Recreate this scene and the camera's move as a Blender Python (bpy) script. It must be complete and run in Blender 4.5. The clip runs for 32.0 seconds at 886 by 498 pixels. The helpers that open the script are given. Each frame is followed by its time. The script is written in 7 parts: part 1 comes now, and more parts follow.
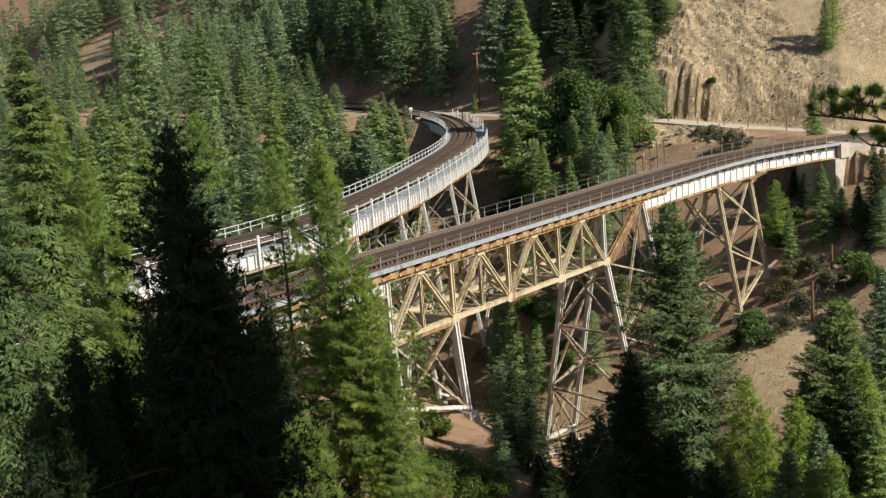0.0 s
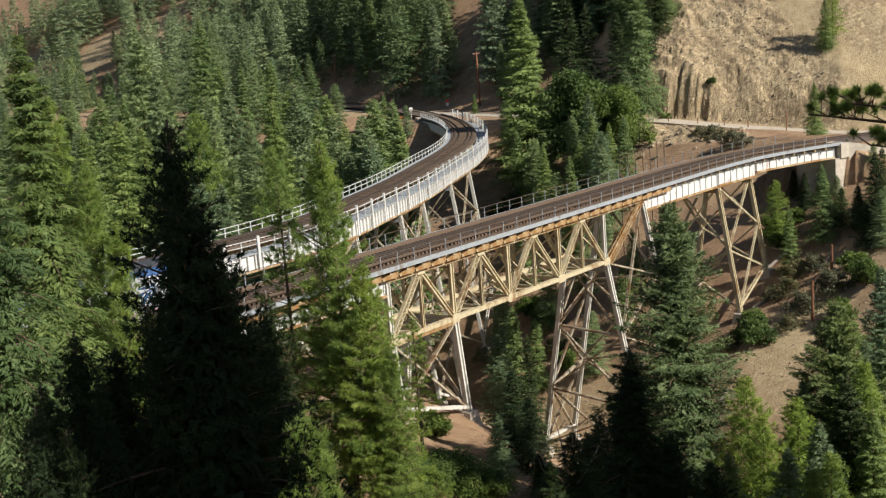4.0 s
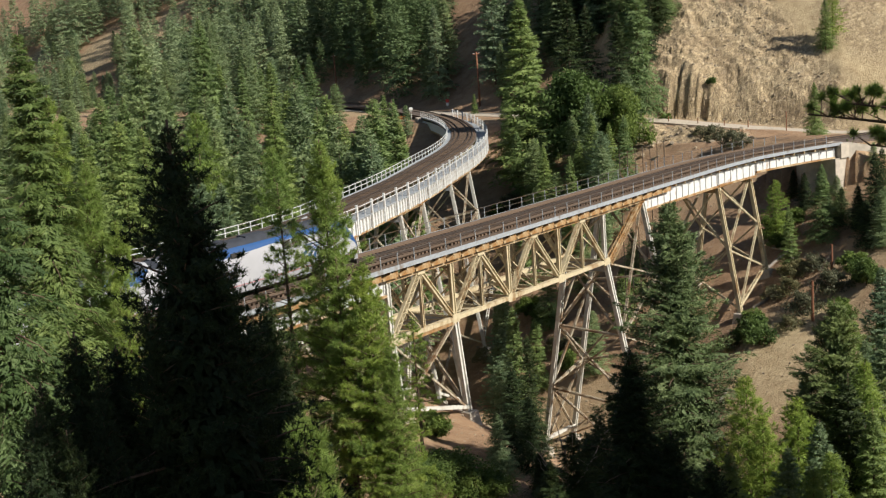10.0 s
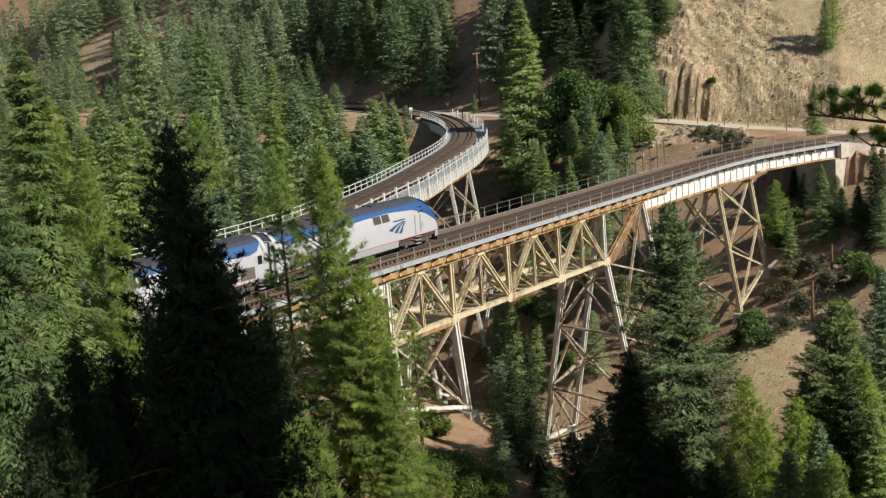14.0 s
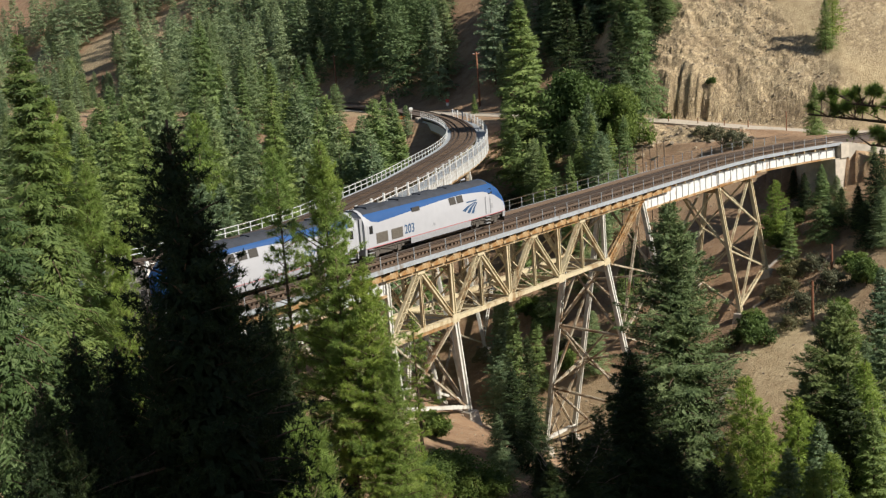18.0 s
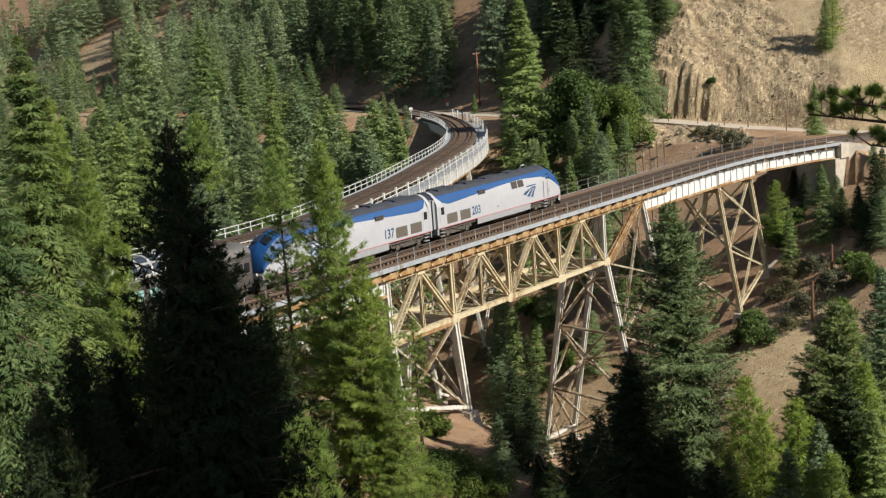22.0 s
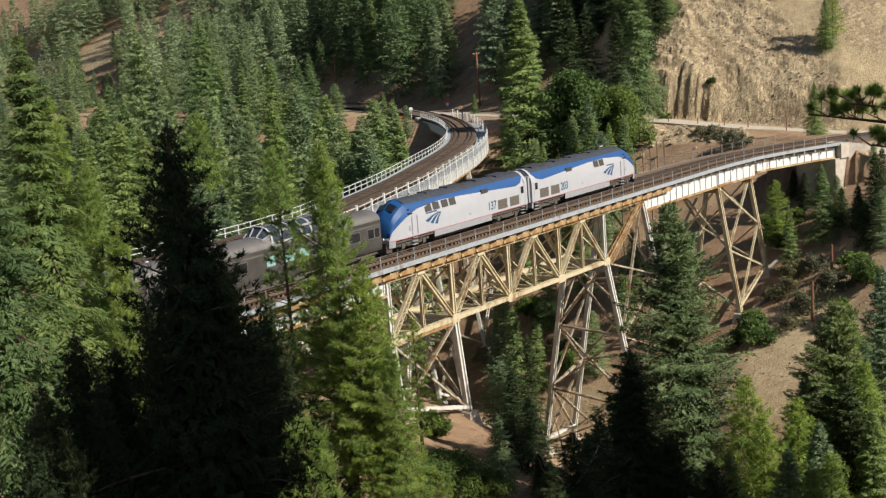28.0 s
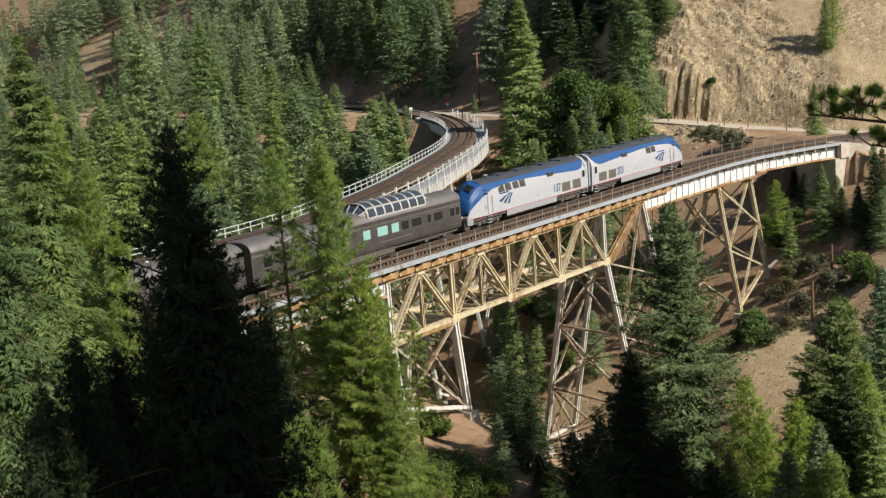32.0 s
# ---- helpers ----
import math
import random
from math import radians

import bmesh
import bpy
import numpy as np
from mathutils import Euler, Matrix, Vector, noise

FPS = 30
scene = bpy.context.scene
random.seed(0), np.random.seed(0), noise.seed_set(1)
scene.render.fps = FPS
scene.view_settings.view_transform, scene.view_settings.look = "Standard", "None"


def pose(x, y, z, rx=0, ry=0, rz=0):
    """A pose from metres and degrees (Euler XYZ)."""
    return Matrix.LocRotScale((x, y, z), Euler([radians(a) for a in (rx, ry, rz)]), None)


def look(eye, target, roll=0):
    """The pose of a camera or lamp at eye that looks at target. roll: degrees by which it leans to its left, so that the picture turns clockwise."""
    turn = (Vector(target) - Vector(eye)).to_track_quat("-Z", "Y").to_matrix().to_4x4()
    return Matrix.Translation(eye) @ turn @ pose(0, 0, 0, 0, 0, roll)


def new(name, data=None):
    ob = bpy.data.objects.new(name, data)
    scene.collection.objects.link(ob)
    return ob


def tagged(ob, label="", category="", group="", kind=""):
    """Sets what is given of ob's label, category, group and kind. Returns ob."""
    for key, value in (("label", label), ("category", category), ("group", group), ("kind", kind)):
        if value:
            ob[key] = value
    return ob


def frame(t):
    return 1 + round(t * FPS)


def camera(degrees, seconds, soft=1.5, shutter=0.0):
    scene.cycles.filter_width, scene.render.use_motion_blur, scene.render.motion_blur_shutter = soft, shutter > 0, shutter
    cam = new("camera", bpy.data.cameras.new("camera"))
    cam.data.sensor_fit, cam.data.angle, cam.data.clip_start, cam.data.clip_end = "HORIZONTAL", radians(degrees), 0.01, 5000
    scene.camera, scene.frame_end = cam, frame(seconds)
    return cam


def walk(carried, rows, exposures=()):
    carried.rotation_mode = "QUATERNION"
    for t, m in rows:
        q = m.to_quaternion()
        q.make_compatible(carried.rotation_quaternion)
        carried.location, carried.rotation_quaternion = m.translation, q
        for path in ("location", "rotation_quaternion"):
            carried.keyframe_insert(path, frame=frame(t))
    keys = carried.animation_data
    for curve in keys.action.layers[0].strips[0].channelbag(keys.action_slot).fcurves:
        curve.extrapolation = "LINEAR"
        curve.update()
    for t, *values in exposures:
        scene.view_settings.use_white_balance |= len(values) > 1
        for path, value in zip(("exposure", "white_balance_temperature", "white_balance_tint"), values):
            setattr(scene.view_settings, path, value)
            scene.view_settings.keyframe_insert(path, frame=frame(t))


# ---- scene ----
# ---------------------------------------------------------------- camera, light
cam = camera(38.85, 32.0, soft=1.3)
EYE_Z = 19.65
STAND = look((0, 0, EYE_Z), (0, 100, EYE_Z - 100 * math.tan(radians(10.584))), -4.42)
walk(cam, [(0, STAND), (32, STAND)], [(0, 0.31), (32, 0.31)])

SUN_AZ, SUN_EL = 121.0, 38.0      # degrees clockwise from +y, above the horizon
world = bpy.data.worlds.new("sky")
scene.world = world
world.use_nodes = True
_n = world.node_tree.nodes
_sky = _n.new("ShaderNodeTexSky")
_sky.sky_type, _sky.sun_disc = "NISHITA", False
_sky.sun_elevation, _sky.sun_rotation = radians(SUN_EL), radians(SUN_AZ)
_sky.air_density, _sky.dust_density = 1.0, 0.6
world.node_tree.links.new(_sky.outputs[0], _n["Background"].inputs[0])
_n["Background"].inputs[1].default_value = 0.055
sun = new("sun", bpy.data.lights.new("sun", "SUN"))
sun.data.energy, sun.data.angle, sun.data.color = 5.3, radians(0.53), (1.0, 0.93, 0.82)
_az, _el = radians(SUN_AZ), radians(SUN_EL)
TO_SUN = Vector((math.sin(_az) * math.cos(_el), math.cos(_az) * math.cos(_el), math.sin(_el)))
sun.matrix_world = look(Vector((0, 0, 120)) + TO_SUN * 50, (0, 0, 120))


# ---------------------------------------------------------------- materials
class Nodes:
    """Short hand for a node tree."""

    def __init__(self, name):
        self.m = bpy.data.materials.new(name)
        self.m.use_nodes = True
        self.t = self.m.node_tree
        self.b = self.t.nodes["Principled BSDF"]

    def add(self, kind, **props):
        n = self.t.nodes.new(kind)
        for k, v in props.items():
            n.inputs[k].default_value = v
        return n

    def link(self, a, b):
        self.t.links.new(a, b)

    def coords(self, which="Object"):
        return self.add("ShaderNodeTexCoord").outputs[which]

    def noise(self, scale, detail=4.0, rough=0.6, vec=None, stretch=None):
        n = self.add("ShaderNodeTexNoise", Scale=scale, Detail=detail, Roughness=rough)
        v = vec if vec is not None else self.coords()
        if stretch:
            mp = self.add("ShaderNodeMapping", Scale=stretch)
            self.link(v, mp.inputs["Vector"])
            v = mp.outputs[0]
        self.link(v, n.inputs["Vector"])
        return n.outputs["Fac"]

    def voronoi(self, scale, vec=None, feature="F1"):
        n = self.add("ShaderNodeTexVoronoi", Scale=scale)
        n.feature = feature
        self.link(vec if vec is not None else self.coords(), n.inputs["Vector"])
        return n

    def ramp(self, fac, *stops):
        n = self.add("ShaderNodeValToRGB")
        e = n.color_ramp.elements
        while len(e) < len(stops):
            e.new(0.5)
        for el, (p, c) in zip(e, stops):
            el.position, el.color = p, (*c, 1.0) if len(c) == 3 else c
        self.link(fac, n.inputs["Fac"])
        return n.outputs["Color"]

    def step(self, fac, lo, hi):
        return self.ramp(fac, (lo, (0, 0, 0)), (hi, (1, 1, 1)))

    def mix(self, fac, a, b, mode="MIX"):
        n = self.t.nodes.new("ShaderNodeMix")
        n.data_type, n.blend_type = "RGBA", mode
        for sock, v in ((n.inputs[0], fac), (n.inputs[6], a), (n.inputs[7], b)):
            if isinstance(v, (int, float)):
                sock.default_value = v
            elif isinstance(v, tuple):
                sock.default_value = (*v, 1.0) if len(v) == 3 else v
            else:
                self.link(v, sock)
        return n.outputs[2]

    def bump(self, height, strength=0.4, distance=0.02):
        n = self.add("ShaderNodeBump", Strength=strength, Distance=distance)
        self.link(height, n.inputs["Height"])
        self.link(n.outputs[0], self.b.inputs["Normal"])

    def done(self, color=None, rough=0.6, metal=0.0, spec=None):
        if color is not None:
            if isinstance(color, tuple):
                self.b.inputs["Base Color"].default_value = (*color, 1.0)
            else:
                self.link(color, self.b.inputs["Base Color"])
        if isinstance(rough, (int, float)):
            self.b.inputs["Roughness"].default_value = rough
        else:
            self.link(rough, self.b.inputs["Roughness"])
        self.b.inputs["Metallic"].default_value = metal
        if spec is not None:
            self.b.inputs["Specular IOR Level"].default_value = spec
        return self.m


def painted_steel(name, paint, rust, amount, grain=0.5, streak=0.15):
    """Old paint on steel: rust breaks through in blotches and runs down in streaks."""
    k = Nodes(name)
    blotch = k.noise(grain, 6, 0.65)
    runs = k.noise(1.6, 4, 0.6, stretch=(1, 1, streak))
    both = k.mix(0.45, blotch, runs)
    mask = k.step(both, 0.62 - amount * 0.4, 0.70 - amount * 0.25)
    tone = k.ramp(k.noise(3.0, 5), (0.3, tuple(c * 0.82 for c in paint)), (0.7, tuple(min(1, c * 1.08) for c in paint)))
    rusty = k.ramp(k.noise(7.0, 5), (0.3, tuple(c * 0.55 for c in rust)), (0.7, rust))
    k.bump(k.noise(25, 4), 0.25, 0.01)
    return k.done(k.mix(mask, tone, rusty), 0.62)


M = {}
M["white_steel"] = painted_steel("white_steel", (0.66, 0.67, 0.66), (0.33, 0.19, 0.09), 0.12)
M["cream_steel"] = painted_steel("cream_steel", (0.56, 0.485, 0.32), (0.33, 0.19, 0.08), 0.27)
M["pale_steel"] = painted_steel("pale_steel", (0.60, 0.59, 0.54), (0.33, 0.22, 0.12), 0.18)
M["brace_steel"] = painted_steel("brace_steel", (0.46, 0.41, 0.31), (0.24, 0.14, 0.07), 0.42)
M["rust_steel"] = painted_steel("rust_steel", (0.50, 0.40, 0.25), (0.35, 0.185, 0.065), 0.55)
M["bracket_steel"] = painted_steel("bracket_steel", (0.50, 0.38, 0.22), (0.36, 0.19, 0.065), 0.55, 1.2)
M["grey_steel"] = painted_steel("grey_steel", (0.33, 0.36, 0.385), (0.22, 0.17, 0.12), 0.15)
M["dark_steel"] = painted_steel("dark_steel", (0.10, 0.09, 0.08), (0.13, 0.075, 0.04), 0.5)


def plain(name, color, rough=0.6, metal=0.0, vary=0.12, scale=4.0, bump=0.1):
    k = Nodes(name)
    col = k.ramp(k.noise(scale, 5), (0.25, tuple(c * (1 - vary) for c in color)), (0.75, tuple(min(1, c * (1 + vary)) for c in color)))
    if bump:
        k.bump(k.noise(scale * 8, 4), bump, 0.01)
    return k.done(col, rough, metal)


def timber(name, color):
    k = Nodes(name)
    r = k.add("ShaderNodeObjectInfo").outputs["Random"]
    base = k.ramp(k.noise(3, 5, 0.7, stretch=(6, 1, 6)), (0.25, tuple(c * 0.6 for c in color)), (0.75, tuple(c * 1.35 for c in color)))
    dim = k.ramp(r, (0, (0.65, 0.65, 0.65)), (1, (1.25, 1.2, 1.15)))
    k.bump(k.noise(30, 4), 0.4, 0.01)
    return k.done(k.mix(1.0, base, dim, "MULTIPLY"), 0.85)


M["tie"] = timber("tie", (0.150, 0.105, 0.073))
M["dark_tie"] = timber("dark_tie", (0.055, 0.042, 0.034))
M["rail"] = plain("rail", (0.075, 0.055, 0.045), 0.6, 0.3, 0.25)
M["rail_head"] = plain("rail_head", (0.12, 0.10, 0.09), 0.45, 0.6, 0.2)
M["ballast"] = plain("ballast", (0.12, 0.092, 0.075), 0.95, 0, 0.45, 6.0, 0.8)
M["concrete"] = plain("concrete", (0.47, 0.42, 0.35), 0.9, 0, 0.22, 1.2, 0.3)
M["pole_wood"] = plain("pole_wood", (0.20, 0.085, 0.045), 0.85, 0, 0.3, 3.0, 0.4)
M["bark"] = plain("bark", (0.13, 0.088, 0.06), 0.95, 0, 0.45, 5.0, 0.9)
M["dead_wood"] = plain("dead_wood", (0.28, 0.25, 0.22), 0.9, 0, 0.3, 4.0, 0.5)
M["gravel"] = plain("gravel", (0.44, 0.385, 0.31), 0.95, 0, 0.25, 2.5, 0.6)
M["sign_white"] = plain("sign_white", (0.75, 0.75, 0.73), 0.5)
M["sign_red"] = plain("sign_red", (0.45, 0.04, 0.03), 0.5)
M["sign_orange"] = plain("sign_orange", (0.60, 0.20, 0.06), 0.6)


def ground_mat():
    """Brown duff and gravelly soil; dry tan grass where the slope is open; bare fractured rock where it is steep."""
    k = Nodes("ground")
    at = k.t.nodes.new("ShaderNodeAttribute")
    at.attribute_name = "cover"
    sep = k.t.nodes.new("ShaderNodeSeparateColor")
    k.link(at.outputs["Color"], sep.inputs[0])
    rock_f, grass_f = sep.outputs[0], sep.outputs[1]
    soil = k.ramp(k.noise(0.35, 8, 0.7), (0.25, (0.165, 0.098, 0.054)), (0.5, (0.315, 0.198, 0.115)), (0.75, (0.43, 0.300, 0.180)))
    speck = k.voronoi(7.0)
    soil = k.mix(k.step(speck.outputs["Color"], 0.88, 0.92), soil, (0.34, 0.28, 0.21))
    grass = k.ramp(k.noise(0.6, 8, 0.72), (0.25, (0.25, 0.178, 0.098)), (0.45, (0.40, 0.31, 0.180)), (0.75, (0.52, 0.42, 0.26)))
    co = k.coords()
    add = k.t.nodes.new("ShaderNodeMix")
    add.data_type, add.blend_type = "RGBA", "LINEAR_LIGHT"
    add.inputs[0].default_value = 0.9
    k.link(co, add.inputs[6])
    k.link(k.noise(0.7, 4), add.inputs[7])
    strata = k.noise(1.9, 9, 0.82, vec=add.outputs[2], stretch=(1.0, 0.7, 0.4))
    rock = k.ramp(strata, (0.32, (0.155, 0.125, 0.088)), (0.45, (0.33, 0.270, 0.180)), (0.54, (0.46, 0.385, 0.26)), (0.64, (0.68, 0.60, 0.46)))
    tint = k.ramp(k.noise(0.16, 6, 0.7), (0.35, (0.62, 0.55, 0.47)), (0.5, (1.0, 0.94, 0.84)), (0.68, (1.05, 1.03, 0.98)))
    rock = k.mix(0.85, rock, tint, "MULTIPLY")
    tilt = k.add("ShaderNodeMapping", Rotation=(0.3, 0.6, 0.5), Scale=(1.0, 2.2, 0.55))
    k.link(add.outputs[2], tilt.inputs["Vector"])
    block = k.voronoi(1.1, vec=tilt.outputs[0])
    rock = k.mix(0.65, rock, k.ramp(block.outputs["Color"], (0.1, (0.62, 0.58, 0.52)), (0.9, (1.25, 1.22, 1.15))), "MULTIPLY")
    crack = k.voronoi(1.1, vec=tilt.outputs[0], feature="DISTANCE_TO_EDGE")
    fine = k.voronoi(3.2, vec=tilt.outputs[0], feature="DISTANCE_TO_EDGE")
    rock = k.mix(k.step(crack.outputs["Distance"], -0.01, 0.05), (0.15, 0.115, 0.08), rock)
    rock = k.mix(k.step(fine.outputs["Distance"], -0.03, 0.04), (0.20, 0.16, 0.115), rock)
    col = k.mix(grass_f, soil, grass)
    col = k.mix(rock_f, col, rock)
    h = k.mix(0.5, k.mix(0.5, k.noise(1.2, 10, 0.75), strata), k.mix(0.4, crack.outputs["Distance"], fine.outputs["Distance"]))
    k.bump(h, 0.9, 0.5)
    return k.done(col, 0.95)


M["ground"] = ground_mat()


def rock_mat():
    k = Nodes("rock")
    strata = k.noise(0.9, 9, 0.75, stretch=(1, 0.8, 0.5))
    rock = k.ramp(strata, (0.22, (0.12, 0.10, 0.08)), (0.45, (0.29, 0.24, 0.18)), (0.6, (0.42, 0.35, 0.26)), (0.8, (0.57, 0.49, 0.38)))
    r = k.add("ShaderNodeObjectInfo").outputs["Random"]
    isl = k.t.nodes.new("ShaderNodeNewGeometry").outputs["Random Per Island"]
    dim = k.ramp(isl, (0, (0.6, 0.6, 0.6)), (1, (1.2, 1.15, 1.05)))
    k.bump(k.noise(4, 8, 0.7), 0.8, 0.15)
    return k.done(k.mix(1.0, rock, dim, "MULTIPLY"), 0.95)


M["rock"] = rock_mat()


def foliage(name, dark, light, tip, translucent=0.25):
    """Needles and leaves: green varied from tree to tree and from tuft to tuft, with some light let through."""
    k = Nodes(name)
    isl = k.t.nodes.new("ShaderNodeNewGeometry").outputs["Random Per Island"]
    ob = k.add("ShaderNodeObjectInfo").outputs["Random"]
    at = k.t.nodes.new("ShaderNodeAttribute")
    at.attribute_name = "tone"
    col = k.ramp(k.mix(0.12, at.outputs["Fac"], isl), (0.05, dark), (0.55, light), (0.95, tip))
    per = k.ramp(ob, (0.0, (0.78, 0.84, 0.94)), (0.5, (1.0, 1.0, 1.0)), (1.0, (1.10, 1.07, 0.92)))
    col = k.mix(1.0, col, per, "MULTIPLY")
    patch = k.ramp(k.noise(0.35, 3), (0.3, (0.8, 0.84, 0.86)), (0.7, (1.15, 1.1, 1.0)))
    col = k.mix(1.0, col, patch, "MULTIPLY")
    k.done(col, 0.6, spec=0.3)
    tr = k.t.nodes.new("ShaderNodeBsdfTranslucent")
    k.link(col, tr.inputs["Color"])
    mx = k.t.nodes.new("ShaderNodeMixShader")
    mx.inputs[0].default_value = translucent
    out = k.t.nodes["Material Output"]
    k.link(k.b.outputs[0], mx.inputs[1])
    k.link(tr.outputs[0], mx.inputs[2])
    k.link(mx.outputs[0], out.inputs["Surface"])
    return k.m


M["fir"] = foliage("fir", (0.130, 0.195, 0.066), (0.225, 0.310, 0.112), (0.31, 0.39, 0.165), 0.32)
M["blue_fir"] = foliage("blue_fir", (0.130, 0.190, 0.090), (0.228, 0.305, 0.150), (0.32, 0.395, 0.215), 0.32)
M["pine"] = foliage("pine", (0.165, 0.245, 0.056), (0.31, 0.42, 0.105), (0.42, 0.52, 0.165), 0.5)
M["old_needle"] = foliage("old_needle", (0.066, 0.112, 0.034), (0.140, 0.208, 0.066), (0.235, 0.305, 0.115), 0.35)
# near-black green: deep shade is put into the colour of these needles
M["shade_needle"] = foliage("shade_needle", (0.020, 0.036, 0.013), (0.042, 0.068, 0.022), (0.07, 0.10, 0.035), 0.25)
M["leaf"] = foliage("leaf", (0.07, 0.115, 0.028), (0.13, 0.195, 0.05), (0.20, 0.28, 0.085), 0.4)
M["dry_leaf"] = foliage("dry_leaf", (0.115, 0.118, 0.062), (0.185, 0.185, 0.105), (0.27, 0.255, 0.155), 0.35)
# darker copy of fir, with the hillside's shade in its colour
M["shaded_hill_fir"] = foliage("shaded_hill_fir", (0.085, 0.130, 0.050), (0.150, 0.215, 0.085), (0.21, 0.275, 0.125), 0.3)
M["broad_needle"] = foliage("broad_needle", (0.080, 0.122, 0.046), (0.165, 0.225, 0.088), (0.26, 0.32, 0.14), 0.2)
# paler and bluer than near firs: distance haze is mixed into the colour
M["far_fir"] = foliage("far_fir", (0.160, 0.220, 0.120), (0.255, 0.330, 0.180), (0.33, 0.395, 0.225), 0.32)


# ---------------------------------------------------------------- mesh helpers
class Geo:
    """Collects vertices and faces for one mesh."""

    def __init__(self):
        self.v, self.f = [], []

    def add(self, verts, faces):
        o = len(self.v)
        self.v += [tuple(p) for p in verts]
        self.f += [tuple(i + o for i in q) for q in faces]
        return self

    def box(self, x0, x1, y0, y1, z0, z1):
        return self.add([(x, y, z) for x in (x0, x1) for y in (y0, y1) for z in (z0, z1)],
                        [(0, 1, 3, 2), (4, 6, 7, 5), (0, 4, 5, 1), (2, 3, 7, 6), (0, 2, 6, 4), (1, 5, 7, 3)])

    def beam(self, a, b, w, h, up=(0, 0, 1)):
        """A bar of section w by h from a to b."""
        a, b = Vector(a), Vector(b)
        d = (b - a).normalized()
        side = d.cross(Vector(up))
        if side.length < 1e-4:
            side = d.cross(Vector((0, 1, 0)))
        side.normalize()
        top = side.cross(d)
        p = [e + side * (w / 2 * i) + top * (h / 2 * j) for e in (a, b) for i in (-1, 1) for j in (-1, 1)]
        return self.add(p, [(0, 1, 3, 2), (4, 6, 7, 5), (0, 4, 5, 1), (2, 3, 7, 6), (0, 2, 6, 4), (1, 5, 7, 3)])

    def isec(self, a, b, w, h, up=(0, 0, 1), t=0.06):
        """A rolled I section: two flanges joined by a recessed web."""
        a, b = Vector(a), Vector(b)
        d = (b - a).normalized()
        side = d.cross(Vector(up)).normalized()
        top = side.cross(d)
        p = [(-w / 2, -h / 2), (-w / 2 + t, -h / 2), (-w / 2 + t, -t / 2), (w / 2 - t, -t / 2), (w / 2 - t, -h / 2), (w / 2, -h / 2),
             (w / 2, h / 2), (w / 2 - t, h / 2), (w / 2 - t, t / 2), (-w / 2 + t, t / 2), (-w / 2 + t, h / 2), (-w / 2, h / 2)]
        return self.loft([[e + side * x + top * y for x, y in p] for e in (a, b)])

    def laced(self, a, b, w, h, up=(0, 0, 1), pitch=0.55, plate=0.03):
        """Two channels tied by zigzag lacing bars, as on riveted steel."""
        a, b = Vector(a), Vector(b)
        d = b - a
        length = d.length
        d.normalize()
        side = d.cross(Vector(up))
        if side.length < 1e-4:
            side = d.cross(Vector((0, 1, 0)))
        side.normalize()
        top = side.cross(d)
        for i in (-1, 1):
            o = side * (w / 2 * i)
            self.beam(a + o, b + o, 0.07, h, top)
        n = max(2, int(length / pitch))
        for j in (-1, 1):
            for k in range(n):
                p, q = a + d * (length * k / n), a + d * (length * (k + 1) / n)
                sg = 1 if k % 2 else -1
                self.beam(p + side * (w / 2 * sg) + top * (h / 2 * j), q - side * (w / 2 * sg) + top * (h / 2 * j), 0.06, 0.02, top)
        return self

    def tube(self, pts, radii, n=8, cap=True):
        pts = [Vector(p) for p in pts]
        rings = []
        for i, p in enumerate(pts):
            d = (pts[min(i + 1, len(pts) - 1)] - pts[max(i - 1, 0)]).normalized()
            s = d.cross(Vector((0.31, 0.17, 0.93)))
            if s.length < 1e-3:
                s = d.cross(Vector((1, 0, 0)))
            s.normalize()
            t = s.cross(d)
            rings.append([p + (s * math.cos(2 * math.pi * j / n) + t * math.sin(2 * math.pi * j / n)) * radii[i] for j in range(n)])
        faces = [(i * n + j, i * n + (j + 1) % n, (i + 1) * n + (j + 1) % n, (i + 1) * n + j) for i in range(len(pts) - 1) for j in range(n)]
        if cap:
            faces += [tuple(range(n - 1, -1, -1)), tuple(range((len(pts) - 1) * n, len(pts) * n))]
        return self.add([q for r in rings for q in r], faces)

    def loft(self, rings, closed=True, cap=True):
        n = len(rings[0])
        last = n if closed else n - 1
        faces = [(i * n + j, i * n + (j + 1) % n, (i + 1) * n + (j + 1) % n, (i + 1) * n + j) for i in range(len(rings) - 1) for j in range(last)]
        if cap and closed:
            faces += [tuple(range(n - 1, -1, -1)), tuple(range((len(rings) - 1) * n, len(rings) * n))]
        return self.add([q for r in rings for q in r], faces)

    def mesh(self, name, mat, smooth=False, fix=True):
        me = bpy.data.meshes.new(name)
        me.from_pydata(self.v, [], self.f)
        if fix:
            bm = bmesh.new()
            bm.from_mesh(me)
            bmesh.ops.recalc_face_normals(bm, faces=bm.faces)
            bm.to_mesh(me)
            bm.free()
        if smooth:
            me.shade_smooth()
        me.materials.append(mat)
        return me


def part(name, geo, mat, parent, label="", smooth=False):
    """One mesh object under a thing or a part; geo is a Geo or a ready mesh."""
    me = geo.mesh(name, M[mat], smooth) if isinstance(geo, Geo) else geo
    ob = new(name, me)
    ob.parent = parent
    if label:
        tagged(ob, label)
    return ob


def thing(name, label, category, group="", m=None):
    ob = new(name)
    ob.empty_display_size = 0.2
    if m is not None:
        ob.matrix_world = m
    return tagged(ob, label, category, group)


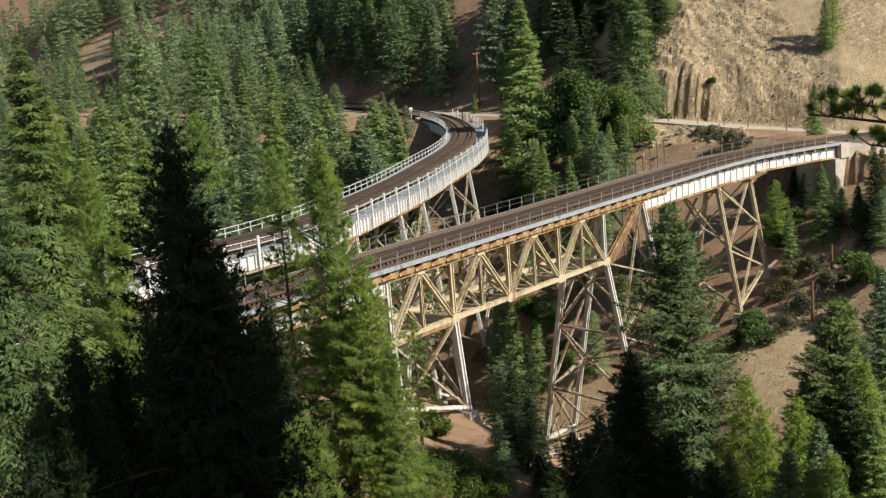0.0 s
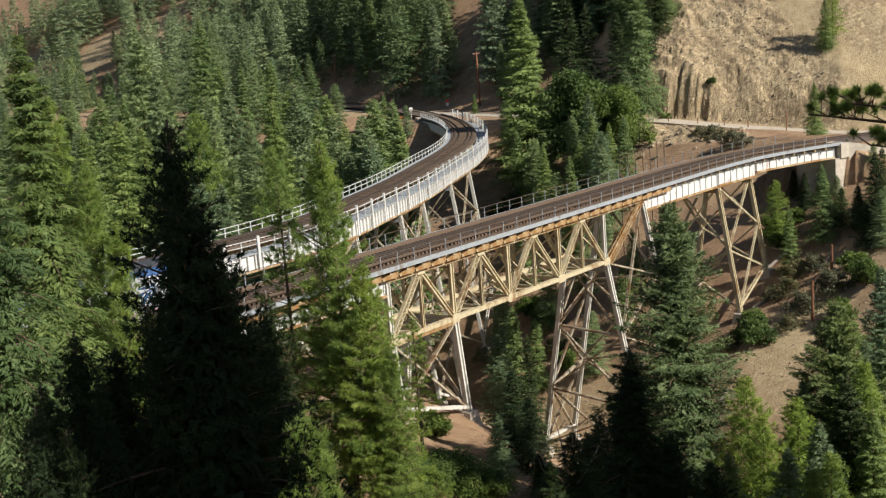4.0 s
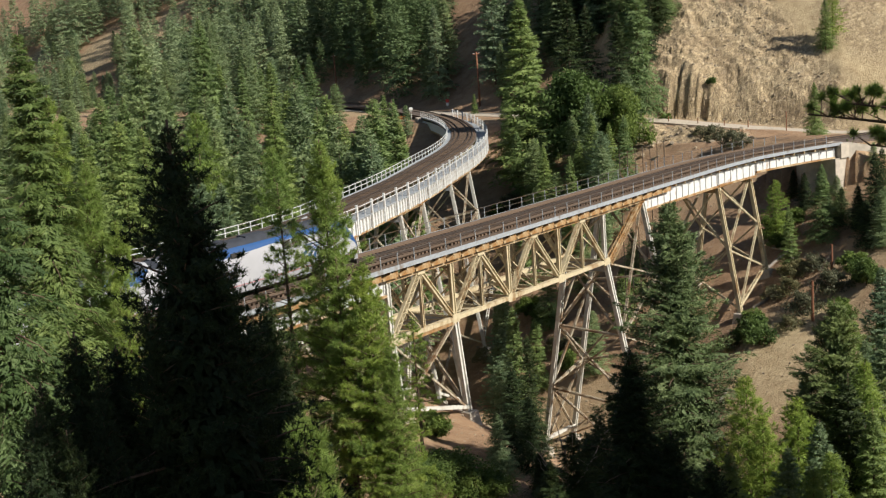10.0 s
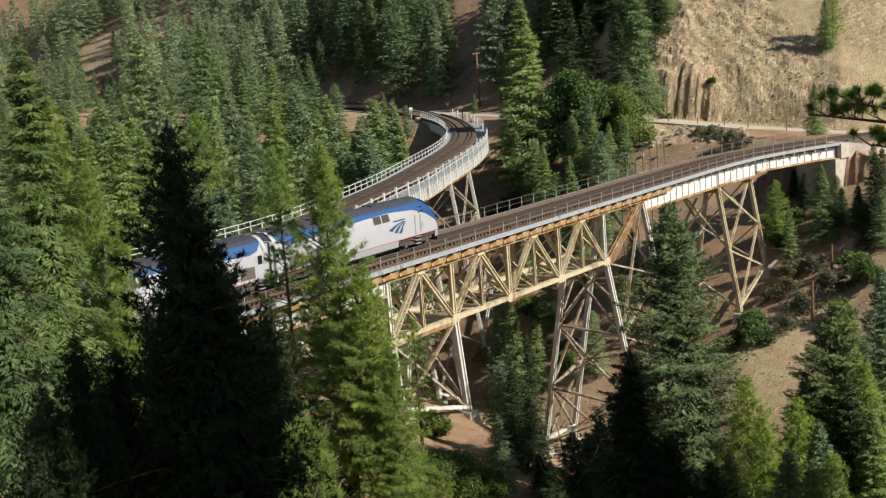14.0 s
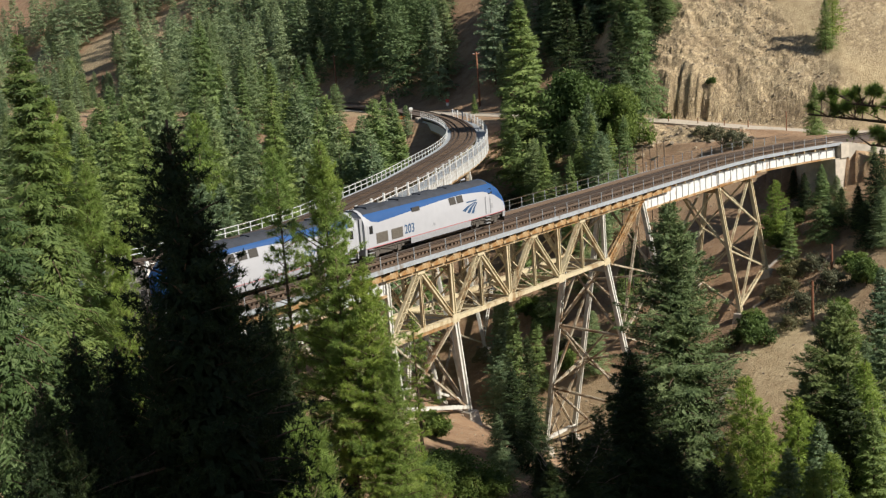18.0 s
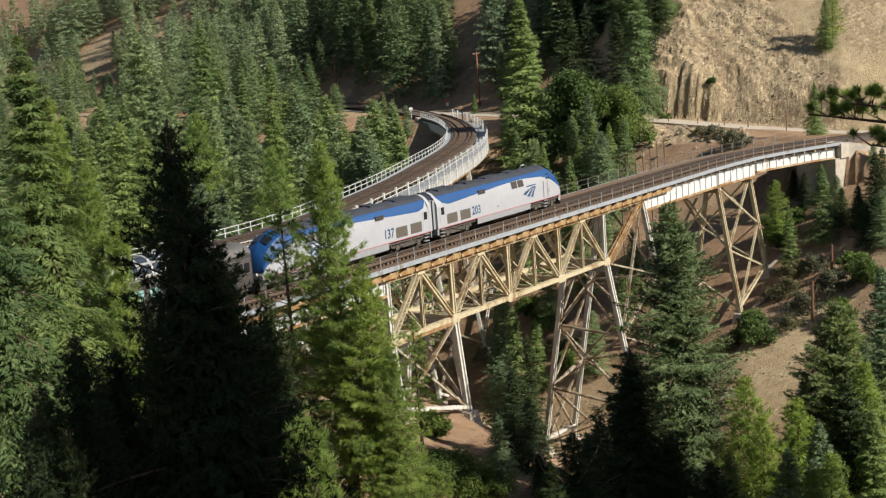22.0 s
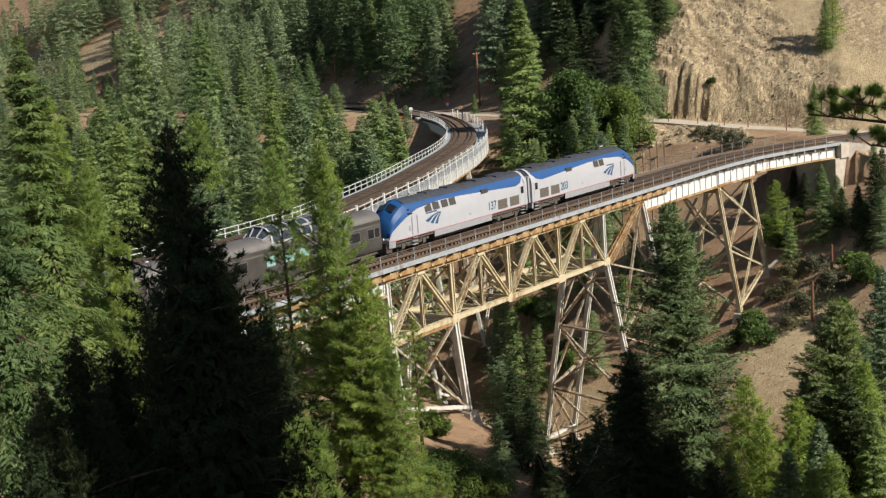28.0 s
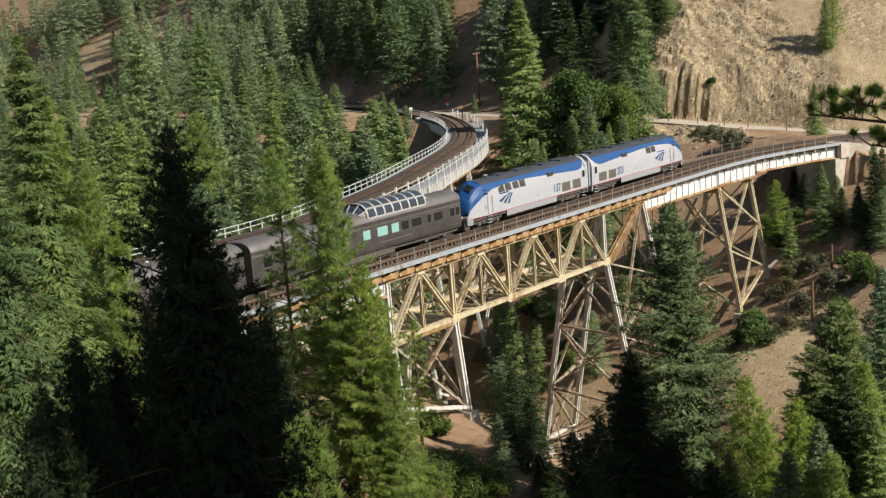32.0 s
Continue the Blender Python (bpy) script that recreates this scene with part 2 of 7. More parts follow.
# ---------------------------------------------------------------- the lie of the land
# The straight bridge runs along U from P0; s is metres along it, w metres across it (away from the eye), rail head at z = 0.
P0, U, N = np.array((14.38, 128.38)), np.array((0.6384, 0.7697)), np.array((-0.7697, 0.6384))
TRACK = Matrix.Translation((14.38, 128.38, 0)) @ Matrix.Rotation(math.atan2(0.7697, 0.6384), 4, "Z")


def at(s, w, z=0.0):
    p = P0 + U * s + N * w
    return Vector((p[0], p[1], z))


def lattice(ix, iy, seed):
    h = (ix * 374761393 + iy * 668265263 + seed * 974711) & 0x7FFFFFFF
    h = ((h ^ (h >> 13)) * 1274126177) & 0x7FFFFFFF
    return ((h ^ (h >> 16)) & 0xFFFF) / 65535.0


def fbm(x, y, scale, octaves=4, seed=1):
    x, y = np.asarray(x, float) / scale, np.asarray(y, float) / scale
    total, amp = np.zeros_like(x), 0.5
    for o in range(octaves):
        ix, iy = np.floor(x).astype(np.int64), np.floor(y).astype(np.int64)
        fx, fy = x - ix, y - iy
        fx, fy = fx * fx * (3 - 2 * fx), fy * fy * (3 - 2 * fy)
        a, b = lattice(ix, iy, seed + o), lattice(ix + 1, iy, seed + o)
        c, d = lattice(ix, iy + 1, seed + o), lattice(ix + 1, iy + 1, seed + o)
        total += amp * ((a + (b - a) * fx) * (1 - fy) + (c + (d - c) * fx) * fy - 0.5)
        x, y, amp = x * 2.03 + 17.1, y * 2.03 + 9.7, amp * 0.5
    return total


def smooth(x, a, b):
    t = np.clip((np.asarray(x, float) - a) / (b - a), 0, 1)
    return t * t * (3 - 2 * t)


FOOT = [(-700, 900), (-300, 620), (-95, 425), (-21, 307), (7, 266), (34, 227), (66, 207), (140, 188), (400, 140), (3400, -400)]


def foot_distance(x, y):
    """Metres behind (+) or before (-) the line along the foot of the far hill."""
    best, sign = np.full(np.shape(x), 1e9), np.ones(np.shape(x))
    for (ax, ay), (bx, by) in zip(FOOT, FOOT[1:]):
        dx, dy = bx - ax, by - ay
        t = np.clip(((x - ax) * dx + (y - ay) * dy) / (dx * dx + dy * dy), 0, 1)
        d = np.hypot(x - ax - t * dx, y - ay - t * dy)
        c = dx * (y - ay) - dy * (x - ax)
        near = d < best
        best, sign = np.where(near, d, best), np.where(near, np.sign(c), sign)
    return best * sign


SCARS = [(79.3, 228.6, 10.0), (-127.6, 493.0, 16.0), (-160.7, 521.8, 12.0), (-96.7, 485.5, 11.0), (-168.8, 513.5, 9.0)]     # bare crags in the far woods


def road_level(x):
    """The dirt road falls gently towards the near end of the hill."""
    return np.interp(x, [30, 40, 66, 110], [-1.5, -1.7, -4.6, -6.0])


def lie(x, y):
    """Height of the ground, and how far it is rock and open grass."""
    x, y = np.asarray(x, float), np.asarray(y, float)
    px, py = x - P0[0], y - P0[1]
    s, w = px * U[0] + py * U[1], px * N[0] + py * N[1]
    creek = 4 + np.where(w < 0, 0.6 * w, 0.3 * w)
    d = s - creek
    left = np.interp(-d, [0, 3, 28, 75, 250], [0, 0, 16, 25, 38])
    right = np.interp(d, [0, 3, 22, 60, 200], [0, 0, 11, 29, 60])
    z = -31 + np.where(d < 0, left, right) + 0.16 * np.clip(w - 60, 0, 120) + 3.0 * fbm(x, y, 30, 4, 3)
    eye_hill = 18.0 - 0.56 * np.hypot(x, y) + 3 * fbm(x, y, 35, 4, 8) * smooth(np.hypot(x, y), 6, 30)
    fd = foot_distance(x, y)
    level = road_level(x)
    shelf = 8 + 7 * smooth(y, 215, 250)
    bench = level - 0.85 * np.maximum(0, -fd - shelf)
    lid = -1.5 - smooth(x, 26, 34) * (0.9 + 0.11 * np.clip(-fd - 5, 0, 14) + np.interp(x, [34, 66], [0, 1.6])) * smooth(fd, -30, -19)
    front = np.maximum(np.minimum(lid, np.maximum(z, bench)), eye_hill)
    # embankment that carries the track on from the straight bridge
    aside = np.abs(w + np.clip(s - 22, 0, 60) ** 2 / 170)
    fill = np.where((s > 51) & (s < 90), -0.85 - 0.018 * (s - 34) - 0.75 * np.maximum(0, aside - 3.2), -99)
    front = np.maximum(front, fill)
    craggy = smooth(x, 33, 39) * smooth(x, 110, 80)
    soft = np.interp(fd, [0, 5, 60, 300, 900], [0, 0.6, 38, 190, 380])
    ribs = 1.6 * fbm(x * 1.0 - 0.6 * y, 0.15 * y, 2.4, 3, 91) + 1.0 * fbm(x - 0.6 * y, 0.2 * y, 0.9, 2, 92)
    cliff = np.interp(fd + ribs, [0, 3.6, 4.6, 6.6, 12, 40, 300, 900], [0, 0.2, 4.4, 8.0, 11.5, 32, 205, 400])
    crag = np.interp(fd, [0, 4, 6.5, 11, 40, 300, 900], [0, 0.2, 4.0, 9.0, 31, 205, 400])
    crag = crag + (cliff - crag) * smooth(x, 54, 47)
    rise = soft * (1 - craggy) + crag * craggy
    ridge = (0.62 + 0.35 * smooth(fd, 11, 6)) * (1.3 * (0.5 - np.abs(fbm(x + 0.4 * y, y, 11, 4, 21)) * 3.0) + 1.2 * (0.4 - np.abs(fbm(x + 0.5 * y, 0.6 * y - 0.3 * x, 3.6, 3, 5)) * 3.0) + 2.3 * fbm(x + 0.5 * y, y * 0.7, 1.7, 3, 9))
    stony = craggy * smooth(x + 0.3 * fd, 77, 70)
    rough = (stony * ridge + (1 - stony) * (craggy * 0.8 * fbm(x, y, 12, 4, 22) + (1 - craggy) * 5 * fbm(x, y, 40, 4, 12))) * smooth(fd, 3, 9)
    z = np.where(fd < 0, front, level + rise + rough)
    # bare spur of dry soil above the creek, turned towards the sun
    z = z - 0.22 * ((x - 37) * 0.8 - (y - 131) * 0.6) * np.exp(-(np.hypot(x - 37, y - 131) / 11) ** 4)
    # a gully of loose soil on the hill, and the outcrop below the road
    below = smooth(fd, -26, -16) * smooth(fd, -6, -9) * smooth(x, 24, 32) * smooth(x, 52, 44)
    z = z + below * (3.2 * fbm(x, y, 6, 5, 31) + 1.2 * fbm(x, y, 1.8, 2, 33) + 0.8)
    flat = np.exp(-((fd + 0.5) / 4.5) ** 4)
    z = z * (1 - flat) + level * flat
    z = z + 0.25 * fbm(x, y, 3, 3, 77) * (1 - flat)
    # bare rock, crags and open dry grass
    rock = np.maximum(craggy * smooth(fd, 2.5, 4) * smooth(x + 0.3 * fd + 5 * fbm(x, y, 8, 3, 66), 77, 71), below)
    scar = smooth(fbm(x, y, 60, 3, 41), 0.13, 0.2) * smooth(y, 330, 400) * smooth(x, -30, -70)
    for cx, cy, cr in SCARS:
        rock = np.maximum(rock, smooth(np.hypot(x - cx, (y - cy) * 0.7), cr, cr * 0.5))
    rock = np.maximum(rock, scar)
    grass = craggy * smooth(fd, 2, 5) + 0.55 * smooth(fbm(x, y, 16, 3, 55), 0.0, 0.2) * (fd < 0) + smooth(np.hypot(x - 37.5, (y - 131) * 0.8), 13, 4) * 0.9
    return z, np.clip(rock, 0, 1), np.clip(grass, 0, 1)


def ground_z(x, y):
    return float(lie(np.array([x]), np.array([y]))[0][0])


def spaced(core0, core1, step, far, grow=1.16):
    mid = list(np.arange(core0, core1 + 1e-6, step))
    out, st, p = [], step, core1
    while p < far:
        st *= grow
        p += st
        out.append(p)
    low, st, p = [], step, core0
    while p > -far:
        st *= grow
        p -= st
        low.append(p)
    return np.array(low[::-1] + mid + out)


def build_ground():
    gx, gy = spaced(-30, 90, 0.8, 3200), spaced(92, 262, 0.8, 3200)
    gx = np.sort(np.concatenate([gx[(gx < 34) | (gx > 75)], np.arange(34, 75.1, 0.42)]))
    gy = np.sort(np.concatenate([gy[(gy < 200) | (gy > 248)], np.arange(200, 248.1, 0.42)]))
    # the far hillside keeps enough points for its crags
    gx = np.sort(np.concatenate([gx[(gx < -236) | (gx > -30)], np.arange(-236, -30.5, 3.2)]))
    gy = np.sort(np.concatenate([gy[(gy < 262) | (gy > 590)], np.arange(262.5, 590, 3.2)]))
    X, Y = np.meshgrid(gx, gy)
    Z, R, G = lie(X, Y)
    ny, nx = X.shape
    idx = np.arange(nx * ny).reshape(ny, nx)
    quads = np.stack([idx[:-1, :-1], idx[:-1, 1:], idx[1:, 1:], idx[1:, :-1]], -1).reshape(-1, 4)
    me = bpy.data.meshes.new("ground")
    me.vertices.add(nx * ny)
    me.vertices.foreach_set("co", np.stack([X, Y, Z], -1).astype(np.float32).ravel())
    me.loops.add(quads.size)
    me.loops.foreach_set("vertex_index", quads.astype(np.int32).ravel())
    me.polygons.add(len(quads))
    me.polygons.foreach_set("loop_start", np.arange(0, quads.size, 4, dtype=np.int32))
    me.update(calc_edges=True)
    cover = me.color_attributes.new("cover", "FLOAT_COLOR", "POINT")
    cover.data.foreach_set("color", np.stack([R, G, R * 0, R * 0 + 1], -1).astype(np.float32).ravel())
    me.shade_smooth()
    # broken rock keeps hard facets
    stone = (R[:-1, :-1] + R[1:, 1:]).ravel() > 0.9
    me.polygons.foreach_set("use_smooth", ~stone)
    me.materials.append(M["ground"])
    tagged(new("ground", me), "steep canyon ground of brown soil, dry grass and fractured tan rock", "ground", kind="structure")


build_ground()


def ribbon(name, pts, width, mat, label, lift=0.06, flat_z=None, kind="structure"):
    """A strip of road laid along points, with a little thickness."""
    g = Geo()
    rings = []
    for i, p in enumerate(pts):
        a, b = pts[max(i - 1, 0)], pts[min(i + 1, len(pts) - 1)]
        t = (Vector(b) - Vector(a)).normalized()
        n = Vector((-t.y, t.x, 0)) * width / 2
        c = Vector(p)
        zz = c.z + lift
        rings.append([(c.x - n.x, c.y - n.y, zz - 0.4), (c.x - n.x, c.y - n.y, zz), (c.x, c.y, zz + 0.05), (c.x + n.x, c.y + n.y, zz), (c.x + n.x, c.y + n.y, zz - 0.4)])
    g.loft(rings)
    return tagged(new(name, g.mesh(name, M[mat])), label, "road", kind=kind)


def curve_pts(ctrl, step):
    """Evenly spaced points on a smooth curve through the control points."""
    c = [np.array(p, float) for p in ctrl]
    c = [2 * c[0] - c[1]] + c + [2 * c[-1] - c[-2]]
    fine = []
    for i in range(1, len(c) - 2):
        for t in np.linspace(0, 1, 40, endpoint=False):
            fine.append(0.5 * (2 * c[i] + (c[i + 1] - c[i - 1]) * t + (2 * c[i - 1] - 5 * c[i] + 4 * c[i + 1] - c[i + 2]) * t * t
                               + (3 * c[i] - c[i - 1] - 3 * c[i + 1] + c[i + 2]) * t ** 3))
    fine.append(c[-2])
    fine = np.array(fine)
    run = np.concatenate([[0], np.cumsum(np.linalg.norm(np.diff(fine, axis=0), axis=1))])
    at_run = np.arange(0, run[-1], step)
    return np.stack([np.interp(at_run, run, fine[:, k]) for k in range(fine.shape[1])], -1)


ROAD = [(x, y, float(road_level(x))) for x, y in curve_pts([(-95, 425), (-58, 366), (-21, 307), (7, 266), (34, 227), (66, 207), (140, 188)], 4)]
ribbon("road", ROAD, 5.0, "gravel", "pale dirt road along the foot of the hill")


# ---------------------------------------------------------------- straight bridge
NEAR, FAR = -2.75, 2.75          # the two girder and truss planes
TOP, LOW = -1.44, -6.65        # chord heights


def rails(parent, lines, name="rail"):
    """Rails with head, web and foot along lists of points."""
    for pts in lines:
        g, hd = Geo(), Geo()
        for (a, b) in zip(pts, pts[1:]):
            g.beam(Vector(a) - Vector((0, 0, 0.155)), Vector(b) - Vector((0, 0, 0.155)), 0.14, 0.03)
            g.beam(Vector(a) - Vector((0, 0, 0.09)), Vector(b) - Vector((0, 0, 0.09)), 0.025, 0.11)
            hd.beam(Vector(a) - Vector((0, 0, 0.02)), Vector(b) - Vector((0, 0, 0.02)), 0.075, 0.04)
        r = part(name, g, "rail", parent)
        part("rail_head", hd, "rail_head", r)


S0, S1, BEND = -62.0, 50.0, 22.0


def swing(x):
    """Beyond BEND the line swings towards the near side and dips a little: how far across, how far down, and its heading."""
    d = max(0.0, x - BEND)
    return -d * d / 170, -0.018 * max(0.0, x - 34), -d / 85


def swept(x0, x1, w0, w1, z0, z1):
    """A bar along the line from x0 to x1, bent with it."""
    cuts = [x0] + [c for c in np.arange(BEND, 90, 2.0) if x0 < c < x1] + [x1]
    g = Geo()
    return g.loft([[(c, w + swing(c)[0], z + swing(c)[1]) for w, z in ((w0, z0), (w1, z0), (w1, z1), (w0, z1))] for c in cuts])


def on_line(x, w=0.0, z=0.0):
    dw, dz, turn = swing(x)
    return Matrix.Translation((x, w + dw, z + dz)) @ Matrix.Rotation(turn, 4, "Z")


deck = thing("bridge_deck", "timber tie deck of the straight railway bridge with grey walkways", "bridge deck", m=TRACK)
_cuts = [-160.0, BEND] + [float(c) for c in np.arange(BEND + 2, 74, 2.0)]
rails(deck, [[(c, w + swing(c)[0], swing(c)[1]) for c in _cuts] for w in (-0.755, 0.755)])
rails(deck, [[(c, w + swing(c)[0], swing(c)[1] - 0.03) for c in [S0, BEND] + [float(c) for c in np.arange(BEND + 2, S1, 2.0)]] for w in (-0.42, 0.42)], "guard_rail")
_tie = Geo().box(-0.12, 0.12, -2.3, 2.3, -0.43, -0.175).mesh("tie", M["tie"])
_n = int((S1 - S0) / 0.5)
for _i in range(_n):
    ob = part("tie", _tie, "", deck)
    ob.matrix_basis = on_line(S0 + 0.5 * _i + random.uniform(-0.02, 0.02), random.uniform(-0.04, 0.04), random.uniform(-0.008, 0.008))
for _w in (-1.75, 1.75, -2.2, 2.2):
    part("guard_timber", swept(S0, S1, _w - 0.1, _w + 0.1, -0.172, -0.05), "tie", deck)
_edge = 3.5
for _sg in (-1, 1):
    # plank walkway on either side, edged by a grey steel angle
    for _k in range(3):
        _w = _sg * (2.45 + 0.34 * _k + 0.16)
        part("walkway_plank", swept(S0, S1, _w - 0.155, _w + 0.155, -0.36, -0.30 + 0.006 * _k), "tie", deck)
    part("fascia", swept(S0, S1, _sg * _edge - 0.03, _sg * _edge + 0.03, -0.66, -0.27), "grey_steel", deck, "pale grey steel edge angle")
    for _z, _r in ((0.78, 0.022), (0.26, 0.015)):
        part("handrail", swept(S0, S1, _sg * (_edge - 0.05) - _r, _sg * (_edge - 0.05) + _r, _z - _r, _z + _r), "dark_steel", deck)
_post = Geo().box(-0.03, 0.03, -0.03, 0.03, -0.66, 0.80).mesh("post", M["grey_steel"])
_tooth = [(-0.98, -1.34), (0.92, -1.34), (0.92, -0.72), (0.66, -0.74), (-0.98, -1.16)]
_brack = Geo().loft([[(px, py, pz) for px, pz in _tooth] for py in (-0.2, 0.2)]).mesh("bracket", M["bracket_steel"])
_beam = Geo().box(-0.11, 0.11, -3.3, 3.3, -1.0, -0.44).mesh("floor_beam", M["rust_steel"])
for _i in range(int((S1 - S0) / 2.1)):
    for _sg in (-1, 1):
        ob = part("post", _post, "", deck)
        ob.matrix_basis = on_line(S0 + 2.1 * _i, _sg * (_edge - 0.05))
for _i in range(int((S1 - S0) / 2.09)):
    _s = -33.4 + 2.09 * (_i - 13)
    if _s < 13:
        for _sg in (-1, 1):
            ob = part("bracket", _brack, "", deck)
            ob.matrix_basis = on_line(_s, _sg * 3.08)
    ob = part("floor_beam", _beam, "", deck)
    ob.matrix_basis = on_line(_s)


def girder_span(s0, s1, top=-0.95, low=-2.75, label="white riveted plate girder span with rusty lower flange"):
    """Two plate girders with stiffeners, flanges and cross frames."""
    sp = thing("girder_span", label, "bridge span", "girder spans", TRACK)
    stiff = Geo().box(-0.02, 0.02, -0.055, 0.055, low + 0.1, top - 0.1).mesh("stiffener", M["white_steel"])
    for w in (NEAR, FAR):
        part("web", swept(s0, s1, w - 0.02, w + 0.02, low, top), "white_steel", sp)
        part("top_flange", swept(s0, s1, w - 0.2, w + 0.2, top - 0.002, top + 0.05), "rust_steel", sp)
        part("bottom_flange", swept(s0, s1, w - 0.22, w + 0.22, low - 0.08, low + 0.14), "rust_steel", sp, "rusty lower flange")
        for i in range(int((s1 - s0) / 1.4) + 1):
            for sg in (-1, 1):
                ob = part("stiffener", stiff, "", sp)
                ob.matrix_basis = on_line(min(s0 + 0.1 + 1.4 * i, s1 - 0.1), w + 0.075 * sg)
    n = max(1, int((s1 - s0) / 4.5))
    for i in range(n + 1):
        x = s0 + 0.2 + (s1 - s0 - 0.4) * i / n
        dw, dz, _ = swing(x)
        part("cross_frame", Geo().beam((x, NEAR + dw, top - 0.2 + dz), (x, FAR + dw, low + 0.2 + dz), 0.1, 0.1).beam((x, FAR + dw, top - 0.2 + dz), (x, NEAR + dw, low + 0.2 + dz), 0.1, 0.1), "cream_steel", sp)
    return sp


girder_span(S0, -33.7)
girder_span(8.4, 25.3)
girder_span(25.5, 33.8)
girder_span(34.0, 49.6, low=-2.3)


def truss_span():
    sp = thing("truss_span", "riveted steel deck truss span, cream paint streaked with rust", "bridge span", "", TRACK)
    k = [-33.4 + 4.18 * i for i in range(9)]
    for w in (NEAR, FAR):
        part("top_chord", Geo().box(-33.6, 8.3, w - 0.22, w + 0.22, TOP - 0.22, TOP + 0.2), "rust_steel", sp, "rusty upper chord")
        low = Geo()
        low.laced((-33.6, w, LOW), (0.7, w, LOW), 0.44, 0.34, (0, 0, 1), 0.7)
        low.box(-33.6, 0.7, w - 0.25, w + 0.25, LOW + 0.172, LOW + 0.2)
        part("bottom_chord", low, "cream_steel", sp)
        for i, s in enumerate(k):
            if i % 2 == 0:
                part("post", Geo().isec((s, w, LOW), (s, w, TOP), 0.46, 0.34, (0, 1, 0), 0.09), "pale_steel" if i in (0, 8) else "cream_steel", sp)
            else:
                part("hanger", Geo().isec((s, w, LOW), (s, w, TOP), 0.28, 0.26, (0, 1, 0), 0.05), "cream_steel", sp)
            if i + 1 < len(k):
                a, b = ((s, w, LOW), (k[i + 1], w, TOP)) if i % 2 == 0 else ((s, w, TOP), (k[i + 1], w, LOW))
                part("diagonal", Geo().laced(a, b, 0.46, 0.36, (0, 1, 0), 0.45) if i % 2 == 0 else Geo().isec(a, b, 0.40, 0.34, (0, 1, 0), 0.08), "cream_steel", sp)
            g = Geo().box(s - 0.5, s + 0.5, w - 0.26, w - 0.235, (LOW if i % 2 == 0 else TOP) - 0.35, (LOW if i % 2 == 0 else TOP) + 0.4)
            g.box(s - 0.5, s + 0.5, w + 0.235, w + 0.26, (LOW if i % 2 == 0 else TOP) - 0.35, (LOW if i % 2 == 0 else TOP) + 0.4)
            part("gusset", g, "cream_steel", sp)
        part("end_post", Geo().laced((0.9, w, LOW - 0.4), (8.0, w, TOP), 0.46, 0.36, (0, 1, 0), 0.5), "rust_steel", sp)
    for i, s in enumerate(k):
        part("cross_strut", Geo().laced((s, NEAR, LOW), (s, FAR, LOW), 0.3, 0.3, (0, 0, 1), 0.5), "cream_steel", sp)
        part("sway_brace", Geo().beam((s, NEAR, LOW + 0.2), (s, FAR, TOP - 0.3), 0.14, 0.14).beam((s, FAR, LOW + 0.2), (s, NEAR, TOP - 0.3), 0.14, 0.14), "cream_steel", sp)
        if i + 1 < len(k):
            part("lateral_brace", Geo().beam((s, NEAR, LOW), (k[i + 1], FAR, LOW), 0.16, 0.1).beam((s, FAR, LOW), (k[i + 1], NEAR, LOW), 0.16, 0.1), "cream_steel", sp)
            part("top_lateral", Geo().beam((s, NEAR, TOP), (k[i + 1], FAR, TOP), 0.16, 0.1), "cream_steel", sp)
    return sp


truss_span()


def bent_foot(frame_m, s, w):
    p = frame_m @ Vector((s, w, 0))
    return ground_z(p.x, p.y)


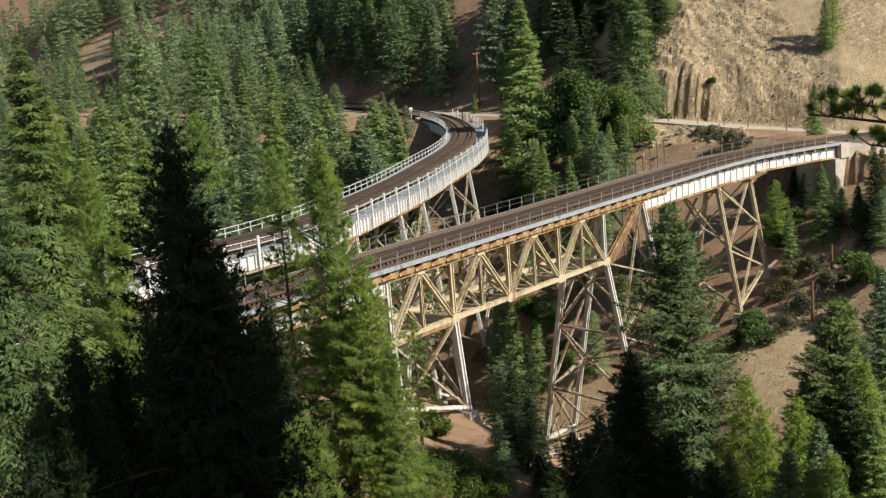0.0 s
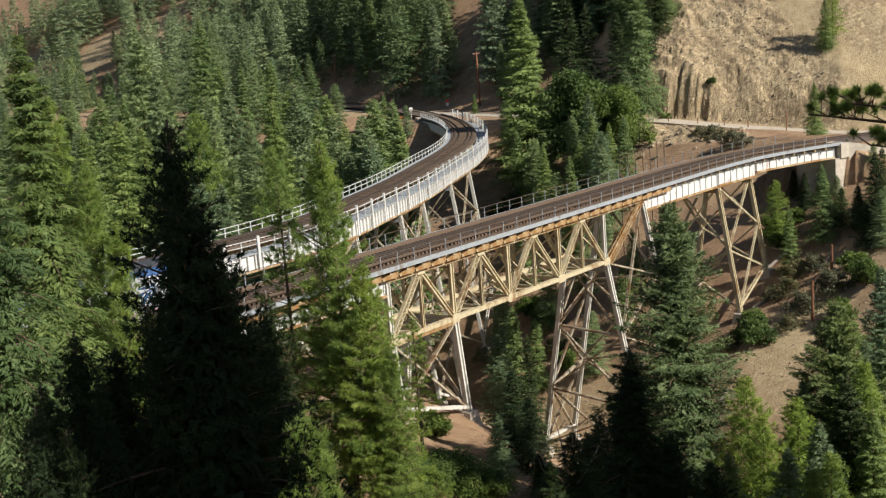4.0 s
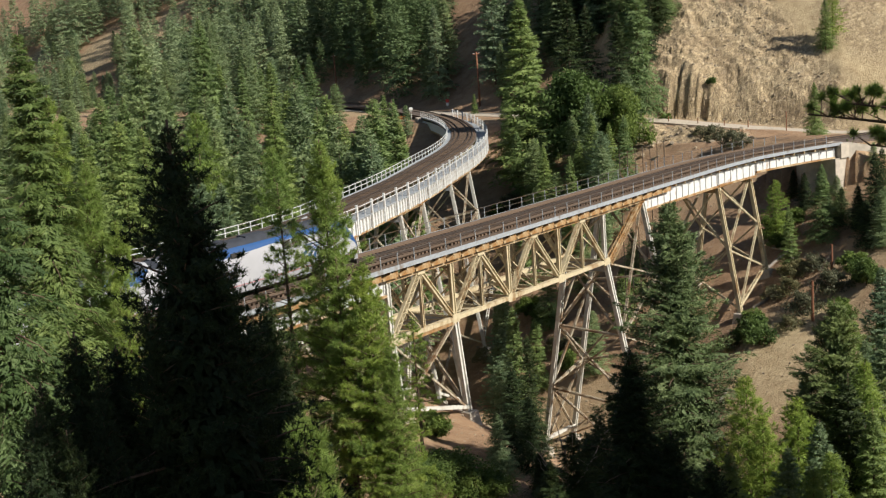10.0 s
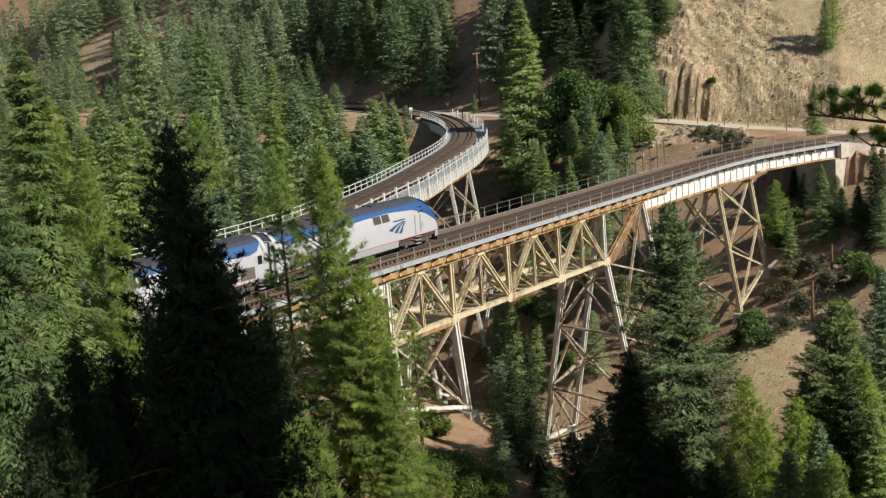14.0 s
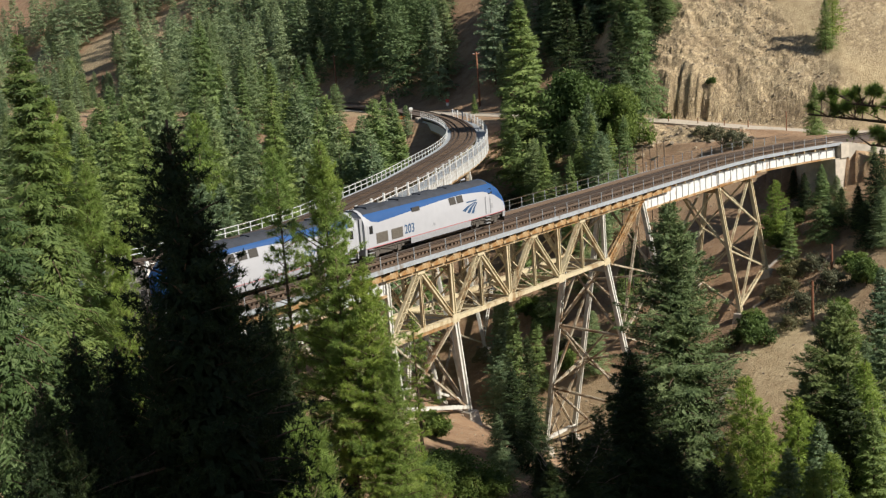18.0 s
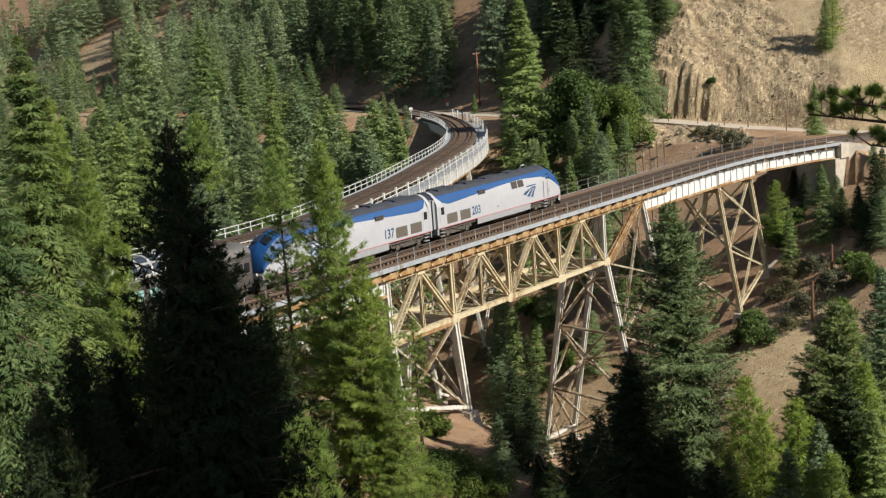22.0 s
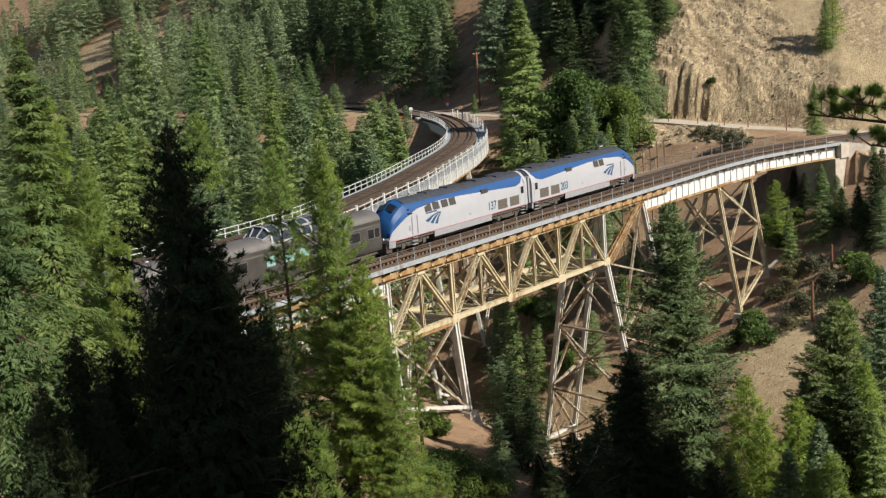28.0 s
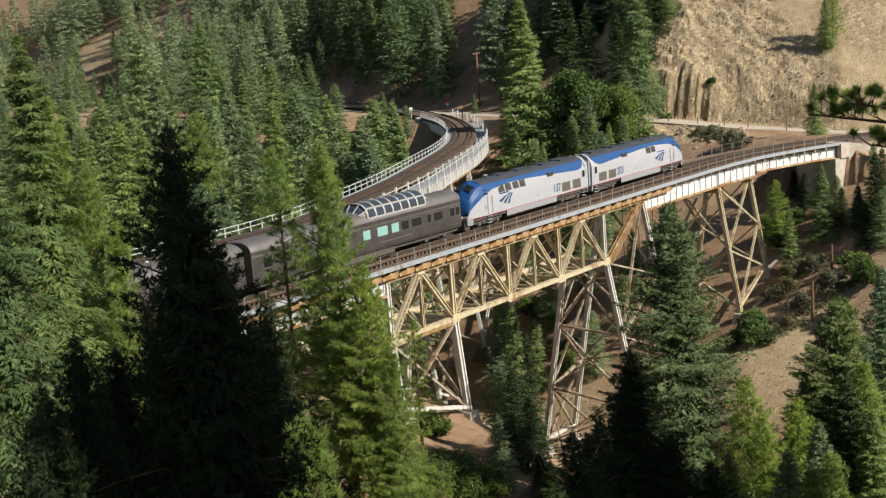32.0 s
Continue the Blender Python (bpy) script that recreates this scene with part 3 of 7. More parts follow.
def tower(frame_m, s0, s1, top, half, batter, mat, label, panels=2, group="trestle towers", col=0.55, top2=None, name="trestle_tower"):
    """Four battered columns with struts and crossed bracing on concrete pedestals."""
    tw = thing(name, label, "bridge tower", group, frame_m)
    brace_mat = "brace_steel" if mat == "pale_steel" else mat
    cols = {}
    for s, tz in ((s0, top), (s1, top2 if top2 is not None else top)):
        for sg in (-1, 1):
            z = -12.0
            for _ in range(8):
                wf = sg * (half + batter * (tz - z))
                z = bent_foot(frame_m, s, wf) + 0.7
            a, b = Vector((s, sg * half, tz)), Vector((s, sg * (half + batter * (tz - z)), z))
            cols[s, sg] = (a, b)
            part("column", Geo().isec(a, b, col, col * 0.8, (0, 1, 0), 0.14), mat, tw)
            rings = [[(b.x + i * r, b.y + j * r, zz) for i, j in ((-1, -1), (1, -1), (1, 1), (-1, 1))] for r, zz in ((1.1, z - 3.5), (0.62, z), (0.55, z + 0.05))]
            part("pedestal", Geo().loft(rings), "concrete", tw)

    def on(s, sg, f):
        a, b = cols[s, sg]
        return a.lerp(b, f)

    faces = [((s0, -1), (s1, -1)), ((s0, 1), (s1, 1)), ((s0, -1), (s0, 1)), ((s1, -1), (s1, 1))]
    for p, q in faces:
        for k in range(panels):
            f0, f1 = k / panels, (k + 1) / panels * (0.97 if k == panels - 1 else 1)
            part("brace", Geo().laced(on(*p, f0), on(*q, f1), 0.2, 0.16, (0, 0, 1), 0.6), brace_mat, tw)
            part("brace", Geo().laced(on(*q, f0), on(*p, f1), 0.2, 0.16, (0, 0, 1), 0.6), brace_mat, tw)
            if k and panels > 2:
                part("strut", Geo().laced(on(*p, f0), on(*q, f0), 0.24, 0.2, (0, 0, 1), 0.5), brace_mat, tw)
        if abs(on(*p, 0).z - on(*q, 0).z) < 0.5 and p[0] == q[0]:
            part("cap", Geo().isec(on(*p, 0.02), on(*q, 0.02), 0.5, 0.9, (0, 0, 1), 0.08), "grey_steel" if mat == "pale_steel" else "rust_steel", tw)
        else:
            part("cap", Geo().laced(on(*p, 0.0), on(*q, 0.0), 0.34, 0.4, (0, 0, 1), 0.5), "rust_steel", tw)
    for p, q in faces[:2]:
        part("foot_strut", Geo().laced(on(*p, 0.95), on(*q, 0.95), 0.3, 0.3, (0, 0, 1), 0.5), mat, tw)
    return tw


tower(TRACK, 25.4, 33.9, -2.75, 2.75, 0.165, "cream_steel", "tall battered steel trestle tower, cream paint with rusty top", 2)
tower(TRACK, 0.6, 8.2, -6.9, 2.55, 0.19, "pale_steel", "tall pale steel trestle tower under the truss end", 3, top2=-1.3)
tower(TRACK, -33.4, -25.0, -6.95, 2.75, 0.10, "pale_steel", "pale steel trestle tower half hidden by pines", 1)
tower(TRACK, -58.0, -50.0, -2.75, 2.75, 0.14, "pale_steel", "pale steel trestle tower behind trees", 2)

# abutment at the hill end
ab = thing("abutment", "weathered pale concrete abutment at the bridge end", "abutment", "", TRACK @ on_line(49.9))
part("wall", Geo().box(0.0, 2.4, -3.3, 3.3, -9.0, -2.35).box(0.9, 2.4, -3.5, 3.5, -2.35, -0.45), "concrete", ab)
part("wing_wall", Geo().loft([[(2.4, -3.5, -9), (2.4, -2.8, -9), (2.4, -2.8, -0.4), (2.4, -3.5, -0.4)], [(7.5, -5.2, -9), (7.5, -4.5, -9), (7.5, -4.5, -1.6), (7.5, -5.2, -1.6)]]), "concrete", ab)


# ---------------------------------------------------------------- curved bridge
def frame_on(line, i):
    a, b = line[max(i - 1, 0)], line[min(i + 1, len(line) - 1)]
    t = (b - a) / np.linalg.norm(b - a)
    return line[i], t, np.array((t[1], -t[0]))


def offset(line, o, z):
    out = []
    for i in range(len(line)):
        p, t, r = frame_on(line, i)
        q = p + r * o
        out.append((q[0], q[1], z))
    return out


def strip(g, line, o0, o1, z0, z1):
    """A bar of rectangular section swept along a line."""
    a, b, c, d = offset(line, o0, z0), offset(line, o1, z0), offset(line, o1, z1), offset(line, o0, z1)
    return g.loft([list(q) for q in zip(a, b, c, d)])


B_TRACK = curve_pts([(-52, 88), (-34, 104), (-20.0, 118.6), (-13.5, 129.5), (-9.6, 140.3), (-5.0, 154.6), (-0.9, 171.5), (2.6, 187), (4.6, 202), (4.9, 219.6), (3.6, 236.4), (0.9, 251), (-3.2, 267), (-10, 287), (-20, 309), (-40, 345)], 2.0)
_ys = B_TRACK[:, 1]
SPAN = B_TRACK[(_ys > 90) & (_ys < 254)]
B_IN, B_OUT = -2.75, 3.85
bdeck = thing("bridge_deck", "curved timber tie deck of the second railway bridge with white railings", "bridge deck")
rails(bdeck, [offset(B_TRACK, o, 0.0) for o in (-0.755, 0.755)])
_tieb = Geo().box(-0.13, 0.13, -1.9, 1.9, -0.43, -0.175).mesh("tie", M["tie"])
_fine = curve_pts([tuple(p) for p in SPAN], 0.6)
for _i in range(len(_fine)):
    _p, _t, _r = frame_on(_fine, _i)
    ob = part("tie", _tieb, "", bdeck)
    ob.matrix_world = Matrix.Translation((_p[0], _p[1], 0)) @ Matrix.Rotation(math.atan2(_t[1], _t[0]), 4, "Z")
part("ballast_pan", strip(Geo(), SPAN, -2.1, 2.1, -0.50, -0.30), "ballast", bdeck)
part("walkway", strip(Geo(), SPAN, 2.0, B_OUT, -1.08, -0.98), "grey_steel", bdeck, "grey steel walkway")
part("walkway", strip(Geo(), SPAN, B_IN, -2.0, -0.50, -0.40), "grey_steel", bdeck)
part("kerb", strip(Geo(), SPAN, B_IN - 0.05, B_IN + 0.05, -0.62, -0.34), "grey_steel", bdeck)
for _o in (-1.45, 1.45):
    part("guard_timber", strip(Geo(), SPAN, _o - 0.1, _o + 0.1, -0.172, -0.04), "dark_tie", bdeck)
for _o in (B_IN, B_OUT):
    for _z in ((0.65, 0.15) if _o < 0 else (0.32, -0.15)):
        part("handrail", strip(Geo(), SPAN, _o - 0.025, _o + 0.025, _z - 0.028, _z + 0.028), "white_steel", bdeck, "white handrail")
_pi = Geo().box(-0.045, 0.045, -0.045, 0.045, -0.7, 0.68).mesh("post", M["white_steel"])
_po = Geo().box(-0.035, 0.035, -0.035, 0.035, -1.0, 0.35).mesh("post", M["white_steel"])
_pb = Geo().box(-0.15, 0.15, -0.1, 0.1, -2.6, 0.6).mesh("tall_post", M["white_steel"])
for _i, _o, _me in [(i, B_IN, _pi) for i in range(0, len(SPAN))] + [(i, B_OUT, _pb if i % 2 == 0 else _po) for i in range(0, len(SPAN))]:
    _p, _t, _r = frame_on(SPAN, _i)
    _q = _p + _r * _o
    ob = part("tall_post" if _me is _pb else "post", _me, "", bdeck)
    ob.matrix_world = Matrix.Translation((_q[0], _q[1], 0)) @ Matrix.Rotation(math.atan2(_t[1], _t[0]), 4, "Z")

GIRD_OUT, GIRD_IN = 3.6, -2.5
bspan = thing("curved_girder_span", "white curved plate girder with closely spaced stiffeners and rusty lower flange", "bridge span")
for _o in (GIRD_OUT, GIRD_IN):
    part("web", strip(Geo(), SPAN, _o - 0.03, _o + 0.03, -2.6, -1.06), "white_steel", bspan)
    part("bottom_flange", strip(Geo(), SPAN, _o - 0.2, _o + 0.2, -2.75, -2.58), "rust_steel", bspan, "cream rust-stained flange")
_st = Geo().box(-0.07, 0.07, -0.09, 0.09, -2.6, -1.08).mesh("stiffener", M["white_steel"])
_mid = curve_pts([tuple(p) for p in SPAN], 0.9)
for _i in range(len(_mid)):
    _p, _t, _r = frame_on(_mid, _i)
    _q = _p + _r * (GIRD_OUT + 0.14)
    ob = part("stiffener", _st, "", bspan)
    ob.matrix_world = Matrix.Translation((_q[0], _q[1], 0)) @ Matrix.Rotation(math.atan2(_t[1], _t[0]), 4, "Z")
for _i in range(0, len(SPAN), 2):
    _a, _b = offset(SPAN[max(0, _i - 1):_i + 2], GIRD_IN, -1.6)[0], offset(SPAN[max(0, _i - 1):_i + 2], GIRD_OUT, -1.6)[0]
    part("cross_beam", Geo().beam(_a, _b, 0.2, 0.7), "cream_steel", bspan)


def b_frame(y):
    i = int(np.argmin(np.abs(SPAN[:, 1] - y)))
    p, t, r = frame_on(SPAN, i)
    c = p + r * 0.45
    return Matrix.Translation((c[0], c[1], 0)) @ Matrix.Rotation(math.atan2(t[1], t[0]), 4, "Z")


for _y, _h in ((128.5, 4.2), (149.6, 4.3), (174.8, 6.3), (230, 3.0)):
    tower(b_frame(_y), -_h, _h, -2.8, 2.9, 0.14, "pale_steel", "pale steel trestle tower carrying the curved bridge", 3, "curved bridge towers", 0.5)
_e = frame_on(SPAN, len(SPAN) - 1)
bab = thing("abutment", "concrete abutment at the curved bridge's far end", "abutment")
bab.matrix_world = Matrix.Translation((_e[0][0], _e[0][1], 0)) @ Matrix.Rotation(math.atan2(_e[1][1], _e[1][0]), 4, "Z")
part("wall", Geo().box(0.1, 3, -4.2, 3.4, -6.5, -0.65), "concrete", bab)
ribbon("trackbed", [(p[0], p[1], -0.55) for p in B_TRACK if p[1] > 253], 4.0, "ballast", "dark ballast trackbed beyond the curved bridge", lift=0.0)
_pl = [tuple(at(s, 0, -0.5)) for s in (-160, -130, -100, -80, -62.2)]
ribbon("trackbed", _pl, 4.6, "ballast", "dark ballast trackbed leading to the straight bridge", lift=0.0)
_pa = [tuple(at(s, swing(s)[0], -0.5 + swing(s)[1])) for s in (52.4, 55, 58, 61, 64, 67, 70, 73)]
ribbon("trackbed", _pa, 4.2, "ballast", "dark ballast trackbed beyond the straight bridge", lift=0.0)


# ---------------------------------------------------------------- loose rock and scree
def boulders(name, label, spots, seed, r0, r1):
    """Angular blocks half sunk in the ground, as one mesh."""
    rng = np.random.default_rng(seed)
    bm = bmesh.new()
    bmesh.ops.create_icosphere(bm, subdivisions=1, radius=1.0)
    base = np.array([v.co[:] for v in bm.verts])
    faces = np.array([[v.index for v in f.verts] for f in bm.faces])
    bm.free()
    Vs, Fs, o = [], [], 0
    zs = lie(np.array([p[0] for p in spots]), np.array([p[1] for p in spots]))[0]
    for (x, y), gz in zip(spots, zs):
        r = r0 + (r1 - r0) * rng.random() ** 2.5
        V = base * (1 + 0.35 * rng.normal(size=(len(base), 1))).clip(0.5, 1.6) * np.array([1.0, 0.7 + 0.5 * rng.random(), 0.55 + 0.5 * rng.random()]) * r
        a = rng.random() * 6.28
        c, s = math.cos(a), math.sin(a)
        V = np.stack([V[:, 0] * c - V[:, 1] * s + x, V[:, 0] * s + V[:, 1] * c + y, V[:, 2] + gz - 0.1 * r], -1)
        Vs.append(V)
        Fs.append(faces + o)
        o += len(V)
    me = bpy.data.meshes.new(name)
    me.from_pydata(np.concatenate(Vs).tolist(), [], np.concatenate(Fs).tolist())
    me.materials.append(M["rock"])
    tagged(new(name, me), label, "rocks", kind="stuff")


def _spots(seed, n, x0, x1, y0, y1, keep):
    rng = np.random.default_rng(seed)
    x, y = x0 + (x1 - x0) * rng.random(n), y0 + (y1 - y0) * rng.random(n)
    fd = foot_distance(x, y)
    return [(a, b) for a, b, d in zip(x, y, fd) if keep(a, b, d)]


boulders("crag_blocks", "tan fractured blocks on the cliff above the road", _spots(5, 2600, 32, 82, 203, 252, lambda x, y, d: d > 3 and x + 0.3 * d < 74), 6, 0.05, 0.34)
boulders("scree", "loose broken stone on the slope below the road", _spots(7, 1500, 24, 60, 165, 224, lambda x, y, d: -26 < d < -4 and x < 52), 8, 0.08, 0.6)
boulders("canyon_stones", "scattered stones on brown canyon soil", _spots(9, 1800, -6, 62, 98, 175, lambda x, y, d: True), 10, 0.04, 0.25)


# ---------------------------------------------------------------- train
M["loco_white"] = plain("loco_white", (0.40, 0.41, 0.44), 0.35, 0, 0.05, 1.5, 0.02)
M["loco_blue"] = plain("loco_blue", (0.006, 0.062, 0.205), 0.55, 0, 0.10, 1.5, 0.02)
M["dome_glass"] = plain("dome_glass", (0.055, 0.070, 0.090), 0.10, 0.25, 0.2, 1.5, 0)
M["loco_roof"] = plain("loco_roof", (0.036, 0.042, 0.055), 0.85, 0, 0.3, 1.2, 0.1)
M["loco_red"] = plain("loco_red", (0.42, 0.14, 0.15), 0.5)
M["loco_grey"] = plain("loco_grey", (0.30, 0.31, 0.33), 0.5, 0, 0.15)
M["grille"] = plain("grille", (0.135, 0.12, 0.10), 0.7, 0.2, 0.25, 9.0, 0.3)
M["intake"] = plain("intake", (0.055, 0.05, 0.045), 0.7, 0.2, 0.25, 9.0, 0.3)
M["logo_blue"] = plain("logo_blue", (0.02, 0.07, 0.16), 0.5)
M["truck"] = plain("truck", (0.10, 0.088, 0.076), 0.8, 0.2, 0.35)
M["wheel"] = plain("wheel", (0.09, 0.075, 0.065), 0.55, 0.5, 0.25)


def fluted():
    """Stainless steel with fine lengthwise fluting and a film of dust."""
    k = Nodes("stainless")
    dirt = k.ramp(k.noise(0.8, 5), (0.3, (0.13, 0.126, 0.118)), (0.7, (0.21, 0.203, 0.193)))
    k.bump(k.noise(2.0, 3, 0.5, stretch=(0.05, 1, 14)), 0.5, 0.03)
    return k.done(dirt, 0.42, 0.85)


def glass(name, color, rough=0.06):
    k = Nodes(name)
    k.done(color, rough)
    k.b.inputs["IOR"].default_value = 1.5
    k.b.inputs["Coat Weight"].default_value = 0.6
    return k.m


M["stainless"] = fluted()
M["dark_glass"] = glass("dark_glass", (0.012, 0.015, 0.018))
# the panes' bright cyan reflection is painted in as base colour
M["teal_sheen_glass"] = glass("teal_sheen_glass", (0.25, 0.46, 0.44), 0.12)
M["dome_frame"] = plain("dome_frame", (0.50, 0.50, 0.49), 0.4, 0.3, 0.1, 2.0, 0.02)
M["steel_roof"] = plain("steel_roof", (0.16, 0.152, 0.146), 0.65, 0.5, 0.2, 0.9, 0.1)
M["lamp_glass"] = plain("lamp_glass", (0.75, 0.73, 0.68), 0.2)


def wheelset(parent, x, r=0.5):
    g = Geo()
    for y in (-0.755, 0.755):
        sg = 1 if y > 0 else -1
        for rad, y0, y1 in ((r, y - 0.065, y + 0.065), (r + 0.03, y - sg * 0.095, y - sg * 0.065), (r * 0.4, y + sg * 0.06, y + sg * 0.12)):
            n = 20
            a = [(rad * math.cos(2 * math.pi * i / n), min(y0, y1), rad * math.sin(2 * math.pi * i / n)) for i in range(n)]
            b = [(p[0], max(y0, y1), p[2]) for p in a]
            g.loft([a, b])
        for i in range(5):
            a = i * 2 * math.pi / 5
            g.beam((0.15 * math.cos(a), y + sg * 0.07, 0.15 * math.sin(a)), (r * 0.85 * math.cos(a), y + sg * 0.07, r * 0.85 * math.sin(a)), 0.05, 0.09, (0, 1, 0))
    g.tube([(0, -0.8, 0), (0, 0.8, 0)], [0.09, 0.09], 10)
    ob = part("wheelset", g, "wheel", parent)
    ob.location = (x, 0, r)
    return ob


def truck(parent, x, axles, half=1.05):
    """Side frames, bolster, springs and brake gear round the wheelsets."""
    lo, hi = x - max(axles) - 0.75, x + max(axles) + 0.75
    g = Geo()
    for sg in (-1, 1):
        g.loft([[(px, sg * half + d, z) for d, z in ((-0.07, z0), (0.07, z0), (0.07, z1), (-0.07, z1))] for px, z0, z1 in
                ((lo, 0.62, 0.78), (lo + 0.5, 0.5, 0.86), (x - 0.6, 0.42, 0.80), (x + 0.6, 0.42, 0.80), (hi - 0.5, 0.5, 0.86), (hi, 0.62, 0.78))])
        for a in axles:
            g.box(x + a - 0.2, x + a + 0.2, sg * half - 0.14, sg * half + 0.16, 0.32, 0.72)
            g.tube([(x + a + 0.42, sg * (half + 0.05), 0.62), (x + a + 0.42, sg * (half + 0.05), 1.0)], [0.1, 0.1], 8)
            g.tube([(x + a - 0.42, sg * (half + 0.05), 0.62), (x + a - 0.42, sg * (half + 0.05), 1.0)], [0.1, 0.1], 8)
        g.beam((x - 0.9, sg * (half + 0.14), 0.95), (x + 0.9, sg * (half + 0.14), 0.55), 0.09, 0.1)
    g.box(x - 0.3, x + 0.3, -half, half, 0.5, 0.95)
    return part("truck_frame", g, "truck", parent)


def writing(text, size, mat, parent, x, y, z, mirror, name="number"):
    cu = bpy.data.curves.new(name, "FONT")
    cu.body, cu.size, cu.extrude, cu.align_x, cu.align_y = text, size, 0.004, "CENTER", "CENTER"
    cu.offset = 0.016
    tmp = bpy.data.objects.new(name, cu)
    scene.collection.objects.link(tmp)
    bpy.context.view_layer.update()
    me = bpy.data.meshes.new_from_object(tmp.evaluated_get(bpy.context.evaluated_depsgraph_get()))
    bpy.data.objects.remove(tmp)
    me.materials.clear()
    me.materials.append(M[mat])
    ob = new(name, me)
    ob.parent = parent
    ob.matrix_basis = Matrix.Translation((x, y, z)) @ Matrix.Rotation(math.pi if mirror else 0, 4, "Z") @ Matrix.Rotation(math.pi / 2, 4, "X") @ Matrix.Diagonal((0.82, 1.0, 1, 1))
    return ob


HALF = [(0.95, 1.46), (1.2, 1.5), (3.1, 1.5), (3.45, 1.42), (3.85, 1.2), (4.18, 0.85), (4.35, 0.45), (4.4, 0.0)]
NOSE_X = [-10.12, -9.95, 7.4, 7.9, 8.7, 9.25, 9.55, 9.65]
NOSE_TOP = [4.3, 4.4, 4.4, 4.25, 3.72, 3.05, 2.25, 1.4]
NOSE_WIDE = [0.965, 1.0, 1.0, 0.985, 0.94, 0.88, 0.82, 0.78]
BLUE_X = [-10.12, -9.6, -9.2, -8.4, -6, -3, 0, 3, 6.0, 6.9, 7.7, 8.6, 9.25, 9.65]
BLUE_Z = [4.15, 3.75, 3.36, 3.16, 3.28, 3.45, 3.60, 3.66, 3.45, 3.2, 2.9, 2.42, 2.0, 1.38]


def loco_point(x, z):
    """Half width of the body shell at x, z (z as on the full section)."""
    hs, ws = [h for h, _ in HALF], [w for _, w in HALF]
    zt = np.interp(x, NOSE_X, NOSE_TOP)
    full = 0.95 + (z - 0.95) * (4.4 - 0.95) / max(0.05, zt - 0.95)
    return float(np.interp(full, hs, ws) * np.interp(x, NOSE_X, NOSE_WIDE))


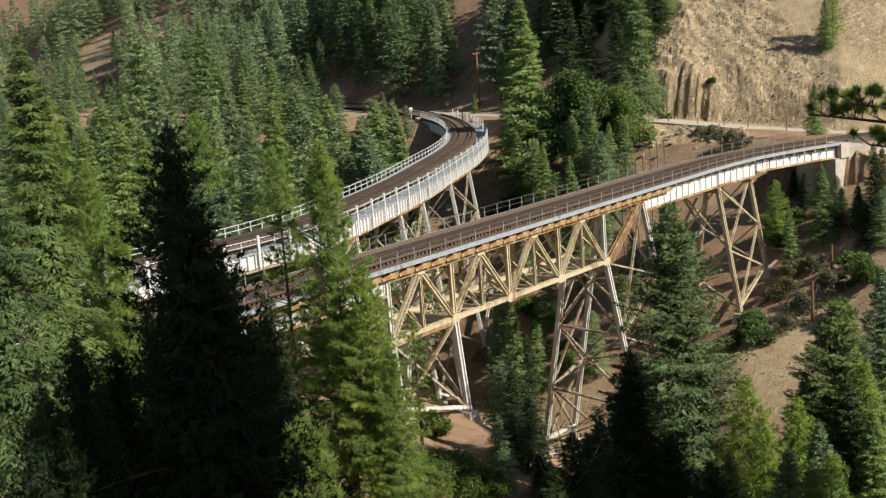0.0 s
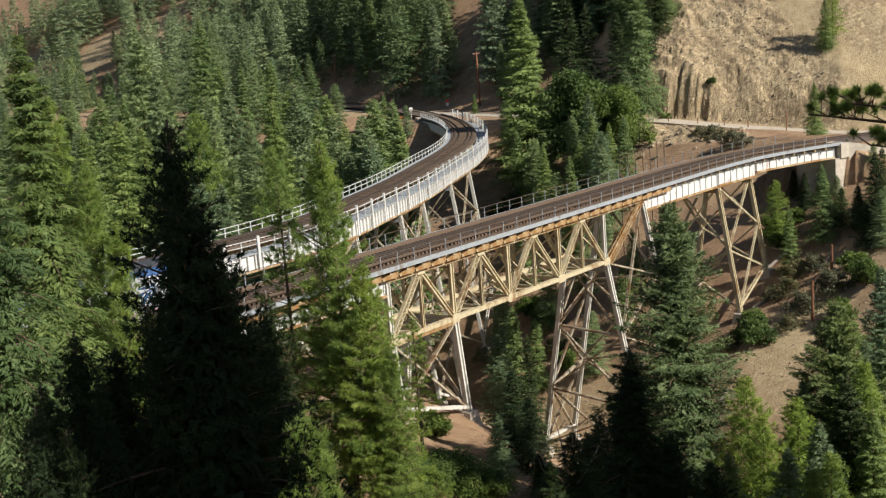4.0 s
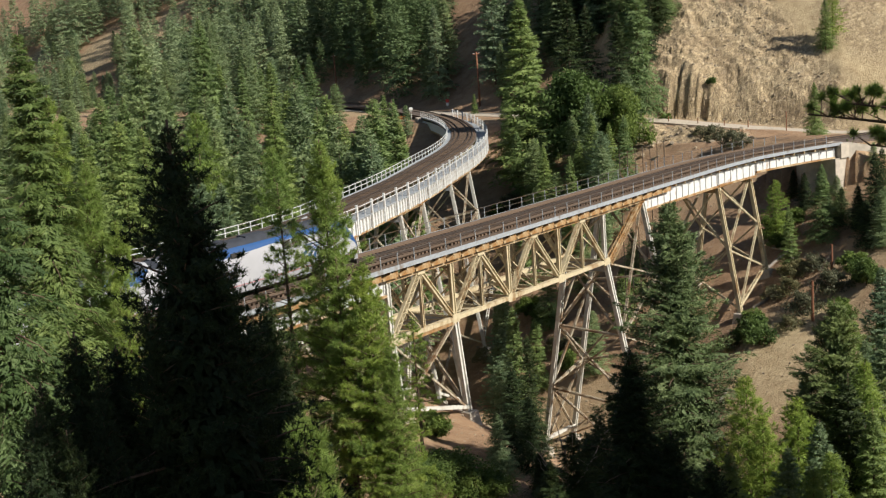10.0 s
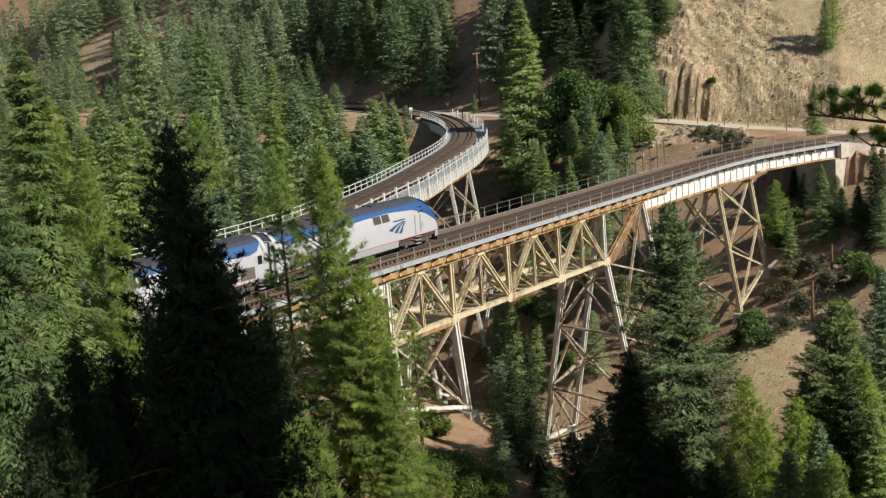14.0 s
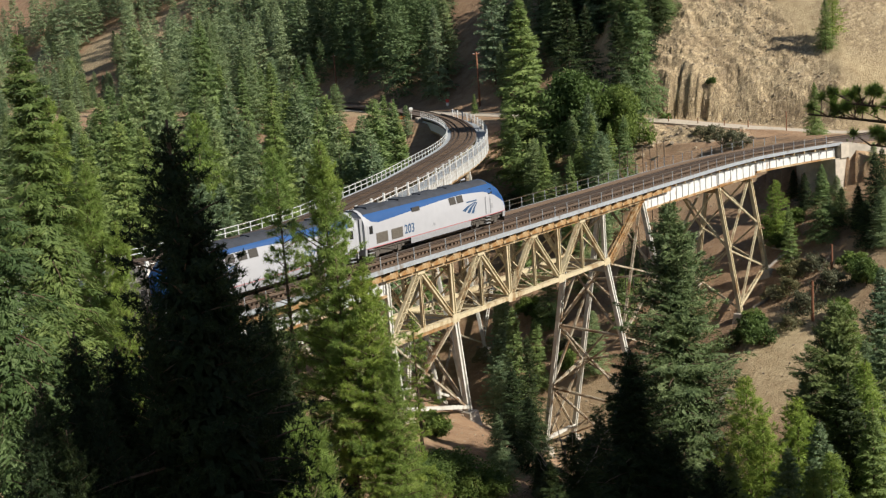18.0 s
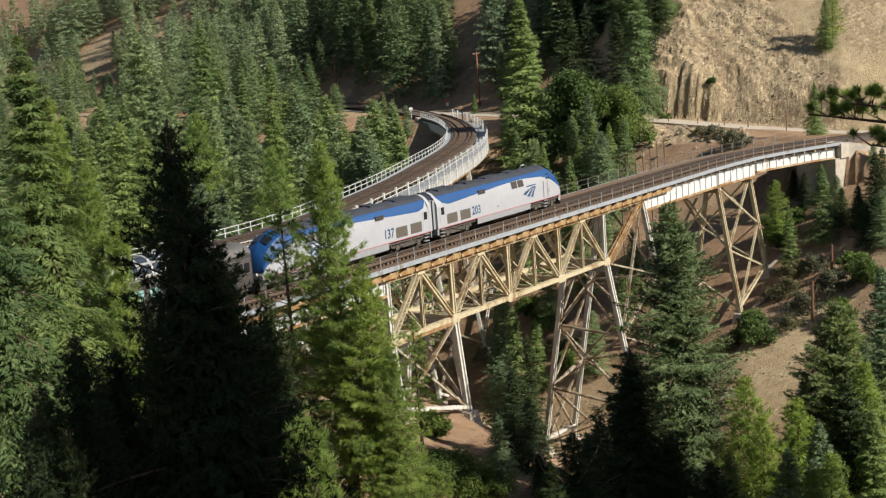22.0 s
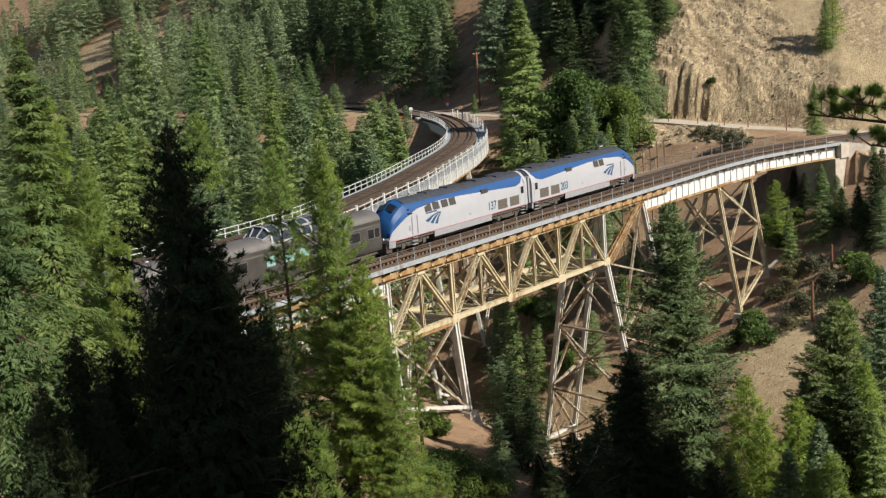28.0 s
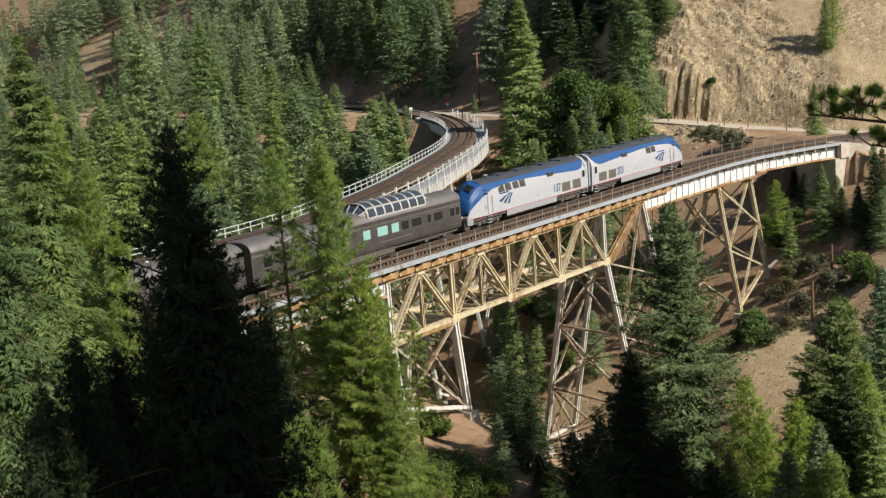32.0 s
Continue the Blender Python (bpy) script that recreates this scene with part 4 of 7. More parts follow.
def locomotive(name, number, label):
    lo = thing(name, label, "locomotive", "locomotives")
    xs = sorted(set([-10.12, -9.95] + list(np.arange(-9.8, 7.35, 0.3)) + [7.4, 7.65, 7.9, 8.3, 8.7, 9.0, 9.25, 9.4, 9.55, 9.65]))
    skins = {"stripe": Geo(), "body": Geo(), "blue_band": Geo(), "roof": Geo()}
    rows = []
    for x in xs:
        zt = float(np.interp(x, NOSE_X, NOSE_TOP))
        low = min(float(np.interp(x, BLUE_X, BLUE_Z)), zt - 0.02)
        rf = max(low + 0.005, min(3.98, zt - 0.015)) if x < 7.4 else zt - 0.01
        zs = [0.62, 1.15, 1.22] + [1.22 + (low - 1.22) * f for f in (0.35, 0.7, 1.0)] + [low + (rf - low) * f for f in (0.35, 0.7, 1.0)] + [rf + (zt - rf) * f for f in (0.45, 0.8, 1.0)]
        rows.append([(x, loco_point(x, max(z, 0.95)) if z < zt - 1e-4 else 0.0, z) for z in zs])
    kinds = ["skirt", "stripe"] + ["body"] * 3 + ["blue_band"] * 3 + ["roof"] * 3
    for i in range(len(xs) - 1):
        for j, kd in enumerate(kinds):
            if kd == "skirt" and (-10.0 < xs[i] < -4.6 or 4.0 < xs[i] < 8.9):
                continue
            if kd == "roof" and xs[i] >= 7.3:
                kd = "blue_band"
            for sg in (1, -1):
                if kd == "skirt":
                    seg = "skirt %d %d" % (0 if xs[i] < -9.9 else 1 if xs[i] < 4.05 else 2, sg)
                    skins.setdefault(seg, Geo())
                q = [(p[0], p[1] * sg, p[2]) for p in (rows[i][j], rows[i + 1][j], rows[i + 1][j + 1], rows[i][j + 1])]
                skins[seg if kd == "skirt" else kd].add(q, [(0, 1, 2, 3) if sg < 0 else (3, 2, 1, 0)])
    for e, kd in ((0, "body"), (-1, "body")):
        r = rows[e]
        g = skins[kd]
        for j in range(len(r) - 1):
            q = [(r[j][0], r[j][1], r[j][2]), (r[j][0], -r[j][1], r[j][2]), (r[j][0], -r[j + 1][1], r[j + 1][2]), (r[j][0], r[j + 1][1], r[j + 1][2])]
            g.add(q, [(0, 1, 2, 3)])
    for kd, mt in [(k, "loco_grey") for k in skins if k.startswith("skirt")] + [("body", "loco_white"), ("stripe", "loco_red"), ("blue_band", "loco_blue"), ("roof", "loco_roof")]:
        g = skins[kd]
        kd = kd.split()[0]
        me = g.mesh(kd, M[mt], False, False)
        bm = bmesh.new()
        bm.from_mesh(me)
        bmesh.ops.remove_doubles(bm, verts=bm.verts, dist=0.002)
        bmesh.ops.dissolve_degenerate(bm, edges=bm.edges, dist=0.001)
        bm.to_mesh(me)
        bm.free()
        me.shade_smooth()
        me.set_sharp_from_angle(angle=radians(25))
        part(kd, me, "", lo, {"stripe": "thin red stripe", "blue_band": "deep blue band", "roof": "dark grey roof"}.get(kd, ""))
    part("floor", Geo().box(-10.0, 8.9, -1.3, 1.35, 0.9, 1.05), "truck", lo)
    # rear end: white collar, diaphragm and door
    part("collar", Geo().loft([[(-10.1 + dx, loco_point(-9.5, max(z, 0.95)) * 1.012 * s, z + 0.012) for s, z in
         [(1, 1.2), (1, 2.2), (1, 3.1), (1, 3.45), (1, 3.85), (1, 4.18), (1, 4.35), (-1, 4.35), (-1, 4.18), (-1, 3.85), (-1, 3.45), (-1, 3.1), (-1, 2.2), (-1, 1.2)]] for dx in (-0.02, 0.32)], closed=False, cap=False), "loco_white", lo)
    part("diaphragm", Geo().box(-10.42, -10.1, -1.3, 1.3, 1.2, 3.75), "loco_grey", lo)
    for sg in (-1, 1):
        y = sg * 1.5
        def panel(nm, x0, x1, z0, z1, mt, lab="", proud=0.012, parent=lo):
            return part(nm, Geo().box(x0, x1, min(y, y + sg * proud), max(y, y + sg * proud), z0, z1), mt, parent, lab)
        panel("side_door", -9.72, -8.98, 1.3, 3.05, "loco_white", proud=0.016)
        panel("door_window", -9.55, -9.12, 2.35, 3.0, "dark_glass", proud=0.024)
        for x0 in (-8.75, -6.85):
            v = panel("grille", x0, x0 + 1.45, 1.42, 2.3, "grille", "brown louvred grille", 0.02)
            lv = Geo()
            for i in range(9):
                lv.box(x0 + 0.03, x0 + 1.42, min(y + sg * 0.02, y + sg * 0.04), max(y + sg * 0.02, y + sg * 0.04), 1.47 + i * 0.09, 1.51 + i * 0.09)
            part("louvre", lv, "grille", v)
        for x0 in (1.15, 2.2) if sg < 0 else (0.75, 1.85, 3.05, 4.15):
            g = Geo()
            g.add([(x0, y * 1.008, 2.98), (x0 + 0.9, y * 1.008, 2.98), (x0 + 0.9, sg * loco_point(0, 3.62) * 1.015, 3.62), (x0, sg * loco_point(0, 3.62) * 1.015, 3.62)], [(0, 1, 2, 3)])
            g.add([(x0, y * 0.97, 2.98), (x0 + 0.9, y * 0.97, 2.98), (x0 + 0.9, sg * loco_point(0, 3.62) * 0.97, 3.62), (x0, sg * loco_point(0, 3.62) * 0.97, 3.62)], [(3, 2, 1, 0)])
            part("air_intake", g, "intake", lo, "dark mesh intake")
        g = Geo().box(-4.0, -3.0, min(sg * 1.30, sg * 1.50), max(sg * 1.30, sg * 1.50), 3.28, 3.62)
        part("roof_grille", g, "intake", lo)
        # cab: side window, door line, grab rails, steps
        g = Geo()
        g.add([(6.75, sg * 1.506, 3.1), (7.4, sg * 1.506, 3.1), (7.38, sg * loco_point(7.3, 3.58) * 1.012, 3.58), (6.85, sg * loco_point(7.0, 3.58) * 1.012, 3.58)], [(0, 1, 2, 3)])
        part("cab_window", g, "dark_glass", lo)
        for x0 in (6.25, 6.95):
            part("grab_rail", Geo().tube([(x0, y + sg * 0.07, 1.35), (x0, y + sg * 0.07, 2.95)], [0.022, 0.022], 6), "loco_grey", lo)
        panel("cab_door", 6.3, 6.9, 1.33, 3.0, "loco_white", proud=0.014)
        panel("hatch", 7.05, 7.35, 1.75, 2.2, "loco_grey", proud=0.014)
        panel("hatch", -1.3, -1.05, 1.65, 1.85, "loco_grey", proud=0.014)
        for z in (0.45, 0.75, 1.05):
            part("step", Geo().box(6.3, 6.95, min(sg * 1.25, sg * 1.5), max(sg * 1.25, sg * 1.5), z - 0.02, z + 0.02), "loco_grey", lo)
            part("step", Geo().box(-9.7, -9.1, min(sg * 1.25, sg * 1.5), max(sg * 1.25, sg * 1.5), z - 0.02, z + 0.02), "loco_grey", lo)
        # emblem of slanted blades
        for blade in (((-1.15, 2.22), (-0.72, 2.04), (0.0, 2.46), (0.86, 2.70), (0.66, 2.74), (-0.3, 2.52)),
                      ((-0.5, 1.94), (-0.1, 1.82), (0.4, 2.34), (0.98, 2.68), (0.89, 2.71), (0.15, 2.40)),
                      ((0.12, 1.76), (0.52, 1.72), (0.72, 2.22), (1.10, 2.66), (1.02, 2.68), (0.52, 2.28))):
            o = [(4.0 + (px if sg < 0 else -px), pz) for px, pz in blade]
            g = Geo()
            g.add([(px, y + sg * 0.006, pz) for px, pz in o] + [(px, y - sg * 0.01, pz) for px, pz in o], [(0, 1, 2, 5), (2, 3, 4, 5), (11, 8, 7, 6), (11, 10, 9, 8)] + [(k, 6 + k, 6 + (k + 1) % 6, (k + 1) % 6) for k in range(6)])
            part("emblem", g, "logo_blue", lo, "dark blue slanted emblem")
        part("emblem", Geo().box(3.5, 5.0, min(y, y + sg * 0.008), max(y, y + sg * 0.008), 2.80, 2.92), "logo_blue", lo)
        writing(number, 1.08, "logo_blue", lo, -4.5, y + sg * 0.008, 1.93, sg > 0)
        part("air_tank", Geo().tube([(-3.4, sg * 1.05, 0.72), (-1.6, sg * 1.05, 0.72)], [0.24, 0.24], 12), "truck", lo)
    # windshield, lamps, plough, coupler
    for sg in (-1, 1):
        g = Geo()
        q = [(7.95, sg * 0.08, 4.12), (8.65, sg * 0.08, 3.66), (8.65, sg * 0.86, 3.50), (8.02, sg * 0.95, 3.88)]
        g.add([(a + 0.06, b, c + 0.07) for a, b, c in q] + [(a - 0.1, b * 0.97, c - 0.12) for a, b, c in q], [(0, 1, 2, 3), (7, 6, 5, 4), (0, 4, 5, 1), (1, 5, 6, 2), (2, 6, 7, 3), (3, 7, 4, 0)])
        part("windshield", g, "dark_glass", lo)
        part("headlight", Geo().tube([(9.6, sg * 0.5, 1.35), (9.74, sg * 0.5, 1.35)], [0.12, 0.12], 10), "lamp_glass", lo)
    part("pilot", Geo().loft([[(9.4, y, 1.1) for y in (-1.2, -0.4, 0.4, 1.2)] + [(9.4, y, 0.22) for y in (1.2, 0.4, -0.4, -1.2)],
                              [(9.7, y, 1.0) for y in (-0.8, -0.4, 0.4, 0.8)] + [(9.8, y, 0.2) for y in (0.9, 0.4, -0.4, -0.9)]]), "truck", lo, "black plough")
    for x0, x1 in ((9.5, 10.52), (-10.52, -10.0)):
        part("coupler", Geo().box(x0, x1, -0.14, 0.14, 0.72, 1.0), "truck", lo)
    part("fuel_tank", Geo().loft([[(x, y, z) for y, z in ((-1.3, 1.0), (-1.35, 0.6), (-0.95, 0.28), (0.95, 0.28), (1.35, 0.6), (1.3, 1.0))] for x in (-1.4, 3.6)]), "truck", lo)
    for i, (x0, x1, w, z1) in enumerate(((-8.8, -6.4, 0.7, 4.44), (-4.6, -3.4, 0.6, 4.46), (-1.6, 0.6, 0.5, 4.45), (2.0, 3.6, 0.55, 4.43))):
        part("roof_hatch", Geo().box(x0, x1, -w, w, 4.25, z1), "loco_roof", lo)
    part("horn", Geo().tube([(5.0, 0.2, 4.4), (5.0, 0.2, 4.6), (5.6, 0.2, 4.62)], [0.04, 0.05, 0.1], 8), "loco_grey", lo)
    sets = []
    for x in (-7.1, 6.6):
        truck(lo, x, (-1.4, 1.4), 1.1)
        sets += [wheelset(lo, x + a, 0.51) for a in (-1.4, 1.4)]
    return lo, sets


def car_ring(x, half=1.5, eave=3.35, top=4.12, bottom=0.85):
    pts = [(half * 0.97, bottom), (half, 1.1), (half, eave)]
    for a in (15, 32, 50, 70, 90):
        pts.append((half * math.cos(radians(a)) ** 0.8 if a < 90 else 0.0, eave + (top - eave) * math.sin(radians(a))))
    ring = pts + [(-y, z) for y, z in pts[-2::-1]]
    return [(x, y, z) for y, z in ring]


def passenger_car(name, label, dome):
    """Fluted stainless car, 25.9 m over the couplers; front towards +x."""
    ca = thing(name, label, "railway car", "passenger cars")
    L = 12.6
    xs = [-L, -L + 0.12] + list(np.linspace(-L + 1, L - 1, 9)) + [L - 0.12, L]
    sides, roof = Geo(), Geo()
    rings = [car_ring(x, 1.5 if abs(x) < L else 1.46, top=4.12 if abs(x) < L else 4.05) for x in xs]
    sides.loft([[r[i] for i in (0, 1, 2)] for r in rings], closed=False)
    sides.loft([[r[i] for i in (-3, -2, -1)] for r in rings], closed=False)
    for r in (rings[0], rings[-1]):
        sides.add(r, [tuple(range(len(r)))])
    roof.loft([r[2:-2] for r in rings], closed=False)
    body = part("body", sides, "stainless", ca, "fluted stainless sides")
    rf = part("roof", roof, "steel_roof", ca, "dull grey metal roof", True)
    for sg in (-1, 1):
        for z in (1.2, 1.3, 1.4, 1.5, 1.6, 3.05, 3.15, 3.25):
            part("flute", Geo().box(-L + 0.1, L - 0.1, min(sg * 1.5, sg * 1.512), max(sg * 1.5, sg * 1.512), z, z + 0.055), "stainless", body)
        part("letter_board", Geo().box(-L + 0.1, L - 0.1, min(sg * 1.5, sg * 1.506), max(sg * 1.5, sg * 1.506), 2.92, 3.03), "steel_roof", ca)
        for i in range(17):
            if i not in (5, 6, 11):
                part("letter_bar", Geo().box(-0.6 + i * 0.5, -0.28 + i * 0.5, min(sg * 1.506, sg * 1.511), max(sg * 1.506, sg * 1.511), 2.92, 3.02), "truck", ca)
    spots = ([(-11.0, 0.9, "dark_glass"), (-9.2, 1.3, "dark_glass"), (-7.2, 1.3, "dark_glass"), (-5.2, 1.3, "dark_glass"), (-3.0, 1.25, "dark_glass"), (0.05, 0.85, "teal_sheen_glass"), (2.0, 1.25, "teal_sheen_glass"), (3.6, 0.9, "teal_sheen_glass"),
              (4.9, 0.95, "dark_glass"), (6.4, 1.35, "dark_glass"), (8.1, 0.5, "dark_glass"), (9.35, 1.25, "dark_glass"), (11.3, 0.7, "dark_glass"), (12.05, 0.55, "dark_glass")]
             if dome else [(-11.2 + 1.95 * i, 1.25, "teal_sheen_glass" if i in (4, 9, 10) else "dark_glass") for i in range(12)])
    for x, w, mt in spots:
        for sg in (-1, 1):
            f = part("window_frame", Geo().box(x - w / 2 - 0.06, x + w / 2 + 0.06, min(sg * 1.5, sg * 1.515), max(sg * 1.5, sg * 1.515), 1.92, 2.78), "steel_roof", ca)
            part("pane", Geo().box(x - w / 2, x + w / 2, min(sg * 1.51, sg * 1.522), max(sg * 1.51, sg * 1.522), 1.98, 2.72), mt, f)
    for sg in (-1, 1):
        part("vent_slot", Geo().box(1.6, 5.6, min(sg * 1.5, sg * 1.516), max(sg * 1.5, sg * 1.516), 1.36, 1.5), "truck", ca)
        part("end_door", Geo().box(sg * L - 0.02, sg * L + 0.25, -0.5, 0.5, 0.95, 3.2), "truck", ca)
    part("underframe", Geo().box(-L + 0.4, L - 0.4, -1.25, 1.25, 0.55, 0.95).box(-3.5, 3.5, -1.35, 1.35, 0.3, 0.9), "truck", ca)
    for x0, x1 in ((L, 12.95), (-12.95, -L)):
        part("coupler", Geo().box(x0, x1, -0.14, 0.14, 0.72, 1.0), "truck", ca)
    if dome:
        # glazed dome: frame hoops, panes on the flanks and over the top, raked ends
        x0, x1 = 0.5, 7.9
        prof = [(1.38, 3.62), (1.34, 4.02), (1.16, 4.42), (0.78, 4.70), (0.36, 4.80), (0.0, 4.82)]
        prof = prof + [(-y, z) for y, z in prof[-2::-1]]
        n = 7
        dm = part("dome", Geo().box(x0, x1, -1.42, 1.42, 3.5, 3.68), "stainless", ca, "glazed observation dome base")
        for i in range(n + 1):
            x = x0 + (x1 - x0) * i / n
            hoop = Geo().loft([[(x + dx, y * k, 3.6 + (z - 3.6) * k) for y, z in prof] for dx, k in ((-0.09, 1.0), (-0.09, 1.03), (0.09, 1.03), (0.09, 1.0))], closed=False)
            part("hoop", hoop, "dome_frame", dm)
            if i < n:
                xa, xb = x + 0.07, x + (x1 - x0) / n - 0.07
                for j in range(len(prof) - 1):
                    if j in (2, 3, 6, 7):
                        mt = "dome_glass"
                    elif j in (4, 5):
                        mt = "steel_roof"
                    else:
                        mt = "dome_glass"
                    (ya, za), (yb, zb) = prof[j], prof[j + 1]
                    g = Geo().add([(xa, ya, za), (xb, ya, za), (xb, yb, zb), (xa, yb, zb)], [(0, 1, 2, 3)])
                    g.add([(xa, ya * 0.95, za - 0.04), (xb, ya * 0.95, za - 0.04), (xb, yb * 0.95, zb - 0.04), (xa, yb * 0.95, zb - 0.04)], [(3, 2, 1, 0)])
                    part("pane", g, mt, dm)
        for (_ya, _za) in (prof[0], prof[2], prof[-3], prof[-1]):
            part("sill_rail", Geo().beam((x0, _ya * 1.02, _za), (x1, _ya * 1.02, _za), 0.09, 0.14), "dome_frame", dm)
        for sg, x in ((-1, x0), (1, x1)):
            # raked end: three panes framed in steel
            xe = x + sg * 0.7
            base = [(xe, 1.05, 3.98), (xe, 0.35, 4.1), (xe, -0.35, 4.1), (xe, -1.05, 3.98)]
            high = [(x, 1.25, 4.3), (x, 0.5, 4.78), (x, -0.5, 4.78), (x, -1.25, 4.3)]
            for j in range(3):
                q = [base[j], base[j + 1], high[j + 1], high[j]]
                part("pane", Geo().add(q + [(a, b, c - 0.08) for a, b, c in q], [(0, 1, 2, 3), (7, 6, 5, 4)]), "dome_glass", dm)
            fr = Geo()
            for j in range(4):
                fr.beam(base[j], high[j], 0.1, 0.08)
            for j in range(3):
                fr.beam(base[j], base[j + 1], 0.1, 0.1)
            part("frame", fr, "dome_frame", dm)
            cheek = Geo()
            for s2 in (-1, 1):
                cheek.add([(x, s2 * 1.38, 3.6), (xe, s2 * 1.05, 3.9), (x, s2 * 1.25, 4.3)], [(0, 1, 2)])
            part("cheek", cheek, "stainless", dm)
    sets = []
    for x in (-9.1, 9.1):
        truck(ca, x, (-1.25, 1.25), 1.1)
        sets += [wheelset(ca, x + a, 0.46) for a in (-1.25, 1.25)]
    return ca, sets


TRAIN = []
TRAIN.append((*locomotive("locomotive", "203", "leading white and blue diesel locomotive numbered 203"), 10.52, 0, 0.51))
TRAIN.append((*locomotive("locomotive", "137", "white and blue diesel locomotive numbered 137, running backwards"), -10.52, 180, 0.51))
TRAIN.append((*passenger_car("dome_car", "stainless steel passenger car with a glazed dome", True), -21.04 - 12.95, 0, 0.46))
TRAIN.append((*passenger_car("coach", "plain stainless steel passenger coach with dark windows", False), -21.04 - 3 * 12.95, 0, 0.46))
TRAIN.append((*passenger_car("coach", "plain stainless steel passenger coach with dark windows", False), -21.04 - 5 * 12.95, 0, 0.46))

# the coupling between the locomotives, metres along the bridge, second by second
RUN_T = [0, 4, 8, 11, 14, 17, 20, 23, 26, 29, 32]
RUN_S = [-81.4, -71.0, -60.2, -52.4, -44.6, -37.0, -29.85, -22.85, -15.65, -8.2, 0.0]


def run_at(t):
    return float(curve_run(t))


def curve_run(t):
    """Smooth run between the fixes (cubic through neighbours)."""
    i = max(0, min(len(RUN_T) - 2, int(np.searchsorted(RUN_T, t, side="right")) - 1))
    t0, t1, p0, p1 = RUN_T[i], RUN_T[i + 1], RUN_S[i], RUN_S[i + 1]
    sl = np.gradient(np.array(RUN_S), np.array(RUN_T))
    m0, m1 = sl[i] * (t1 - t0), sl[i + 1] * (t1 - t0)
    u = (t - t0) / (t1 - t0)
    return (2 * u ** 3 - 3 * u * u + 1) * p0 + (u ** 3 - 2 * u * u + u) * m0 + (3 * u * u - 2 * u ** 3) * p1 + (u ** 3 - u * u) * m1


def motions():
    """The train rolls along the straight bridge; its wheels turn with it."""
    for ob, sets, ahead, turn, r in TRAIN:
        walk(ob, [(t, TRACK @ pose(run_at(t) + ahead, 0, 0, 0, 0, turn)) for t in range(0, 33)])
        way = -1 if turn else 1
        for ws in sets:
            x, y, z = ws.location
            rows = []
            for k in range(0, 161):
                t = k * 0.2
                rows.append((t, Matrix.Translation((x, y, z)) @ Matrix.Rotation(way * (run_at(t) - run_at(0)) / r, 4, "Y")))
            walk(ws, rows)


# ---------------------------------------------------------------- trees
def mesh_arrays(name, V, F, mat, smooth=False, tone=None):
    """A mesh from arrays of vertices and of quads or triangles; tone: place on the dark-to-tip colour ramp, point by
    point.
    """
    k = F.shape[1]
    me = bpy.data.meshes.new(name)
    me.vertices.add(len(V))
    me.vertices.foreach_set("co", V.astype(np.float32).ravel())
    me.loops.add(F.size)
    me.loops.foreach_set("vertex_index", F.astype(np.int32).ravel())
    me.polygons.add(len(F))
    me.polygons.foreach_set("loop_start", np.arange(0, F.size, k, dtype=np.int32))
    me.update(calc_edges=True)
    if smooth:
        me.shade_smooth()
    me.attributes.new("tone", "FLOAT", "POINT").data.foreach_set("value", (np.full(len(V), 0.5) if tone is None else tone).astype(np.float32))
    me.materials.append(M[mat])
    return me


def unit(v):
    return v / np.maximum(np.linalg.norm(v, axis=-1, keepdims=True), 1e-6)


def blades(rng, p, d, ln, wd, face, wobble=0.45):
    """Pointed blades from points p along d, their flat side turned towards face."""
    n = len(p)
    e = unit(np.cross(d, face + wobble * rng.normal(size=(n, 3))))
    ln, wd = ln.reshape(-1, 1), wd.reshape(-1, 1)
    q = np.stack([p - e * wd, p + d * ln, p + e * wd], 1)
    return q.reshape(-1, 3), np.arange(3 * n).reshape(n, 3)


